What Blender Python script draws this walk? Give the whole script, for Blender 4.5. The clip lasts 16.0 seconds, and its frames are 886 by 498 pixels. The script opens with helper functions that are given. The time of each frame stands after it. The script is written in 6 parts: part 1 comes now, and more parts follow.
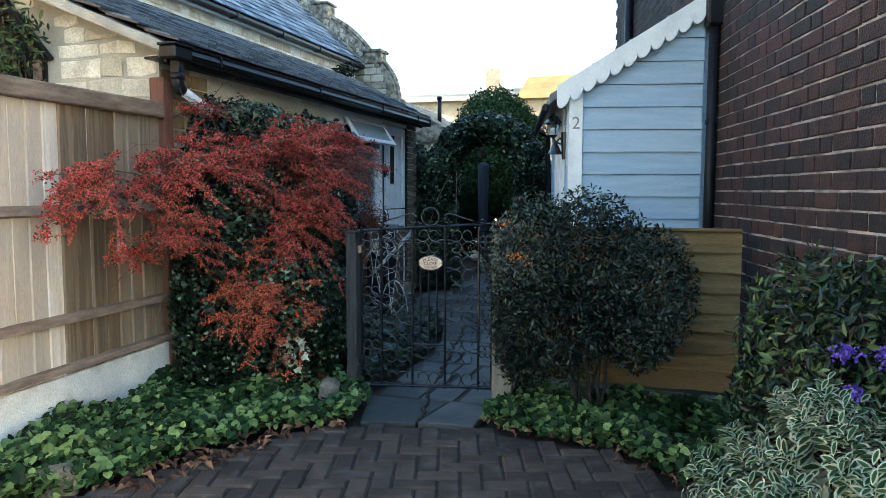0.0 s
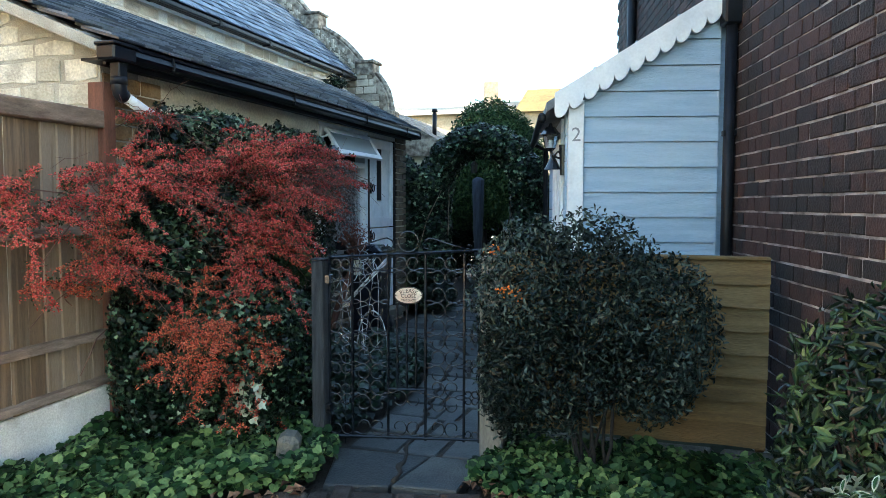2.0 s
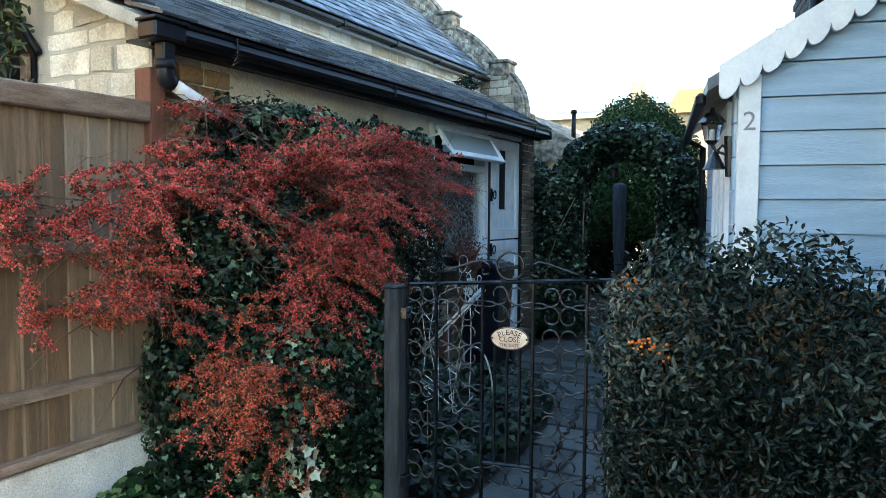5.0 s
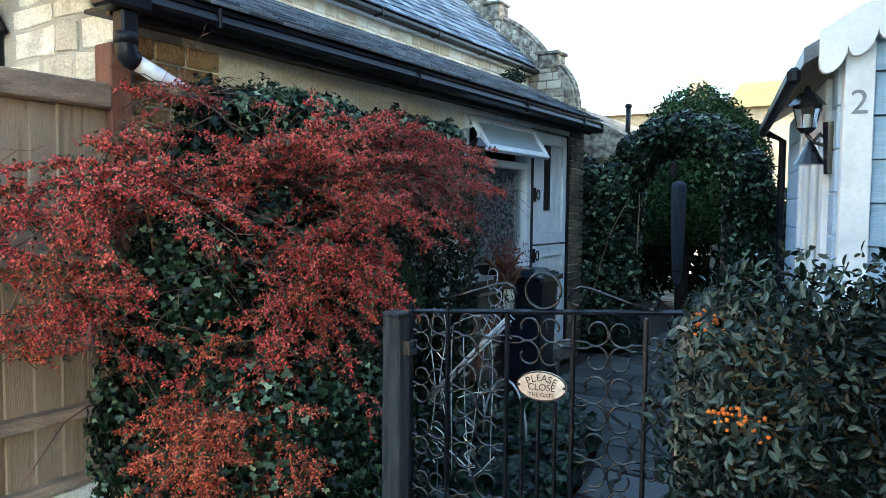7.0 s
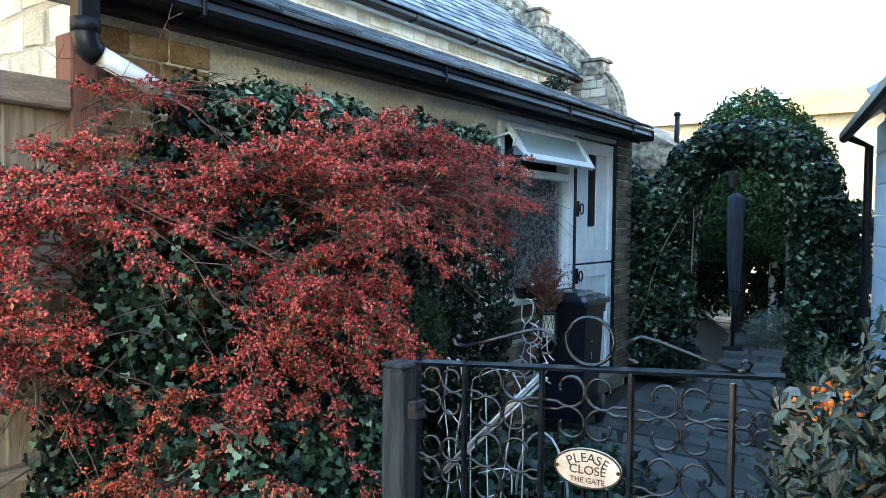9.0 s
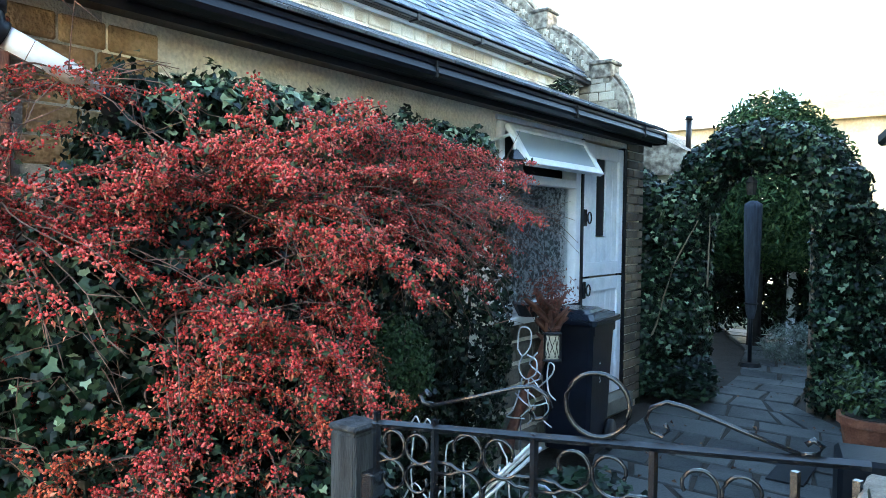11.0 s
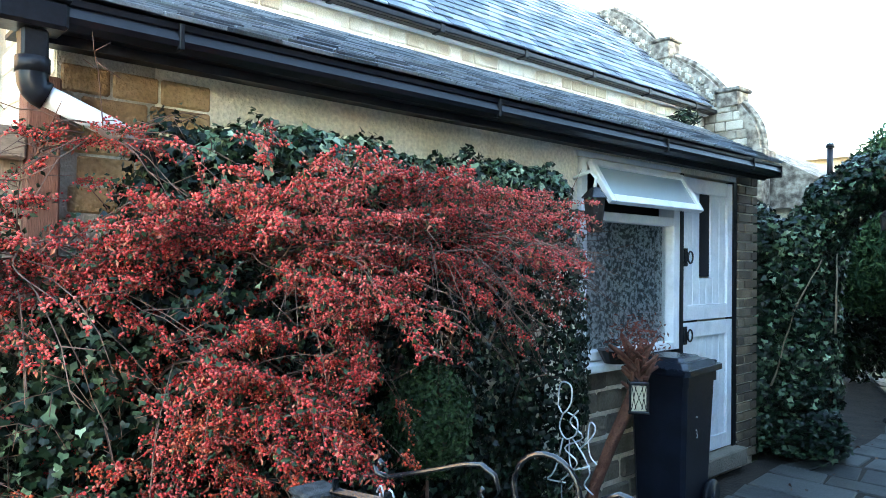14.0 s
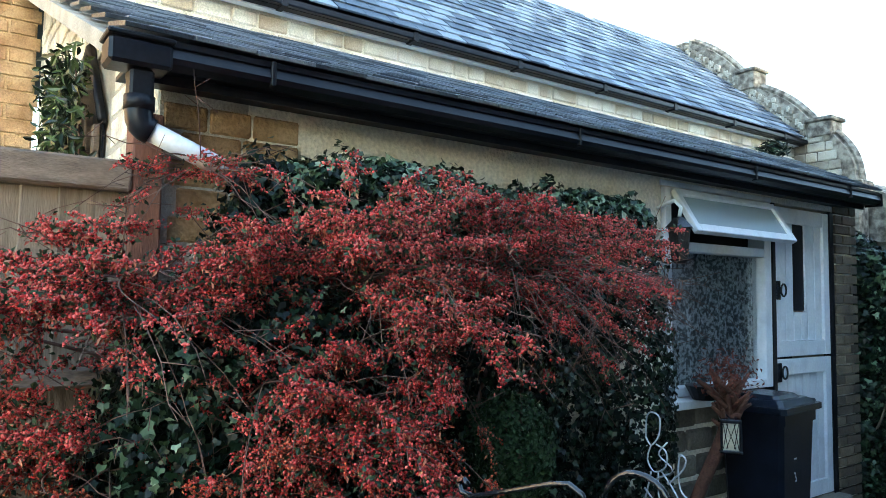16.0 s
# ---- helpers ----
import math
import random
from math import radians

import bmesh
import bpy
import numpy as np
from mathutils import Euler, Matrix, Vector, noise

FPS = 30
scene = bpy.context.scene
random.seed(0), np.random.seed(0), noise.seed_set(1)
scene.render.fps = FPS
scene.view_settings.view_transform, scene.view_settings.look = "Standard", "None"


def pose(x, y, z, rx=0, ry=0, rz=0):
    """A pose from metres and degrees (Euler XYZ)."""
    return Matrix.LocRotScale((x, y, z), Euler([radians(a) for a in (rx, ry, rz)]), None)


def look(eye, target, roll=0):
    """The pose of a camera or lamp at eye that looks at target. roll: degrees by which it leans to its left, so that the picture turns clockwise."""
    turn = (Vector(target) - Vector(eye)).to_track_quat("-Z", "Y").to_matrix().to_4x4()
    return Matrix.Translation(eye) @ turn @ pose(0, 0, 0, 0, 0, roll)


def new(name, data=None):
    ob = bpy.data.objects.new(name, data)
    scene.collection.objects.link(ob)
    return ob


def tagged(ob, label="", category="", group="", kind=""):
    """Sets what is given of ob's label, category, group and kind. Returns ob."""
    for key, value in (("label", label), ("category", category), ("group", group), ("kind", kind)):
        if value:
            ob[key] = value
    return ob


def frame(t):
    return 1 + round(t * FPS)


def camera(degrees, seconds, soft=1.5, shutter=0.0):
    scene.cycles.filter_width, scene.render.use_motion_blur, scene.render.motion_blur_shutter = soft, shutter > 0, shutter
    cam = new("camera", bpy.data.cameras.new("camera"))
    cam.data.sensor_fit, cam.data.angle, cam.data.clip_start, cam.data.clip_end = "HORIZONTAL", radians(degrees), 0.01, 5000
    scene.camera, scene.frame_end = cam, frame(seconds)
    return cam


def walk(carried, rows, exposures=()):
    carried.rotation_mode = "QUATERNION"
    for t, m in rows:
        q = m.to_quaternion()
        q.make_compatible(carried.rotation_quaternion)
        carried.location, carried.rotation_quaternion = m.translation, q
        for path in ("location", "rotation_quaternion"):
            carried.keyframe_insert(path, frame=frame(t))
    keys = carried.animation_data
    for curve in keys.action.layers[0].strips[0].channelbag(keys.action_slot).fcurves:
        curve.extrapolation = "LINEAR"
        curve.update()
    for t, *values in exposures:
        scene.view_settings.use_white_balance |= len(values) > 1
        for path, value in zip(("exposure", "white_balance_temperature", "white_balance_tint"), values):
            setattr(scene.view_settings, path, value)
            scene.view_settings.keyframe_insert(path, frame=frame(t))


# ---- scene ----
cam = camera(64.1, 16.0, soft=0.7)

PATH = [
    (0, (0.742, -0.055, 1.283), (0.139, 1.845, 1.12), 0.2),
    (0.5, (0.768, 0.001, 1.294), (0.174, 1.904, 1.126), 0.2),
    (1, (0.684, 0.143, 1.295), (0.088, 2.045, 1.13), 0.2),
    (1.5, (0.637, 0.301, 1.303), (0.037, 2.204, 1.164), 0.2),
    (2, (0.663, 0.534, 1.324), (0.06, 2.437, 1.199), 0.2),
    (2.5, (0.684, 0.716, 1.319), (0.074, 2.617, 1.194), 0.2),
    (3, (0.598, 0.889, 1.329), (-0.014, 2.789, 1.206), 0.3),
    (3.5, (0.511, 1.021, 1.345), (-0.105, 2.92, 1.223), 0.1),
    (4, (0.48, 1.155, 1.335), (-0.176, 3.041, 1.214), 0.2),
    (4.5, (0.476, 1.356, 1.347), (-0.365, 3.167, 1.23), 0.2),
    (4.7, (0.482, 1.412, 1.337), (-0.435, 3.187, 1.229), 0.2),
    (6.8, (0.256, 2.075, 1.369), (-0.814, 3.761, 1.259), 0.7),
    (7, (0.257, 2.119, 1.368), (-0.836, 3.791, 1.256), 0.6),
    (7.5, (0.177, 2.23, 1.364), (-0.962, 3.87, 1.254), 0.8),
    (8, (0.072, 2.335, 1.38), (-1.097, 3.954, 1.274), 0.7),
    (8.5, (0.042, 2.41, 1.382), (-1.146, 4.016, 1.289), 0.7),
    (9, (0.033, 2.577, 1.393), (-1.158, 4.182, 1.315), 0.6),
    (11.5, (-0.153, 3.019, 1.429), (-1.381, 4.597, 1.374), 0.8),
    (12, (-0.083, 3.116, 1.433), (-1.437, 4.588, 1.425), 0.8),
    (12.5, (-0.019, 3.203, 1.432), (-1.467, 4.582, 1.44), 0.6),
    (13, (0.021, 3.248, 1.427), (-1.461, 4.592, 1.434), 0.6),
    (13.5, (0.025, 3.254, 1.436), (-1.459, 4.596, 1.439), 0.6),
    (14, (0.025, 3.233, 1.463), (-1.461, 4.572, 1.494), 0.7),
    (14.5, (0.017, 3.22, 1.482), (-1.485, 4.538, 1.563), 0.8),
    (15, (0.022, 3.211, 1.462), (-1.521, 4.476, 1.586), 0.7),
    (15.5, (0.015, 3.211, 1.433), (-1.572, 4.42, 1.57), 0.8),
    (16, (0.023, 3.221, 1.426), (-1.598, 4.385, 1.562), 0.8),
]
walk(cam, [(t, look(eye, target, roll)) for t, eye, target, roll in PATH],
     [(0.0, 2.99, 5700, 5), (1.5, 3.14, 5700, 5), (3.0, 3.05, 5650, 5), (4.5, 3.18, 5650, 5), (7.0, 3.38, 5700, 5), (8.0, 3.62, 5700, 5), (11.5, 4.24, 5750, 5), (13.5, 4.46, 5800, 5), (14.0, 4.44, 5800, 5), (14.5, 4.26, 5800, 5), (15.0, 3.80, 5850, 5), (16.0, 3.69, 5850, 5)])

# ---------------------------------------------------------------- light
world = bpy.data.worlds.new("world")
scene.world = world
world.use_nodes = True
wn = world.node_tree.nodes
sky = wn.new("ShaderNodeTexSky")
sky.sky_type = 'NISHITA'
sky.sun_disc = False
sky.sun_elevation = radians(9)
sky.sun_rotation = radians(95.7)
sky.air_density, sky.dust_density, sky.ozone_density = 1.0, 1.2, 1.0
world.node_tree.links.new(sky.outputs[0], wn["Background"].inputs[0])
wn["Background"].inputs[1].default_value = 0.15

sun_data = bpy.data.lights.new("sun", 'SUN')
sun_data.energy, sun_data.angle, sun_data.color = 3.0, radians(0.5), (1.0, 0.84, 0.62)
sun = new("sun", sun_data)
sun.matrix_world = look((30, -3, 4.85), (0, 0, 0))

# ---------------------------------------------------------------- helpers of this scene
RNG = np.random.default_rng(7)
HOUSE = pose(1.243, 4.368, 0, 0, 0, 12)   # the brick house: x out of its side wall, y along it


def thing(name, at=(0, 0, 0), label="", category="", group="", kind=""):
    ob = new(name)
    ob.empty_display_size = 0.1
    ob.location = at
    return tagged(ob, label, category, group, kind)


def hang(ob, parent):
    ob.parent = parent
    if parent is not None and parent.parent is None:
        ob.matrix_parent_inverse = parent.matrix_basis.inverted()
    return ob


class Shape:
    """A plain mesh builder: vertices and faces, kept in lists."""

    def __init__(self):
        self.v, self.f, self.s = [], [], []

    def add(self, verts, faces, smooth=False):
        n = len(self.v)
        self.v += [tuple(p) for p in verts]
        self.f += [tuple(i + n for i in face) for face in faces]
        self.s += [smooth] * len(faces)
        return self

    def box(self, a, b, m=None, c=0.0):
        """A box between two corners, with its edges cut off by c."""
        (x0, y0, z0), (x1, y1, z1) = a, b
        if c <= 0:
            vs = [(x, y, z) for z in (z0, z1) for y in (y0, y1) for x in (x0, x1)]
            fs = [(0, 2, 3, 1), (4, 5, 7, 6), (0, 1, 5, 4), (2, 6, 7, 3), (0, 4, 6, 2), (1, 3, 7, 5)]
        else:
            vs, ids = [], {}
            for sx in (0, 1):
                for sy in (0, 1):
                    for sz in (0, 1):
                        p = [(x0, x1)[sx], (y0, y1)[sy], (z0, z1)[sz]]
                        q = [(x0 + c, x1 - c)[sx], (y0 + c, y1 - c)[sy], (z0 + c, z1 - c)[sz]]
                        for ax in range(3):
                            ids[sx, sy, sz, ax] = len(vs)
                            vs.append(tuple(p[i] if i == ax else q[i] for i in range(3)))
            fs = []
            for ax in range(3):
                o = [i for i in range(3) if i != ax]
                for side in (0, 1):
                    quad = []
                    for u, w in ((0, 0), (1, 0), (1, 1), (0, 1)):
                        k = [0, 0, 0]
                        k[ax], k[o[0]], k[o[1]] = side, u, w
                        quad.append(ids[(*k, ax)])
                    fs.append(tuple(quad if (side == 1) != (ax == 1) else quad[::-1]))
            for ax in range(3):
                a1, a2 = [i for i in range(3) if i != ax]
                for u in (0, 1):
                    for w in (0, 1):
                        k0, k1 = [0, 0, 0], [0, 0, 0]
                        k0[ax], k1[ax] = 0, 1
                        k0[a1] = k1[a1] = u
                        k0[a2] = k1[a2] = w
                        fs.append((ids[(*k0, a1)], ids[(*k1, a1)], ids[(*k1, a2)], ids[(*k0, a2)]))
            for sx in (0, 1):
                for sy in (0, 1):
                    for sz in (0, 1):
                        fs.append((ids[sx, sy, sz, 0], ids[sx, sy, sz, 1], ids[sx, sy, sz, 2]))
        if m is not None:
            vs = [m @ Vector(p) for p in vs]
        return self.add(vs, fs)

    def tube(self, pts, r, sides=6, close=False, smooth=True):
        """A tube along points; r is a radius or one for each point."""
        pts = [Vector(p) for p in pts]
        n = len(pts)
        rs = [r] * n if isinstance(r, (int, float)) else list(r)
        vs, fs = [], []
        up = Vector((0.31, 0.17, 0.93))
        for i, p in enumerate(pts):
            d = pts[(i + 1) % n] - pts[i - 1] if close else pts[min(i + 1, n - 1)] - pts[max(i - 1, 0)]
            d.normalize()
            a = d.cross(up)
            if a.length < 0.15:
                a = d.cross(Vector((1, 0, 0)))
            a.normalize()
            b = d.cross(a)
            for k in range(sides):
                w = 2 * math.pi * k / sides
                vs.append(p + (a * math.cos(w) + b * math.sin(w)) * rs[i])
        for i in range(n if close else n - 1):
            j = (i + 1) % n
            for k in range(sides):
                l = (k + 1) % sides
                fs.append((i * sides + k, i * sides + l, j * sides + l, j * sides + k))
        if not close:
            fs.append(tuple(range(sides))[::-1])
            fs.append(tuple((n - 1) * sides + k for k in range(sides)))
        return self.add(vs, fs, smooth)

    def prism(self, outline, m, depth):
        """An outline in x, y pushed out along z, then moved by m."""
        n = len(outline)
        vs = [m @ Vector((x, y, 0)) for x, y in outline] + [m @ Vector((x, y, depth)) for x, y in outline]
        fs = [tuple(range(n))[::-1], tuple(range(n, 2 * n))]
        fs += [(i, (i + 1) % n, (i + 1) % n + n, i + n) for i in range(n)]
        return self.add(vs, fs)

    def mesh(self, name, mat):
        me = bpy.data.meshes.new(name)
        me.from_pydata(self.v, [], self.f)
        me.polygons.foreach_set("use_smooth", self.s)
        me.materials.append(mat)
        me.update()
        bm = bmesh.new()
        bm.from_mesh(me)
        bmesh.ops.recalc_face_normals(bm, faces=bm.faces[:])
        bm.to_mesh(me)
        bm.free()
        return me


def part(name, shape, mat, parent=None, label=""):
    ob = new(name, shape.mesh(name, mat) if isinstance(shape, Shape) else shape)
    if parent is not None:
        hang(ob, parent)
    return tagged(ob, label)


def piece(name, me, m, parent):
    """One piece of a wall, floor or roof, on a mesh shared with its like."""
    ob = new(name, me)
    hang(ob, parent)
    ob.matrix_basis = m
    return ob


def swarm(name, verts, faces, at, turn, size, mat, smooth=False):
    """Many small copies of one leaf or berry, joined in one mesh."""
    verts = np.asarray(verts, float)
    faces = np.asarray(faces, int)
    n, k = len(at), len(verts)
    size = np.asarray(size, float).reshape(n, -1)
    if size.shape[1] == 1:
        size = np.repeat(size, 3, 1)
    pts = np.einsum("nij,nkj->nki", turn, verts[None] * size[:, None, :]) + np.asarray(at)[:, None, :]
    fs = (faces[None] + (np.arange(n) * k)[:, None, None]).reshape(-1, faces.shape[1])
    me = bpy.data.meshes.new(name)
    me.vertices.add(n * k)
    me.vertices.foreach_set("co", pts.astype(np.float32).ravel())
    w = faces.shape[1]
    me.loops.add(len(fs) * w)
    me.loops.foreach_set("vertex_index", fs.astype(np.int32).ravel())
    me.polygons.add(len(fs))
    me.polygons.foreach_set("loop_start", (np.arange(len(fs)) * w).astype(np.int32))
    me.polygons.foreach_set("loop_total", np.full(len(fs), w, np.int32))
    me.polygons.foreach_set("use_smooth", np.full(len(fs), smooth))
    me.materials.append(mat)
    me.update(calc_edges=True)
    me.validate()
    return me


def facing(normals, spread, rng=RNG):
    """Turns whose z points along the normals, shaken by spread, spun at random."""
    n = len(normals)
    z = normals + rng.normal(0, spread, (n, 3))
    z /= np.linalg.norm(z, axis=1)[:, None] + 1e-9
    r = rng.normal(0, 1, (n, 3))
    x = np.cross(r, z)
    x /= np.linalg.norm(x, axis=1)[:, None] + 1e-9
    y = np.cross(z, x)
    return np.stack([x, y, z], 2)


def drooping(normals, spread, rng=RNG):
    """Turns whose y (the leaf's tip) hangs down and z points along the normals."""
    n = len(normals)
    z = normals + rng.normal(0, spread, (n, 3))
    z /= np.linalg.norm(z, axis=1)[:, None] + 1e-9
    down = np.tile([0, 0, -1.0], (n, 1)) + rng.normal(0, 0.45, (n, 3))
    x = np.cross(down, z)
    x /= np.linalg.norm(x, axis=1)[:, None] + 1e-9
    y = np.cross(z, x)
    return np.stack([x, y, z], 2)


def hull(blobs, count, rng=RNG, inner=0.72, low=0.0):
    """Points just within the outline of a heap of ellipsoids, with their outward ways."""
    c = np.array([b[:3] for b in blobs], float)
    r = np.array([b[3:6] for b in blobs], float)
    area = (r[:, 0] * r[:, 1] + r[:, 1] * r[:, 2] + r[:, 0] * r[:, 2])
    pick = rng.choice(len(blobs), count * 2, p=area / area.sum())
    d = rng.normal(0, 1, (count * 2, 3))
    d /= np.linalg.norm(d, axis=1)[:, None]
    k = rng.uniform(inner, 1.04, count * 2)
    p = c[pick] + d * r[pick] * k[:, None]
    q = ((p[:, None, :] - c[None]) / r[None])
    inside = ((q ** 2).sum(2) < inner ** 2 * 0.9).any(1)
    keep = ~inside & (p[:, 2] > low)
    nrm = d / r[pick]
    nrm /= np.linalg.norm(nrm, axis=1)[:, None]
    return p[keep][:count], nrm[keep][:count]


LEAF = ([(0, 0, 0), (-0.5, 0.45, 0.10), (0, 0.5, 0), (0.5, 0.45, 0.10), (0, 1, -0.06)],
        [(0, 2, 1), (0, 3, 2), (1, 2, 4), (2, 3, 4)])
IVY = ([(0, 0.08, 0), (-0.5, -0.05, 0.03), (-0.55, 0.42, 0.05), (-0.2, 0.55, 0.0), (0, 1.0, -0.06), (0.2, 0.55, 0.0), (0.55, 0.42, 0.05), (0.5, -0.05, 0.03)],
       [(0, 2, 1), (0, 3, 2), (0, 4, 3), (0, 5, 4), (0, 6, 5), (0, 7, 6)])
HEART = ([(0, 0, 0), (-0.35, -0.12, 0.05), (-0.55, 0.25, 0.07), (-0.3, 0.7, 0.02), (0, 0.92, -0.05), (0.3, 0.7, 0.02), (0.55, 0.25, 0.07), (0.35, -0.12, 0.05)],
         [(0, 2, 1), (0, 3, 2), (0, 4, 3), (0, 5, 4), (0, 6, 5), (0, 7, 6)])
BERRY = ([(0, 0, 1), (0.9, 0, 0), (0, 0.9, 0), (-0.9, 0, 0), (0, -0.9, 0), (0, 0, -1)],
         [(0, 1, 2), (0, 2, 3), (0, 3, 4), (0, 4, 1), (5, 2, 1), (5, 3, 2), (5, 4, 3), (5, 1, 4)])
OVAL = ([(0, 0, 0), (-0.34, 0.22, 0.05), (-0.5, 0.5, 0.08), (-0.36, 0.8, 0.05), (0, 1, -0.03), (0.36, 0.8, 0.05), (0.5, 0.5, 0.08), (0.34, 0.22, 0.05)],
        [(0, 2, 1), (0, 3, 2), (0, 4, 3), (0, 5, 4), (0, 6, 5), (0, 7, 6)])
NEEDLE = ([(-0.12, 0, 0), (0.12, 0, 0), (0, 1, 0.05)], [(0, 1, 2)])


# ---------------------------------------------------------------- materials
def material(name, colors, rough=0.7, scale=8.0, fine=90.0, bump=0.3, metal=0.0, island=False, each=0.0, stretch=(1, 1, 1), wear=None, spec=0.5, contrast=(0.35, 0.68), depth=0.45):
    """A worn surface: two colours mixed by a large noise, a fine grain over it, relief from both.
    island: vary by joined piece; each: by how much single objects differ; wear: (colour, amount) of patches."""
    mat = bpy.data.materials.new(name)
    mat.use_nodes = True
    nt = mat.node_tree
    bsdf = nt.nodes["Principled BSDF"]
    bsdf.inputs["Roughness"].default_value = rough
    bsdf.inputs["Metallic"].default_value = metal
    bsdf.inputs["Specular IOR Level"].default_value = spec
    geo = nt.nodes.new("ShaderNodeNewGeometry")
    mp = nt.nodes.new("ShaderNodeMapping")
    mp.inputs["Scale"].default_value = stretch
    nt.links.new(geo.outputs["Position"], mp.inputs[0])

    def noise_node(s, detail):
        n = nt.nodes.new("ShaderNodeTexNoise")
        n.inputs["Scale"].default_value = s
        n.inputs["Detail"].default_value = detail
        nt.links.new(mp.outputs[0], n.inputs["Vector"])
        return n
    big, small = noise_node(scale, 3), noise_node(fine, 2)
    ramp = nt.nodes.new("ShaderNodeValToRGB")
    ramp.color_ramp.elements[0].position, ramp.color_ramp.elements[1].position = contrast
    ramp.color_ramp.elements[0].color = (*colors[0], 1)
    ramp.color_ramp.elements[1].color = (*colors[1], 1)
    for i, c in enumerate(colors[2:]):
        e = ramp.color_ramp.elements.new(contrast[0] + (contrast[1] - contrast[0]) * (i + 1) / (len(colors) - 1))
        e.color = (*c, 1)
    src = big.outputs["Fac"]
    if island or each:
        mix = nt.nodes.new("ShaderNodeMath")
        mix.operation = 'MULTIPLY_ADD'
        mix.inputs[1].default_value = 0.75 if island else each
        sub = nt.nodes.new("ShaderNodeMath")
        sub.operation = 'SUBTRACT'
        sub.inputs[1].default_value = 0.5
        if island:
            nt.links.new(geo.outputs["Random Per Island"], sub.inputs[0])
        else:
            oi = nt.nodes.new("ShaderNodeObjectInfo")
            nt.links.new(oi.outputs["Random"], sub.inputs[0])
        nt.links.new(sub.outputs[0], mix.inputs[0])
        nt.links.new(src, mix.inputs[2])
        src = mix.outputs[0]
    nt.links.new(src, ramp.inputs[0])
    col = ramp.outputs[0]
    if wear:
        n = noise_node(wear[2] if len(wear) > 2 else 3.0, 5)
        wr = nt.nodes.new("ShaderNodeValToRGB")
        wr.color_ramp.elements[0].position, wr.color_ramp.elements[1].position = 0.52, 0.66
        wm = nt.nodes.new("ShaderNodeMix")
        wm.data_type = 'RGBA'
        wm.inputs["B"].default_value = (*wear[0], 1)
        mul = nt.nodes.new("ShaderNodeMath")
        mul.operation = 'MULTIPLY'
        mul.inputs[1].default_value = wear[1]
        nt.links.new(n.outputs["Fac"], wr.inputs[0])
        nt.links.new(wr.outputs[0], mul.inputs[0])
        nt.links.new(mul.outputs[0], wm.inputs["Factor"])
        nt.links.new(col, wm.inputs["A"])
        col = wm.outputs["Result"]
    grain = nt.nodes.new("ShaderNodeMix")
    grain.data_type, grain.blend_type = 'RGBA', 'MULTIPLY'
    grain.inputs["Factor"].default_value = depth
    gr = nt.nodes.new("ShaderNodeMapRange")
    gr.inputs["From Min"].default_value, gr.inputs["From Max"].default_value = 0.3, 0.7
    gr.inputs["To Min"].default_value, gr.inputs["To Max"].default_value = 0.55, 1.25
    nt.links.new(small.outputs["Fac"], gr.inputs["Value"])
    nt.links.new(col, grain.inputs["A"])
    nt.links.new(gr.outputs[0], grain.inputs["B"])
    nt.links.new(grain.outputs["Result"], bsdf.inputs["Base Color"])
    if bump:
        b = nt.nodes.new("ShaderNodeBump")
        b.inputs["Strength"].default_value, b.inputs["Distance"].default_value = bump, 0.01
        nt.links.new(small.outputs["Fac"], b.inputs["Height"])
        nt.links.new(b.outputs[0], bsdf.inputs["Normal"])
    return mat


def leafy(name, colors, rough=0.45, spec=0.16, contrast=(0.15, 0.85)):
    mat = material(name, colors, rough, 2.0, 60.0, 0.0, island=True, spec=spec, contrast=contrast)
    return mat


M_BRICK = material("brick_red_brown", [(0.012, 0.008, 0.007), (0.045, 0.019, 0.014), (0.024, 0.012, 0.010)], 0.85, 9, 90, 0.8, each=0.4)
M_BRICK_STUFF = material("brick_red_brown_far", [(0.013, 0.009, 0.008), (0.042, 0.018, 0.014), (0.024, 0.012, 0.010)], 0.85, 9, 90, 0.8, island=True)
M_BRICK_ORANGE = material("brick_orange", [(0.30, 0.09, 0.04), (0.36, 0.12, 0.05)], 0.85, 9, 120, 0.5)
M_MORTAR = material("mortar_pale", [(0.12, 0.105, 0.10), (0.50, 0.46, 0.44)], 0.95, 7, 150, 0.8)
M_MORTAR_DIRTY = material("mortar_dirty", [(0.36, 0.335, 0.28), (0.52, 0.49, 0.42)], 0.95, 5, 120, 0.8)
M_STONE = material("buff_stone", [(0.483, 0.454, 0.368), (0.759, 0.724, 0.627), (0.621, 0.592, 0.494)], 0.9, 4, 70, 0.9, each=0.4, wear=((0.26, 0.235, 0.18), 0.5, 6.0))
M_STONE_WALL = material("rendered_stone", [(0.76, 0.69, 0.54), (0.88, 0.85, 0.75)], 0.92, 2.5, 60, 1.0, wear=((0.42, 0.31, 0.19), 0.4, 3.2))
M_IRONSTONE = material("brown_ironstone", [(0.24, 0.145, 0.07), (0.42, 0.30, 0.17), (0.32, 0.21, 0.11)], 0.92, 5, 80, 0.9, each=0.6)
M_COPING = material("weathered_coping", [(0.075, 0.062, 0.048), (0.33, 0.295, 0.235)], 0.95, 9, 60, 1.0, wear=((0.34, 0.33, 0.27), 0.5, 9.0))
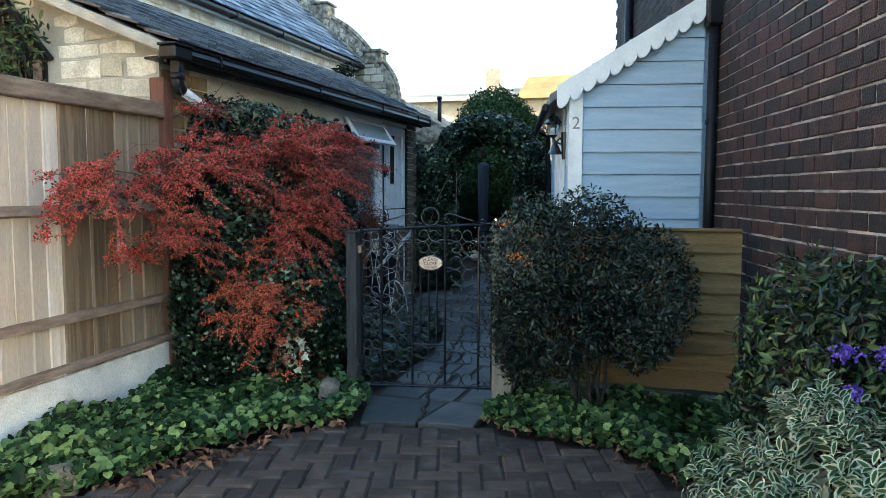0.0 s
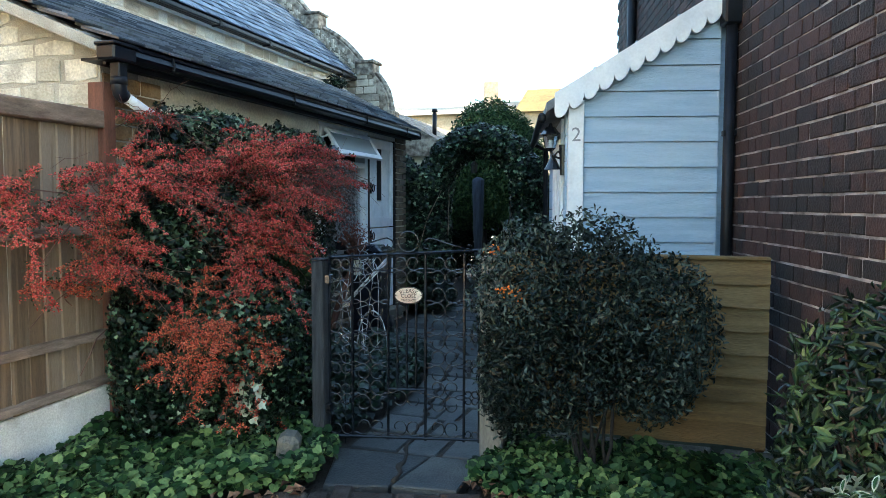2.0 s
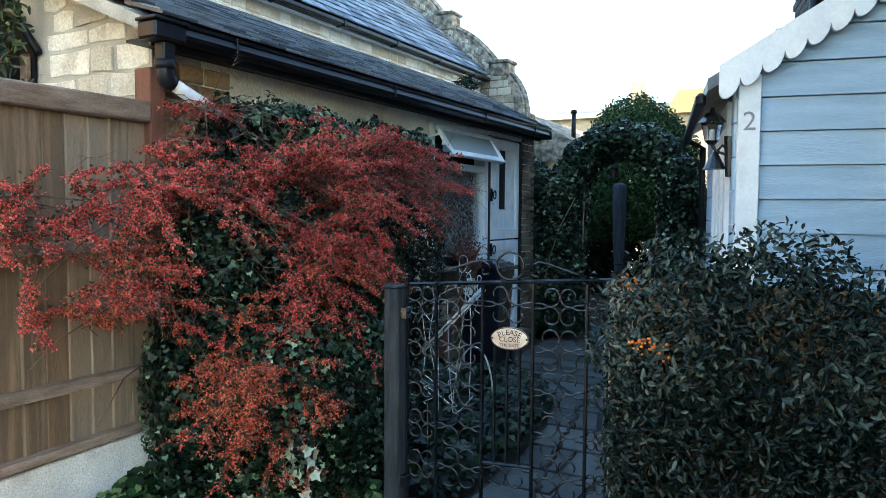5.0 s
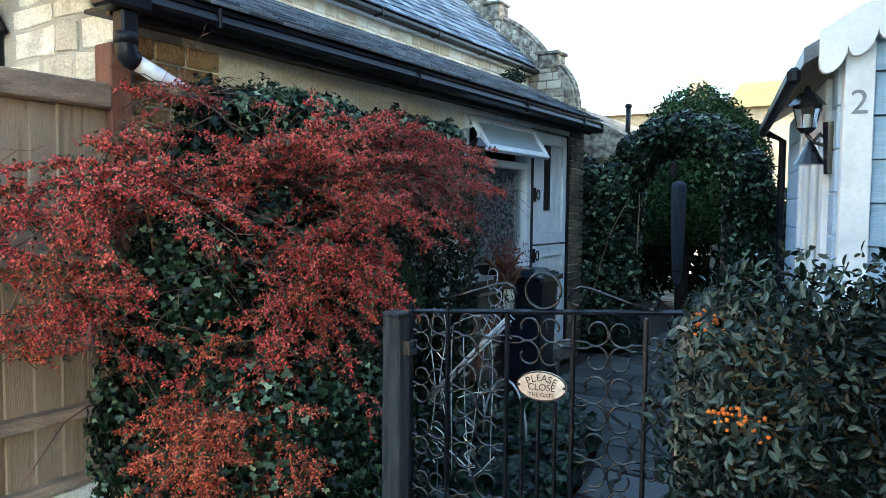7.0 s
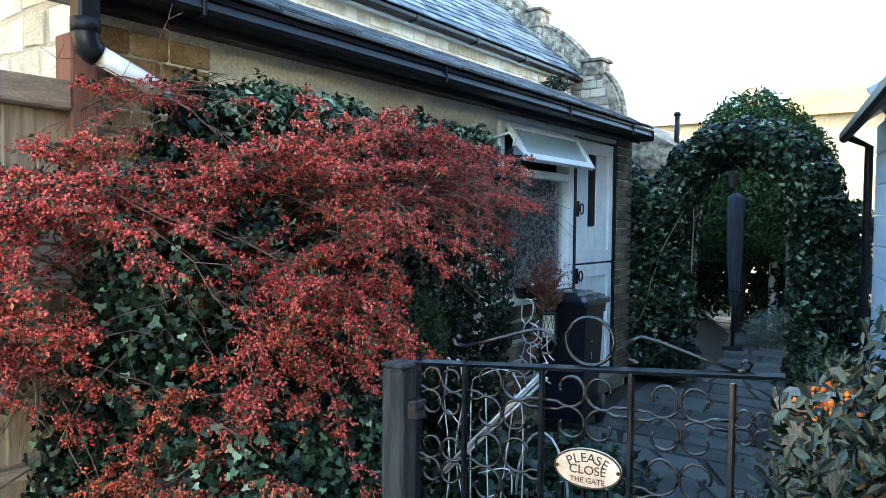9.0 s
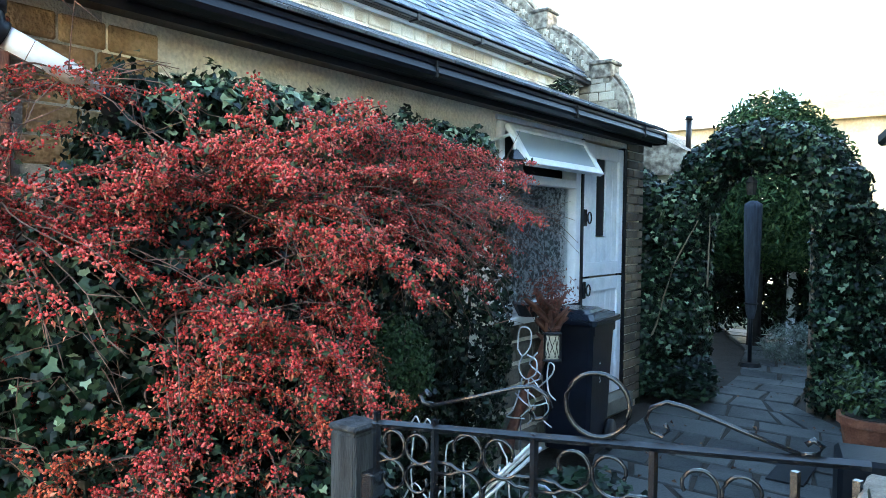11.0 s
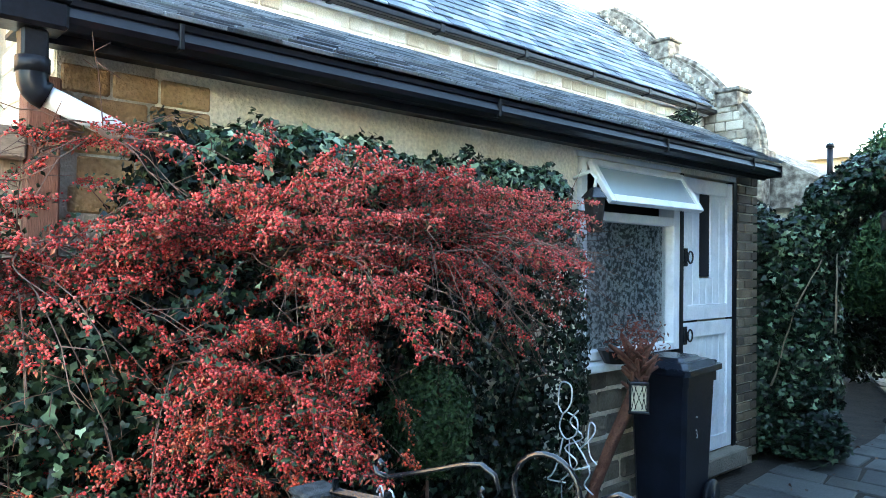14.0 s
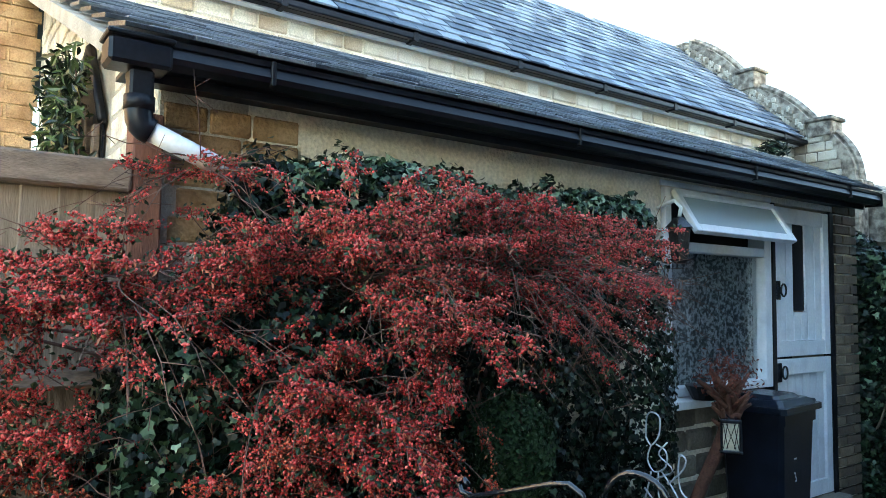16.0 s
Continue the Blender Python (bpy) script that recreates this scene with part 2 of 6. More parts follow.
M_SLATE = material("blue_slate", [(0.048, 0.064, 0.086), (0.20, 0.24, 0.285), (0.125, 0.155, 0.19)], 0.5, 3, 60, 0.35, each=0.9, wear=((0.165, 0.185, 0.195), 0.4, 5.0), spec=0.35)
M_SLATE_STUFF = material("blue_slate_far", [(0.048, 0.064, 0.086), (0.20, 0.24, 0.285), (0.125, 0.155, 0.19)], 0.5, 3, 60, 0.35, island=True, wear=((0.165, 0.185, 0.195), 0.4, 5.0), spec=0.35)
M_SLATE_DARK = material("dark_slate", [(0.030, 0.036, 0.048), (0.15, 0.17, 0.20), (0.075, 0.088, 0.105)], 0.40, 4, 70, 0.4, each=0.8, wear=((0.10, 0.11, 0.08), 0.5, 3.0))
# black plastic parts, and also sheets that stand for unlit insides
M_BLACK = material("black_plastic_and_unlit_gaps", [(0.005, 0.006, 0.008), (0.011, 0.012, 0.017)], 0.45, 6, 90, 0.1, wear=((0.022, 0.023, 0.028), 0.35, 8.0), spec=0.2)
M_GUTTER = material("black_gutter_plastic", [(0.006, 0.007, 0.011), (0.012, 0.014, 0.020)], 0.33, 3, 60, 0.05, wear=((0.02, 0.022, 0.028), 0.30, 7.0), spec=0.2)
M_WHITE_PIPE = material("white_plastic_pipe", [(0.70, 0.71, 0.74), (0.82, 0.82, 0.83)], 0.4, 8, 80, 0.05, wear=((0.42, 0.41, 0.38), 0.4, 18.0), depth=0.15)
M_WHITE = material("white_paint", [(0.76, 0.80, 0.84), (0.86, 0.88, 0.89)], 0.5, 6, 60, 0.08, wear=((0.50, 0.52, 0.52), 0.25, 9.0), depth=0.12)
M_CLAD = material("pale_blue_grey_boards", [(0.327, 0.446, 0.575), (0.401, 0.526, 0.651)], 0.5, 3, 30, 0.35, stretch=(1, 1, 9), each=0.2, depth=0.15)
M_FENCE = material("weathered_fence_wood", [(0.50, 0.43, 0.36), (0.80, 0.74, 0.67), (0.66, 0.59, 0.51)], 0.85, 4, 60, 0.4, stretch=(9, 9, 0.5), each=0.8, wear=((0.34, 0.24, 0.16), 0.35, 2.0))
# tanner weathering, and darkened in colour for the shade by the shrub
M_FENCE_TAN_SHADE = material("tan_shaded_fence_wood", [(0.142, 0.101, 0.065), (0.272, 0.213, 0.154), (0.207, 0.154, 0.106)], 0.85, 4, 60, 0.4, stretch=(9, 9, 0.5), each=0.8, wear=((0.30, 0.19, 0.11), 0.45, 2.0))
M_RAIL = material("brown_fence_rail", [(0.15, 0.105, 0.075), (0.30, 0.225, 0.17)], 0.85, 6, 60, 0.5, stretch=(5, 1, 5))
M_POST_RED = material("red_brown_post", [(0.12, 0.048, 0.030), (0.19, 0.080, 0.05)], 0.85, 6, 60, 0.5, stretch=(5, 5, 0.7))
M_CONCRETE = material("pale_concrete", [(0.58, 0.59, 0.59), (0.76, 0.76, 0.75)], 0.95, 5, 120, 0.5, wear=((0.26, 0.25, 0.22), 0.4, 6.0))
M_PANEL = material("yellow_brown_panel", [(0.144, 0.090, 0.032), (0.230, 0.151, 0.061), (0.187, 0.119, 0.043)], 0.8, 4, 45, 0.5, stretch=(0.7, 3, 6), each=0.5)
M_GREY_WOOD = material("dark_grey_post_wood", [(0.014, 0.016, 0.018), (0.055, 0.058, 0.062)], 0.85, 8, 60, 0.6, stretch=(6, 6, 0.7))
M_PALE_WOOD = material("pale_weathered_wood", [(0.182, 0.163, 0.130), (0.260, 0.240, 0.202)], 0.9, 8, 60, 0.6, stretch=(6, 6, 0.7))
M_IRON = material("black_wrought_iron", [(0.005, 0.006, 0.009), (0.013, 0.015, 0.019)], 0.24, 20, 160, 0.06, spec=0.6)
M_SILVER = material("silver_wire", [(0.34, 0.36, 0.40), (0.58, 0.60, 0.63)], 0.35, 30, 160, 0.1, metal=0.4)
M_PAVER = material("dark_block_paver", [(0.029, 0.020, 0.015), (0.065, 0.046, 0.034), (0.044, 0.031, 0.024)], 0.85, 9, 130, 0.7, each=0.6, wear=((0.13, 0.12, 0.11), 0.35, 8.0))
M_FLAG = material("grey_flagstone", [(0.026, 0.028, 0.028), (0.079, 0.082, 0.079), (0.049, 0.051, 0.050)], 0.6, 4, 80, 0.6, each=0.6, wear=((0.09, 0.095, 0.085), 0.5, 3.5))
M_SOIL = material("dark_soil", [(0.018, 0.014, 0.010), (0.040, 0.030, 0.022)], 0.95, 6, 50, 1.0)
M_GRASS = material("rough_ground", [(0.035, 0.040, 0.018), (0.07, 0.08, 0.035)], 0.95, 1.5, 20, 1.0)
# near-black leaves paint shaded gaps, the few bright ones sky glints
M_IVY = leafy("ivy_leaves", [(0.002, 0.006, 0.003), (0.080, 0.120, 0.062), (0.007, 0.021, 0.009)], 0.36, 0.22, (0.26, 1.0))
M_IVY_PALE = leafy("pale_ivy_leaves", [(0.06, 0.10, 0.06), (0.28, 0.34, 0.22), (0.12, 0.18, 0.10)], 0.45)
M_CARPET = leafy("ground_cover_leaves", [(0.005, 0.014, 0.003), (0.174, 0.240, 0.078), (0.022, 0.053, 0.014)], 0.5)
M_COTO = leafy("cotoneaster_leaves", [(0.016, 0.028, 0.014), (0.06, 0.075, 0.035), (0.032, 0.05, 0.022)], 0.5)
M_RED = leafy("red_berries", [(0.19, 0.012, 0.011), (0.88, 0.20, 0.17), (0.58, 0.046, 0.042)], 0.34)
M_ORANGE = leafy("orange_red_berries", [(0.21, 0.022, 0.012), (0.86, 0.25, 0.13), (0.56, 0.074, 0.040)], 0.34)
M_PYRA = leafy("orange_berries", [(0.70, 0.12, 0.02), (0.85, 0.25, 0.04)], 0.35)
M_REDLEAF = leafy("red_brown_leaves", [(0.14, 0.028, 0.016), (0.52, 0.22, 0.13), (0.32, 0.075, 0.04)], 0.45)
M_TWIG = material("brown_twigs", [(0.075, 0.038, 0.028), (0.21, 0.115, 0.08)], 0.85, 12, 90, 0.4)
M_DARK_STEM = material("dark_stems", [(0.010, 0.008, 0.006), (0.032, 0.024, 0.019)], 0.9, 12, 90, 0.4)
M_TWIG_PALE = material("pale_stems", [(0.16, 0.115, 0.075), (0.26, 0.20, 0.14)], 0.85, 12, 90, 0.4)
# same spread: shaded gaps and sky glints put into leaf colour
M_HEDGE = leafy("shade_and_glint_hedge_leaves", [(0.001, 0.004, 0.002), (0.080, 0.104, 0.083), (0.005, 0.012, 0.008)], 0.36, 0.22)
# hedge green darkened to paint the shadow seen through the arch
M_SHADE_HEDGE = leafy("shaded_hedge_leaves", [(0.002, 0.006, 0.003), (0.022, 0.038, 0.014), (0.006, 0.013, 0.006)], 0.5, 0.15)
M_SHRUB = leafy("glossy_shrub_leaves", [(0.003, 0.007, 0.003), (0.090, 0.132, 0.045), (0.007, 0.021, 0.008)], 0.38, 0.35)
M_VARIEG = leafy("variegated_leaf_margin", [(0.315, 0.345, 0.217), (0.525, 0.540, 0.413)], 0.5)
M_VARIEG_IN = leafy("variegated_leaf_middle", [(0.012, 0.036, 0.012), (0.040, 0.085, 0.028)], 0.5)
M_PURPLE = leafy("purple_petals", [(0.10, 0.05, 0.35), (0.24, 0.14, 0.60)], 0.6)
M_CONIFER = leafy("conifer_sprays", [(0.014, 0.036, 0.014), (0.10, 0.155, 0.055), (0.036, 0.072, 0.027)], 0.6)
M_BUSH_GREEN = leafy("clipped_box_leaves", [(0.008, 0.024, 0.008), (0.048, 0.088, 0.034)], 0.5)
M_DEAD = leafy("fallen_leaves", [(0.045, 0.022, 0.014), (0.24, 0.14, 0.085), (0.10, 0.05, 0.03)], 0.7)
M_BIN = material("black_bin_plastic", [(0.004, 0.005, 0.010), (0.009, 0.012, 0.022)], 0.45, 6, 200, 0.2, spec=0.2)
M_BIN_LID = material("glossy_bin_lid", [(0.005, 0.007, 0.012), (0.012, 0.016, 0.028)], 0.2, 6, 200, 0.15)
M_SIGN = material("cream_brass_plate", [(0.66, 0.46, 0.33), (0.90, 0.76, 0.60)], 0.45, 14, 90, 0.1)
M_BROWN = material("dark_brown_letters", [(0.05, 0.02, 0.012), (0.07, 0.03, 0.016)], 0.6, 20, 90, 0.0)
M_FAR_WALL = material("far_buff_wall", [(0.42, 0.33, 0.22), (0.56, 0.46, 0.33)], 0.9, 1.2, 12, 0.3)
M_FAR_ROOF = material("far_tile_roof", [(0.30, 0.20, 0.07), (0.42, 0.30, 0.10)], 0.9, 1.2, 12, 0.3)
M_CANVAS = material("navy_canvas_cover", [(0.020, 0.026, 0.040), (0.045, 0.054, 0.075)], 0.8, 10, 120, 0.4, stretch=(4, 4, 0.6))
M_LACE = material("grey_lace", [(0.104, 0.120, 0.124), (0.592, 0.616, 0.624)], 0.9, 52, 150, 0.6, stretch=(1, 1, 0.8), contrast=(0.43, 0.57))
M_CREAM = material("cream_lamp_glass", [(0.55, 0.50, 0.36), (0.65, 0.60, 0.45)], 0.4, 20, 60, 0.0)
M_RUBBLE = material("grey_rubble_stone", [(0.112, 0.101, 0.081), (0.217, 0.196, 0.154)], 0.92, 7, 70, 1.0, each=0.6)
M_BARK = material("red_brown_bark", [(0.085, 0.032, 0.020), (0.16, 0.07, 0.042)], 0.9, 14, 80, 0.8)


def glass(name, rough=0.03, tint=(0.85, 0.9, 0.92)):
    mat = bpy.data.materials.new(name)
    mat.use_nodes = True
    b = mat.node_tree.nodes["Principled BSDF"]
    b.inputs["Base Color"].default_value = (*tint, 1)
    b.inputs["Roughness"].default_value = rough
    b.inputs["Transmission Weight"].default_value = 1.0
    b.inputs["IOR"].default_value = 1.5
    return mat


M_GLASS = glass("window_glass")
# near-black colour stands in for the lack of light indoors
M_DARK_INSIDE = material("unlit_room_shade", [(0.02, 0.02, 0.022), (0.03, 0.03, 0.032)], 0.9, 3, 30, 0.0)

# pale half-opaque colour and raised IOR stand in for reflected sky
M_SKY_PANE = glass("glass_with_painted_sky_sheen", 0.03, (0.75, 0.88, 0.92))
M_SKY_PANE.node_tree.nodes["Principled BSDF"].inputs["Transmission Weight"].default_value = 0.35
M_SKY_PANE.node_tree.nodes["Principled BSDF"].inputs["IOR"].default_value = 2.1
M_PIER = material("brown_grey_brick", [(0.098, 0.075, 0.053), (0.195, 0.150, 0.098), (0.143, 0.109, 0.071)], 0.9, 5, 80, 0.8, each=0.6)

# ---------------------------------------------------------------- ground and paving
def sheet(name, outline, z, mat, label, kind="structure", category="ground"):
    sh = Shape()
    n = len(outline)
    sh.add([(x, y, z) for x, y in outline], [tuple(range(n))])
    return tagged(part(name, sh, mat), label, category, "", kind)


sheet("ground", [(-300, -300), (300, -300), (300, 300), (-300, 300)], -0.06, M_GRASS, "rough dark ground that runs out to the horizon")
sheet("planting_bed", [(-2.9, -3), (1.3, -3), (1.1, 4.6), (-0.35, 4.6), (-0.3, 14), (-4.5, 14), (-2.4, 8.7), (-2.4, 3.8), (-2.9, 3.8)], -0.045, M_SOIL, "dark bare soil beneath the planting beds", category="soil")

paving = thing("driveway", (-0.4, 2.4, 0), "dark brown block paved driveway laid in herringbone", "driveway", kind="structure")
EDGE = [(-1.75, 1.2), (-1.62, 2.1), (-1.42, 2.6), (-1.15, 3.22), (-0.80, 3.46), (-0.24, 3.57), (0.56, 3.42), (0.86, 2.95), (1.0, 2.2), (1.1, 1.2)]


def in_outline(x, y, outline):
    inside = False
    for i in range(len(outline)):
        (x0, y0), (x1, y1) = outline[i - 1], outline[i]
        if (y0 > y) != (y1 > y) and x < (x1 - x0) * (y - y0) / (y1 - y0) + x0:
            inside = not inside
    return inside


part("bedding", Shape().add([(x, y, -0.012) for x, y in EDGE], [tuple(range(len(EDGE)))]), M_SOIL, paving)
sheet("road", [(-1.75, -6), (1.1, -6), (1.1, 1.2), (-1.75, 1.2)], -0.004, M_PAVER, "dark paved drive behind the start", category="drive")
PAVERS = [Shape().box((-0.0965, -0.0465, -0.05), (0.0965, 0.0465, k * 0.001), c=0.010).mesh("paver", M_PAVER) for k in (-2, 0, 2)]
spin = pose(0, 2.2, 0, 0, 0, 17)
for a in range(-22, 23):
    for b in range(-22, 23):
        d = (a - b) % 4
        if d not in (0, 3):
            continue
        cx, cy = ((a + 1) * 0.1, (b + 0.5) * 0.1) if d == 0 else ((a + 0.5) * 0.1, (b + 1) * 0.1)
        m = spin @ pose(cx, cy, 0, random.uniform(-0.6, 0.6), random.uniform(-0.6, 0.6), (0 if d == 0 else 90) + random.uniform(-0.8, 0.8))
        if in_outline(m.translation.x, m.translation.y, EDGE) and m.translation.y > 1.3:
            piece("paver", random.choice(PAVERS), m, paving)

path = thing("garden_path", (-0.9, 6.5, 0), "grey irregular flagstone path with mossy joints", "path", kind="structure")


def flag(outline, top, parent):
    cx = sum(p[0] for p in outline) / len(outline)
    cy = sum(p[1] for p in outline) / len(outline)
    sh = Shape()
    lower = [(x - cx, y - cy, -0.05) for x, y in outline]
    rim = [(x - cx, y - cy, top - 0.006) for x, y in outline]
    upper = [((x - cx) * 0.965, (y - cy) * 0.965, top) for x, y in outline]
    n = len(outline)
    fs = [tuple(range(2 * n, 3 * n))]
    for o in (0, n):
        fs += [(o + i, o + (i + 1) % n, o + n + (i + 1) % n, o + n + i) for i in range(n)]
    sh.add(lower + rim + upper, fs)
    ob = part("flagstone", sh, M_FLAG, parent)
    ob.matrix_basis = Matrix.Translation((cx, cy, 0))


flag([(-0.86, 3.48), (-0.56, 3.55), (-0.50, 3.98), (-1.02, 3.97)], 0.004, path)
flag([(-0.545, 3.555), (-0.235, 3.585), (-0.22, 3.98), (-0.485, 3.98)], 0.010, path)


def left_side(y):
    return np.interp(y, [4, 5, 6.0, 6.9, 8.7, 9.2, 10.2, 12, 14], [-1.0, -1.02, -1.15, -2.05, -2.2, -1.98, -2.0, -2.4, -3.3])


def right_side(y):
    return np.interp(y, [4, 4.6, 5.2, 8.6, 9.2, 10.2, 12, 14], [-0.2, -0.2, -0.12, -0.75, -1.32, -1.36, -1.7, -2.4])


ys_ = [4.0 + 0.4 * k for k in range(25)]
bed_line = [(left_side(v), v) for v in ys_] + [(right_side(v), v) for v in ys_[::-1]]
part("joint_bedding", Shape().add([(x, v, -0.010) for x, v in bed_line], [(k, k + 1, 48 - k, 49 - k) for k in range(24)]), M_SOIL, path)
y = 4.0
while y < 13.6:
    step = random.uniform(0.24, 0.40)
    xl, xr = left_side(y), right_side(y)
    n = max(2, round((xr - xl) / random.uniform(0.28, 0.46)))
    cuts = [k / n + (random.uniform(-0.3, 0.3) / n if 0 < k < n else 0) for k in range(n + 1)]
    y2 = y + step
    xl2, xr2 = left_side(y2), right_side(y2)
    for k in range(n):
        g = 0.008
        j = [random.uniform(-0.010, 0.022) * (1 if q in (0, 1, 3, 6) else -1) for q in range(8)]
        quad = [(xl + (xr - xl) * cuts[k] + g + j[0], y + g + j[1]), (xl + (xr - xl) * cuts[k + 1] - g + j[2], y + g + j[3]),
                (xl2 + (xr2 - xl2) * cuts[k + 1] - g + j[4], y2 - g + j[5]), (xl2 + (xr2 - xl2) * cuts[k] + g + j[6], y2 - g + j[7])]
        flag(quad, random.uniform(-0.004, 0.008), path)
    y = y2


CK = random.Random(17)
crack = [(np.interp(v, [3.60, 4.25, 5.2, 6.45], [-0.555, -0.685, -0.86, -1.075]) + CK.uniform(-0.018, 0.018), v, 0.009) for v in np.linspace(3.60, 6.45, 46)]
part("mossy_crack", Shape().tube(crack, [CK.uniform(0.006, 0.016) for _ in crack], 5), M_SOIL, path, "dark mossy crack running along the path")


# ---------------------------------------------------------------- lean-to cottage
WX, Y0, Y1 = -2.40, 3.80, 8.60          # face of the front wall, its two ends
EAVE_X, EAVE_Z, TOP_X, TOP_Z = -2.20, 2.185, -6.05, 3.75
SLOPE = (TOP_Z - EAVE_Z) / (EAVE_X - TOP_X)


def roof_z(x):
    return EAVE_Z + (EAVE_X - x) * SLOPE


wall_lean = thing("wall_front", (WX, 5, 0), "buff rendered stone front wall of the low cottage", "wall", kind="structure")
front = Shape()
for ya, yb, za, zb in ((Y0 + 0.30, 6.42, -0.05, 2.12), (6.42, 7.52, -0.05, 0.845), (8.315, Y1, -0.05, 2.12), (7.52, 8.315, -0.05, 0.10), (6.42, 8.315, 2.06, 2.12)):
    front.box((WX - 0.30, ya, za), (WX, yb, zb))
part("wall_body", front, M_STONE_WALL, wall_lean)

wall_end = thing("wall_gable", (-4.2, Y0, 0), "buff rubble stone end wall of the low cottage", "wall", kind="structure")
end = Shape()
end.add([(WX, Y0, -0.05), (TOP_X, Y0, -0.05), (TOP_X, Y0, roof_z(TOP_X) - 0.08), (WX, Y0, roof_z(WX) - 0.08),
         (WX, Y0 + 0.3, -0.05), (TOP_X, Y0 + 0.3, -0.05), (TOP_X, Y0 + 0.3, roof_z(TOP_X) - 0.08), (WX, Y0 + 0.3, roof_z(WX) - 0.08)],
        [(0, 1, 2, 3), (7, 6, 5, 4), (0, 4, 5, 1), (1, 5, 6, 2), (2, 6, 7, 3), (3, 7, 4, 0)])
part("wall_body", end, M_MORTAR_DIRTY, wall_end)

# far end of the lean-to, cut off on the skew
part("wall_body", Shape().add([(WX, Y1 - 0.004, 0), (-6.05, 14.5, 0), (-6.05, 14.5, 3.6), (WX, Y1 - 0.004, 2.1), (WX - 0.3, Y1 - 0.3, 0), (-6.05, 14.1, 0), (-6.05, 14.1, 3.6), (WX - 0.3, Y1 - 0.3, 2.1)],
     [(0, 1, 2, 3), (7, 6, 5, 4), (3, 2, 6, 7)]), M_STONE_WALL, tagged(thing("wall_skew", (-4, 11, 0)), "stone back wall of the low cottage", "wall", "", "structure"))

# roof deck, then its slates
roof_lean = thing("roof_low", (-4, 6, 2.8), "dark grey slate roof of the low cottage", "roof", kind="structure")


def far_y(x):
    return 8.44 + (EAVE_X - x) * (14.55 - 8.44) / (EAVE_X - TOP_X)


deck = Shape()
za, zb = roof_z(EAVE_X) - 0.02, roof_z(TOP_X) - 0.02
deck.add([(EAVE_X, 3.62, za), (EAVE_X, 8.44, za), (TOP_X, 14.55, zb), (TOP_X, 3.62, zb),
          (EAVE_X, 3.62, za - 0.05), (EAVE_X, 8.44, za - 0.05), (TOP_X, 14.55, zb - 0.05), (TOP_X, 3.62, zb - 0.05)],
         [(0, 1, 2, 3), (7, 6, 5, 4), (0, 4, 5, 1), (1, 5, 6, 2), (2, 6, 7, 3), (3, 7, 4, 0)])
part("deck", deck, M_BLACK, roof_lean)
part("verge", Shape().add([(EAVE_X - 0.02, 3.60, roof_z(EAVE_X) - 0.06), (TOP_X, 3.60, roof_z(TOP_X) - 0.08), (TOP_X, 3.60, roof_z(TOP_X) + 0.0), (EAVE_X - 0.02, 3.60, roof_z(EAVE_X) + 0.0),
                           (EAVE_X - 0.02, 3.84, roof_z(EAVE_X) - 0.06), (TOP_X, 3.84, roof_z(TOP_X) - 0.08), (TOP_X, 3.84, roof_z(TOP_X) + 0.0), (EAVE_X - 0.02, 3.84, roof_z(EAVE_X) + 0.0)],
                          [(0, 1, 2, 3), (7, 6, 5, 4), (0, 4, 5, 1), (3, 2, 6, 7), (0, 3, 7, 4)]), M_MORTAR_DIRTY, roof_lean, "pale mortar verge")
# soffit and fascia
part("soffit", Shape().box((WX + 0.003, 3.66, 2.098), (EAVE_X - 0.051, 8.42, 2.112)), M_BLACK, roof_lean)
part("fascia", Shape().box((EAVE_X - 0.050, 3.66, 2.07), (EAVE_X - 0.028, 8.42, 2.15)), M_BLACK, roof_lean)
theta = math.degrees(math.atan(SLOPE))
SLATE_A = [Shape().box((-0.13, -0.098 - e, -0.005), (0.13, 0.098 + e, 0.011), c=0.002).mesh("slate", M_SLATE_DARK) for e in (0, 0.003, -0.004)]
run = math.hypot(TOP_X - EAVE_X, TOP_Z - EAVE_Z)
rows = int(run / 0.15)
far_slates = Shape()
count = 0
for r in range(rows):
    s = (r + 0.5) * run / rows
    x = EAVE_X + 0.035 - s * math.cos(radians(theta))
    z = EAVE_Z + s * math.sin(radians(theta)) + 0.012
    yy = 3.72 + (0.1 if r % 2 else 0.0)
    while yy < far_y(x) - 0.05:
        m = pose(x, yy + random.uniform(-0.004, 0.004), z + random.uniform(0, 0.004), 0, theta - 5.5 + random.uniform(-0.5, 0.5), random.uniform(-0.6, 0.6))
        if r < 10 and yy < 8.0 and count < 300:
            piece("slate", random.choice(SLATE_A), m, roof_lean)
            count += 1
        else:
            far_slates.box((-0.13, -0.098, -0.005), (0.13, 0.098, 0.009), m)
        yy += 0.20
tagged(part("slates", far_slates, M_SLATE_STUFF, roof_lean), kind="stuff")

# gutter, outlet, elbow and pipes
gutter = thing("gutter", (EAVE_X, 6, 2.1), "black plastic square gutter along the low eave", "gutter", kind="")
g = Shape()
gx0, gx1 = -2.225, -2.125
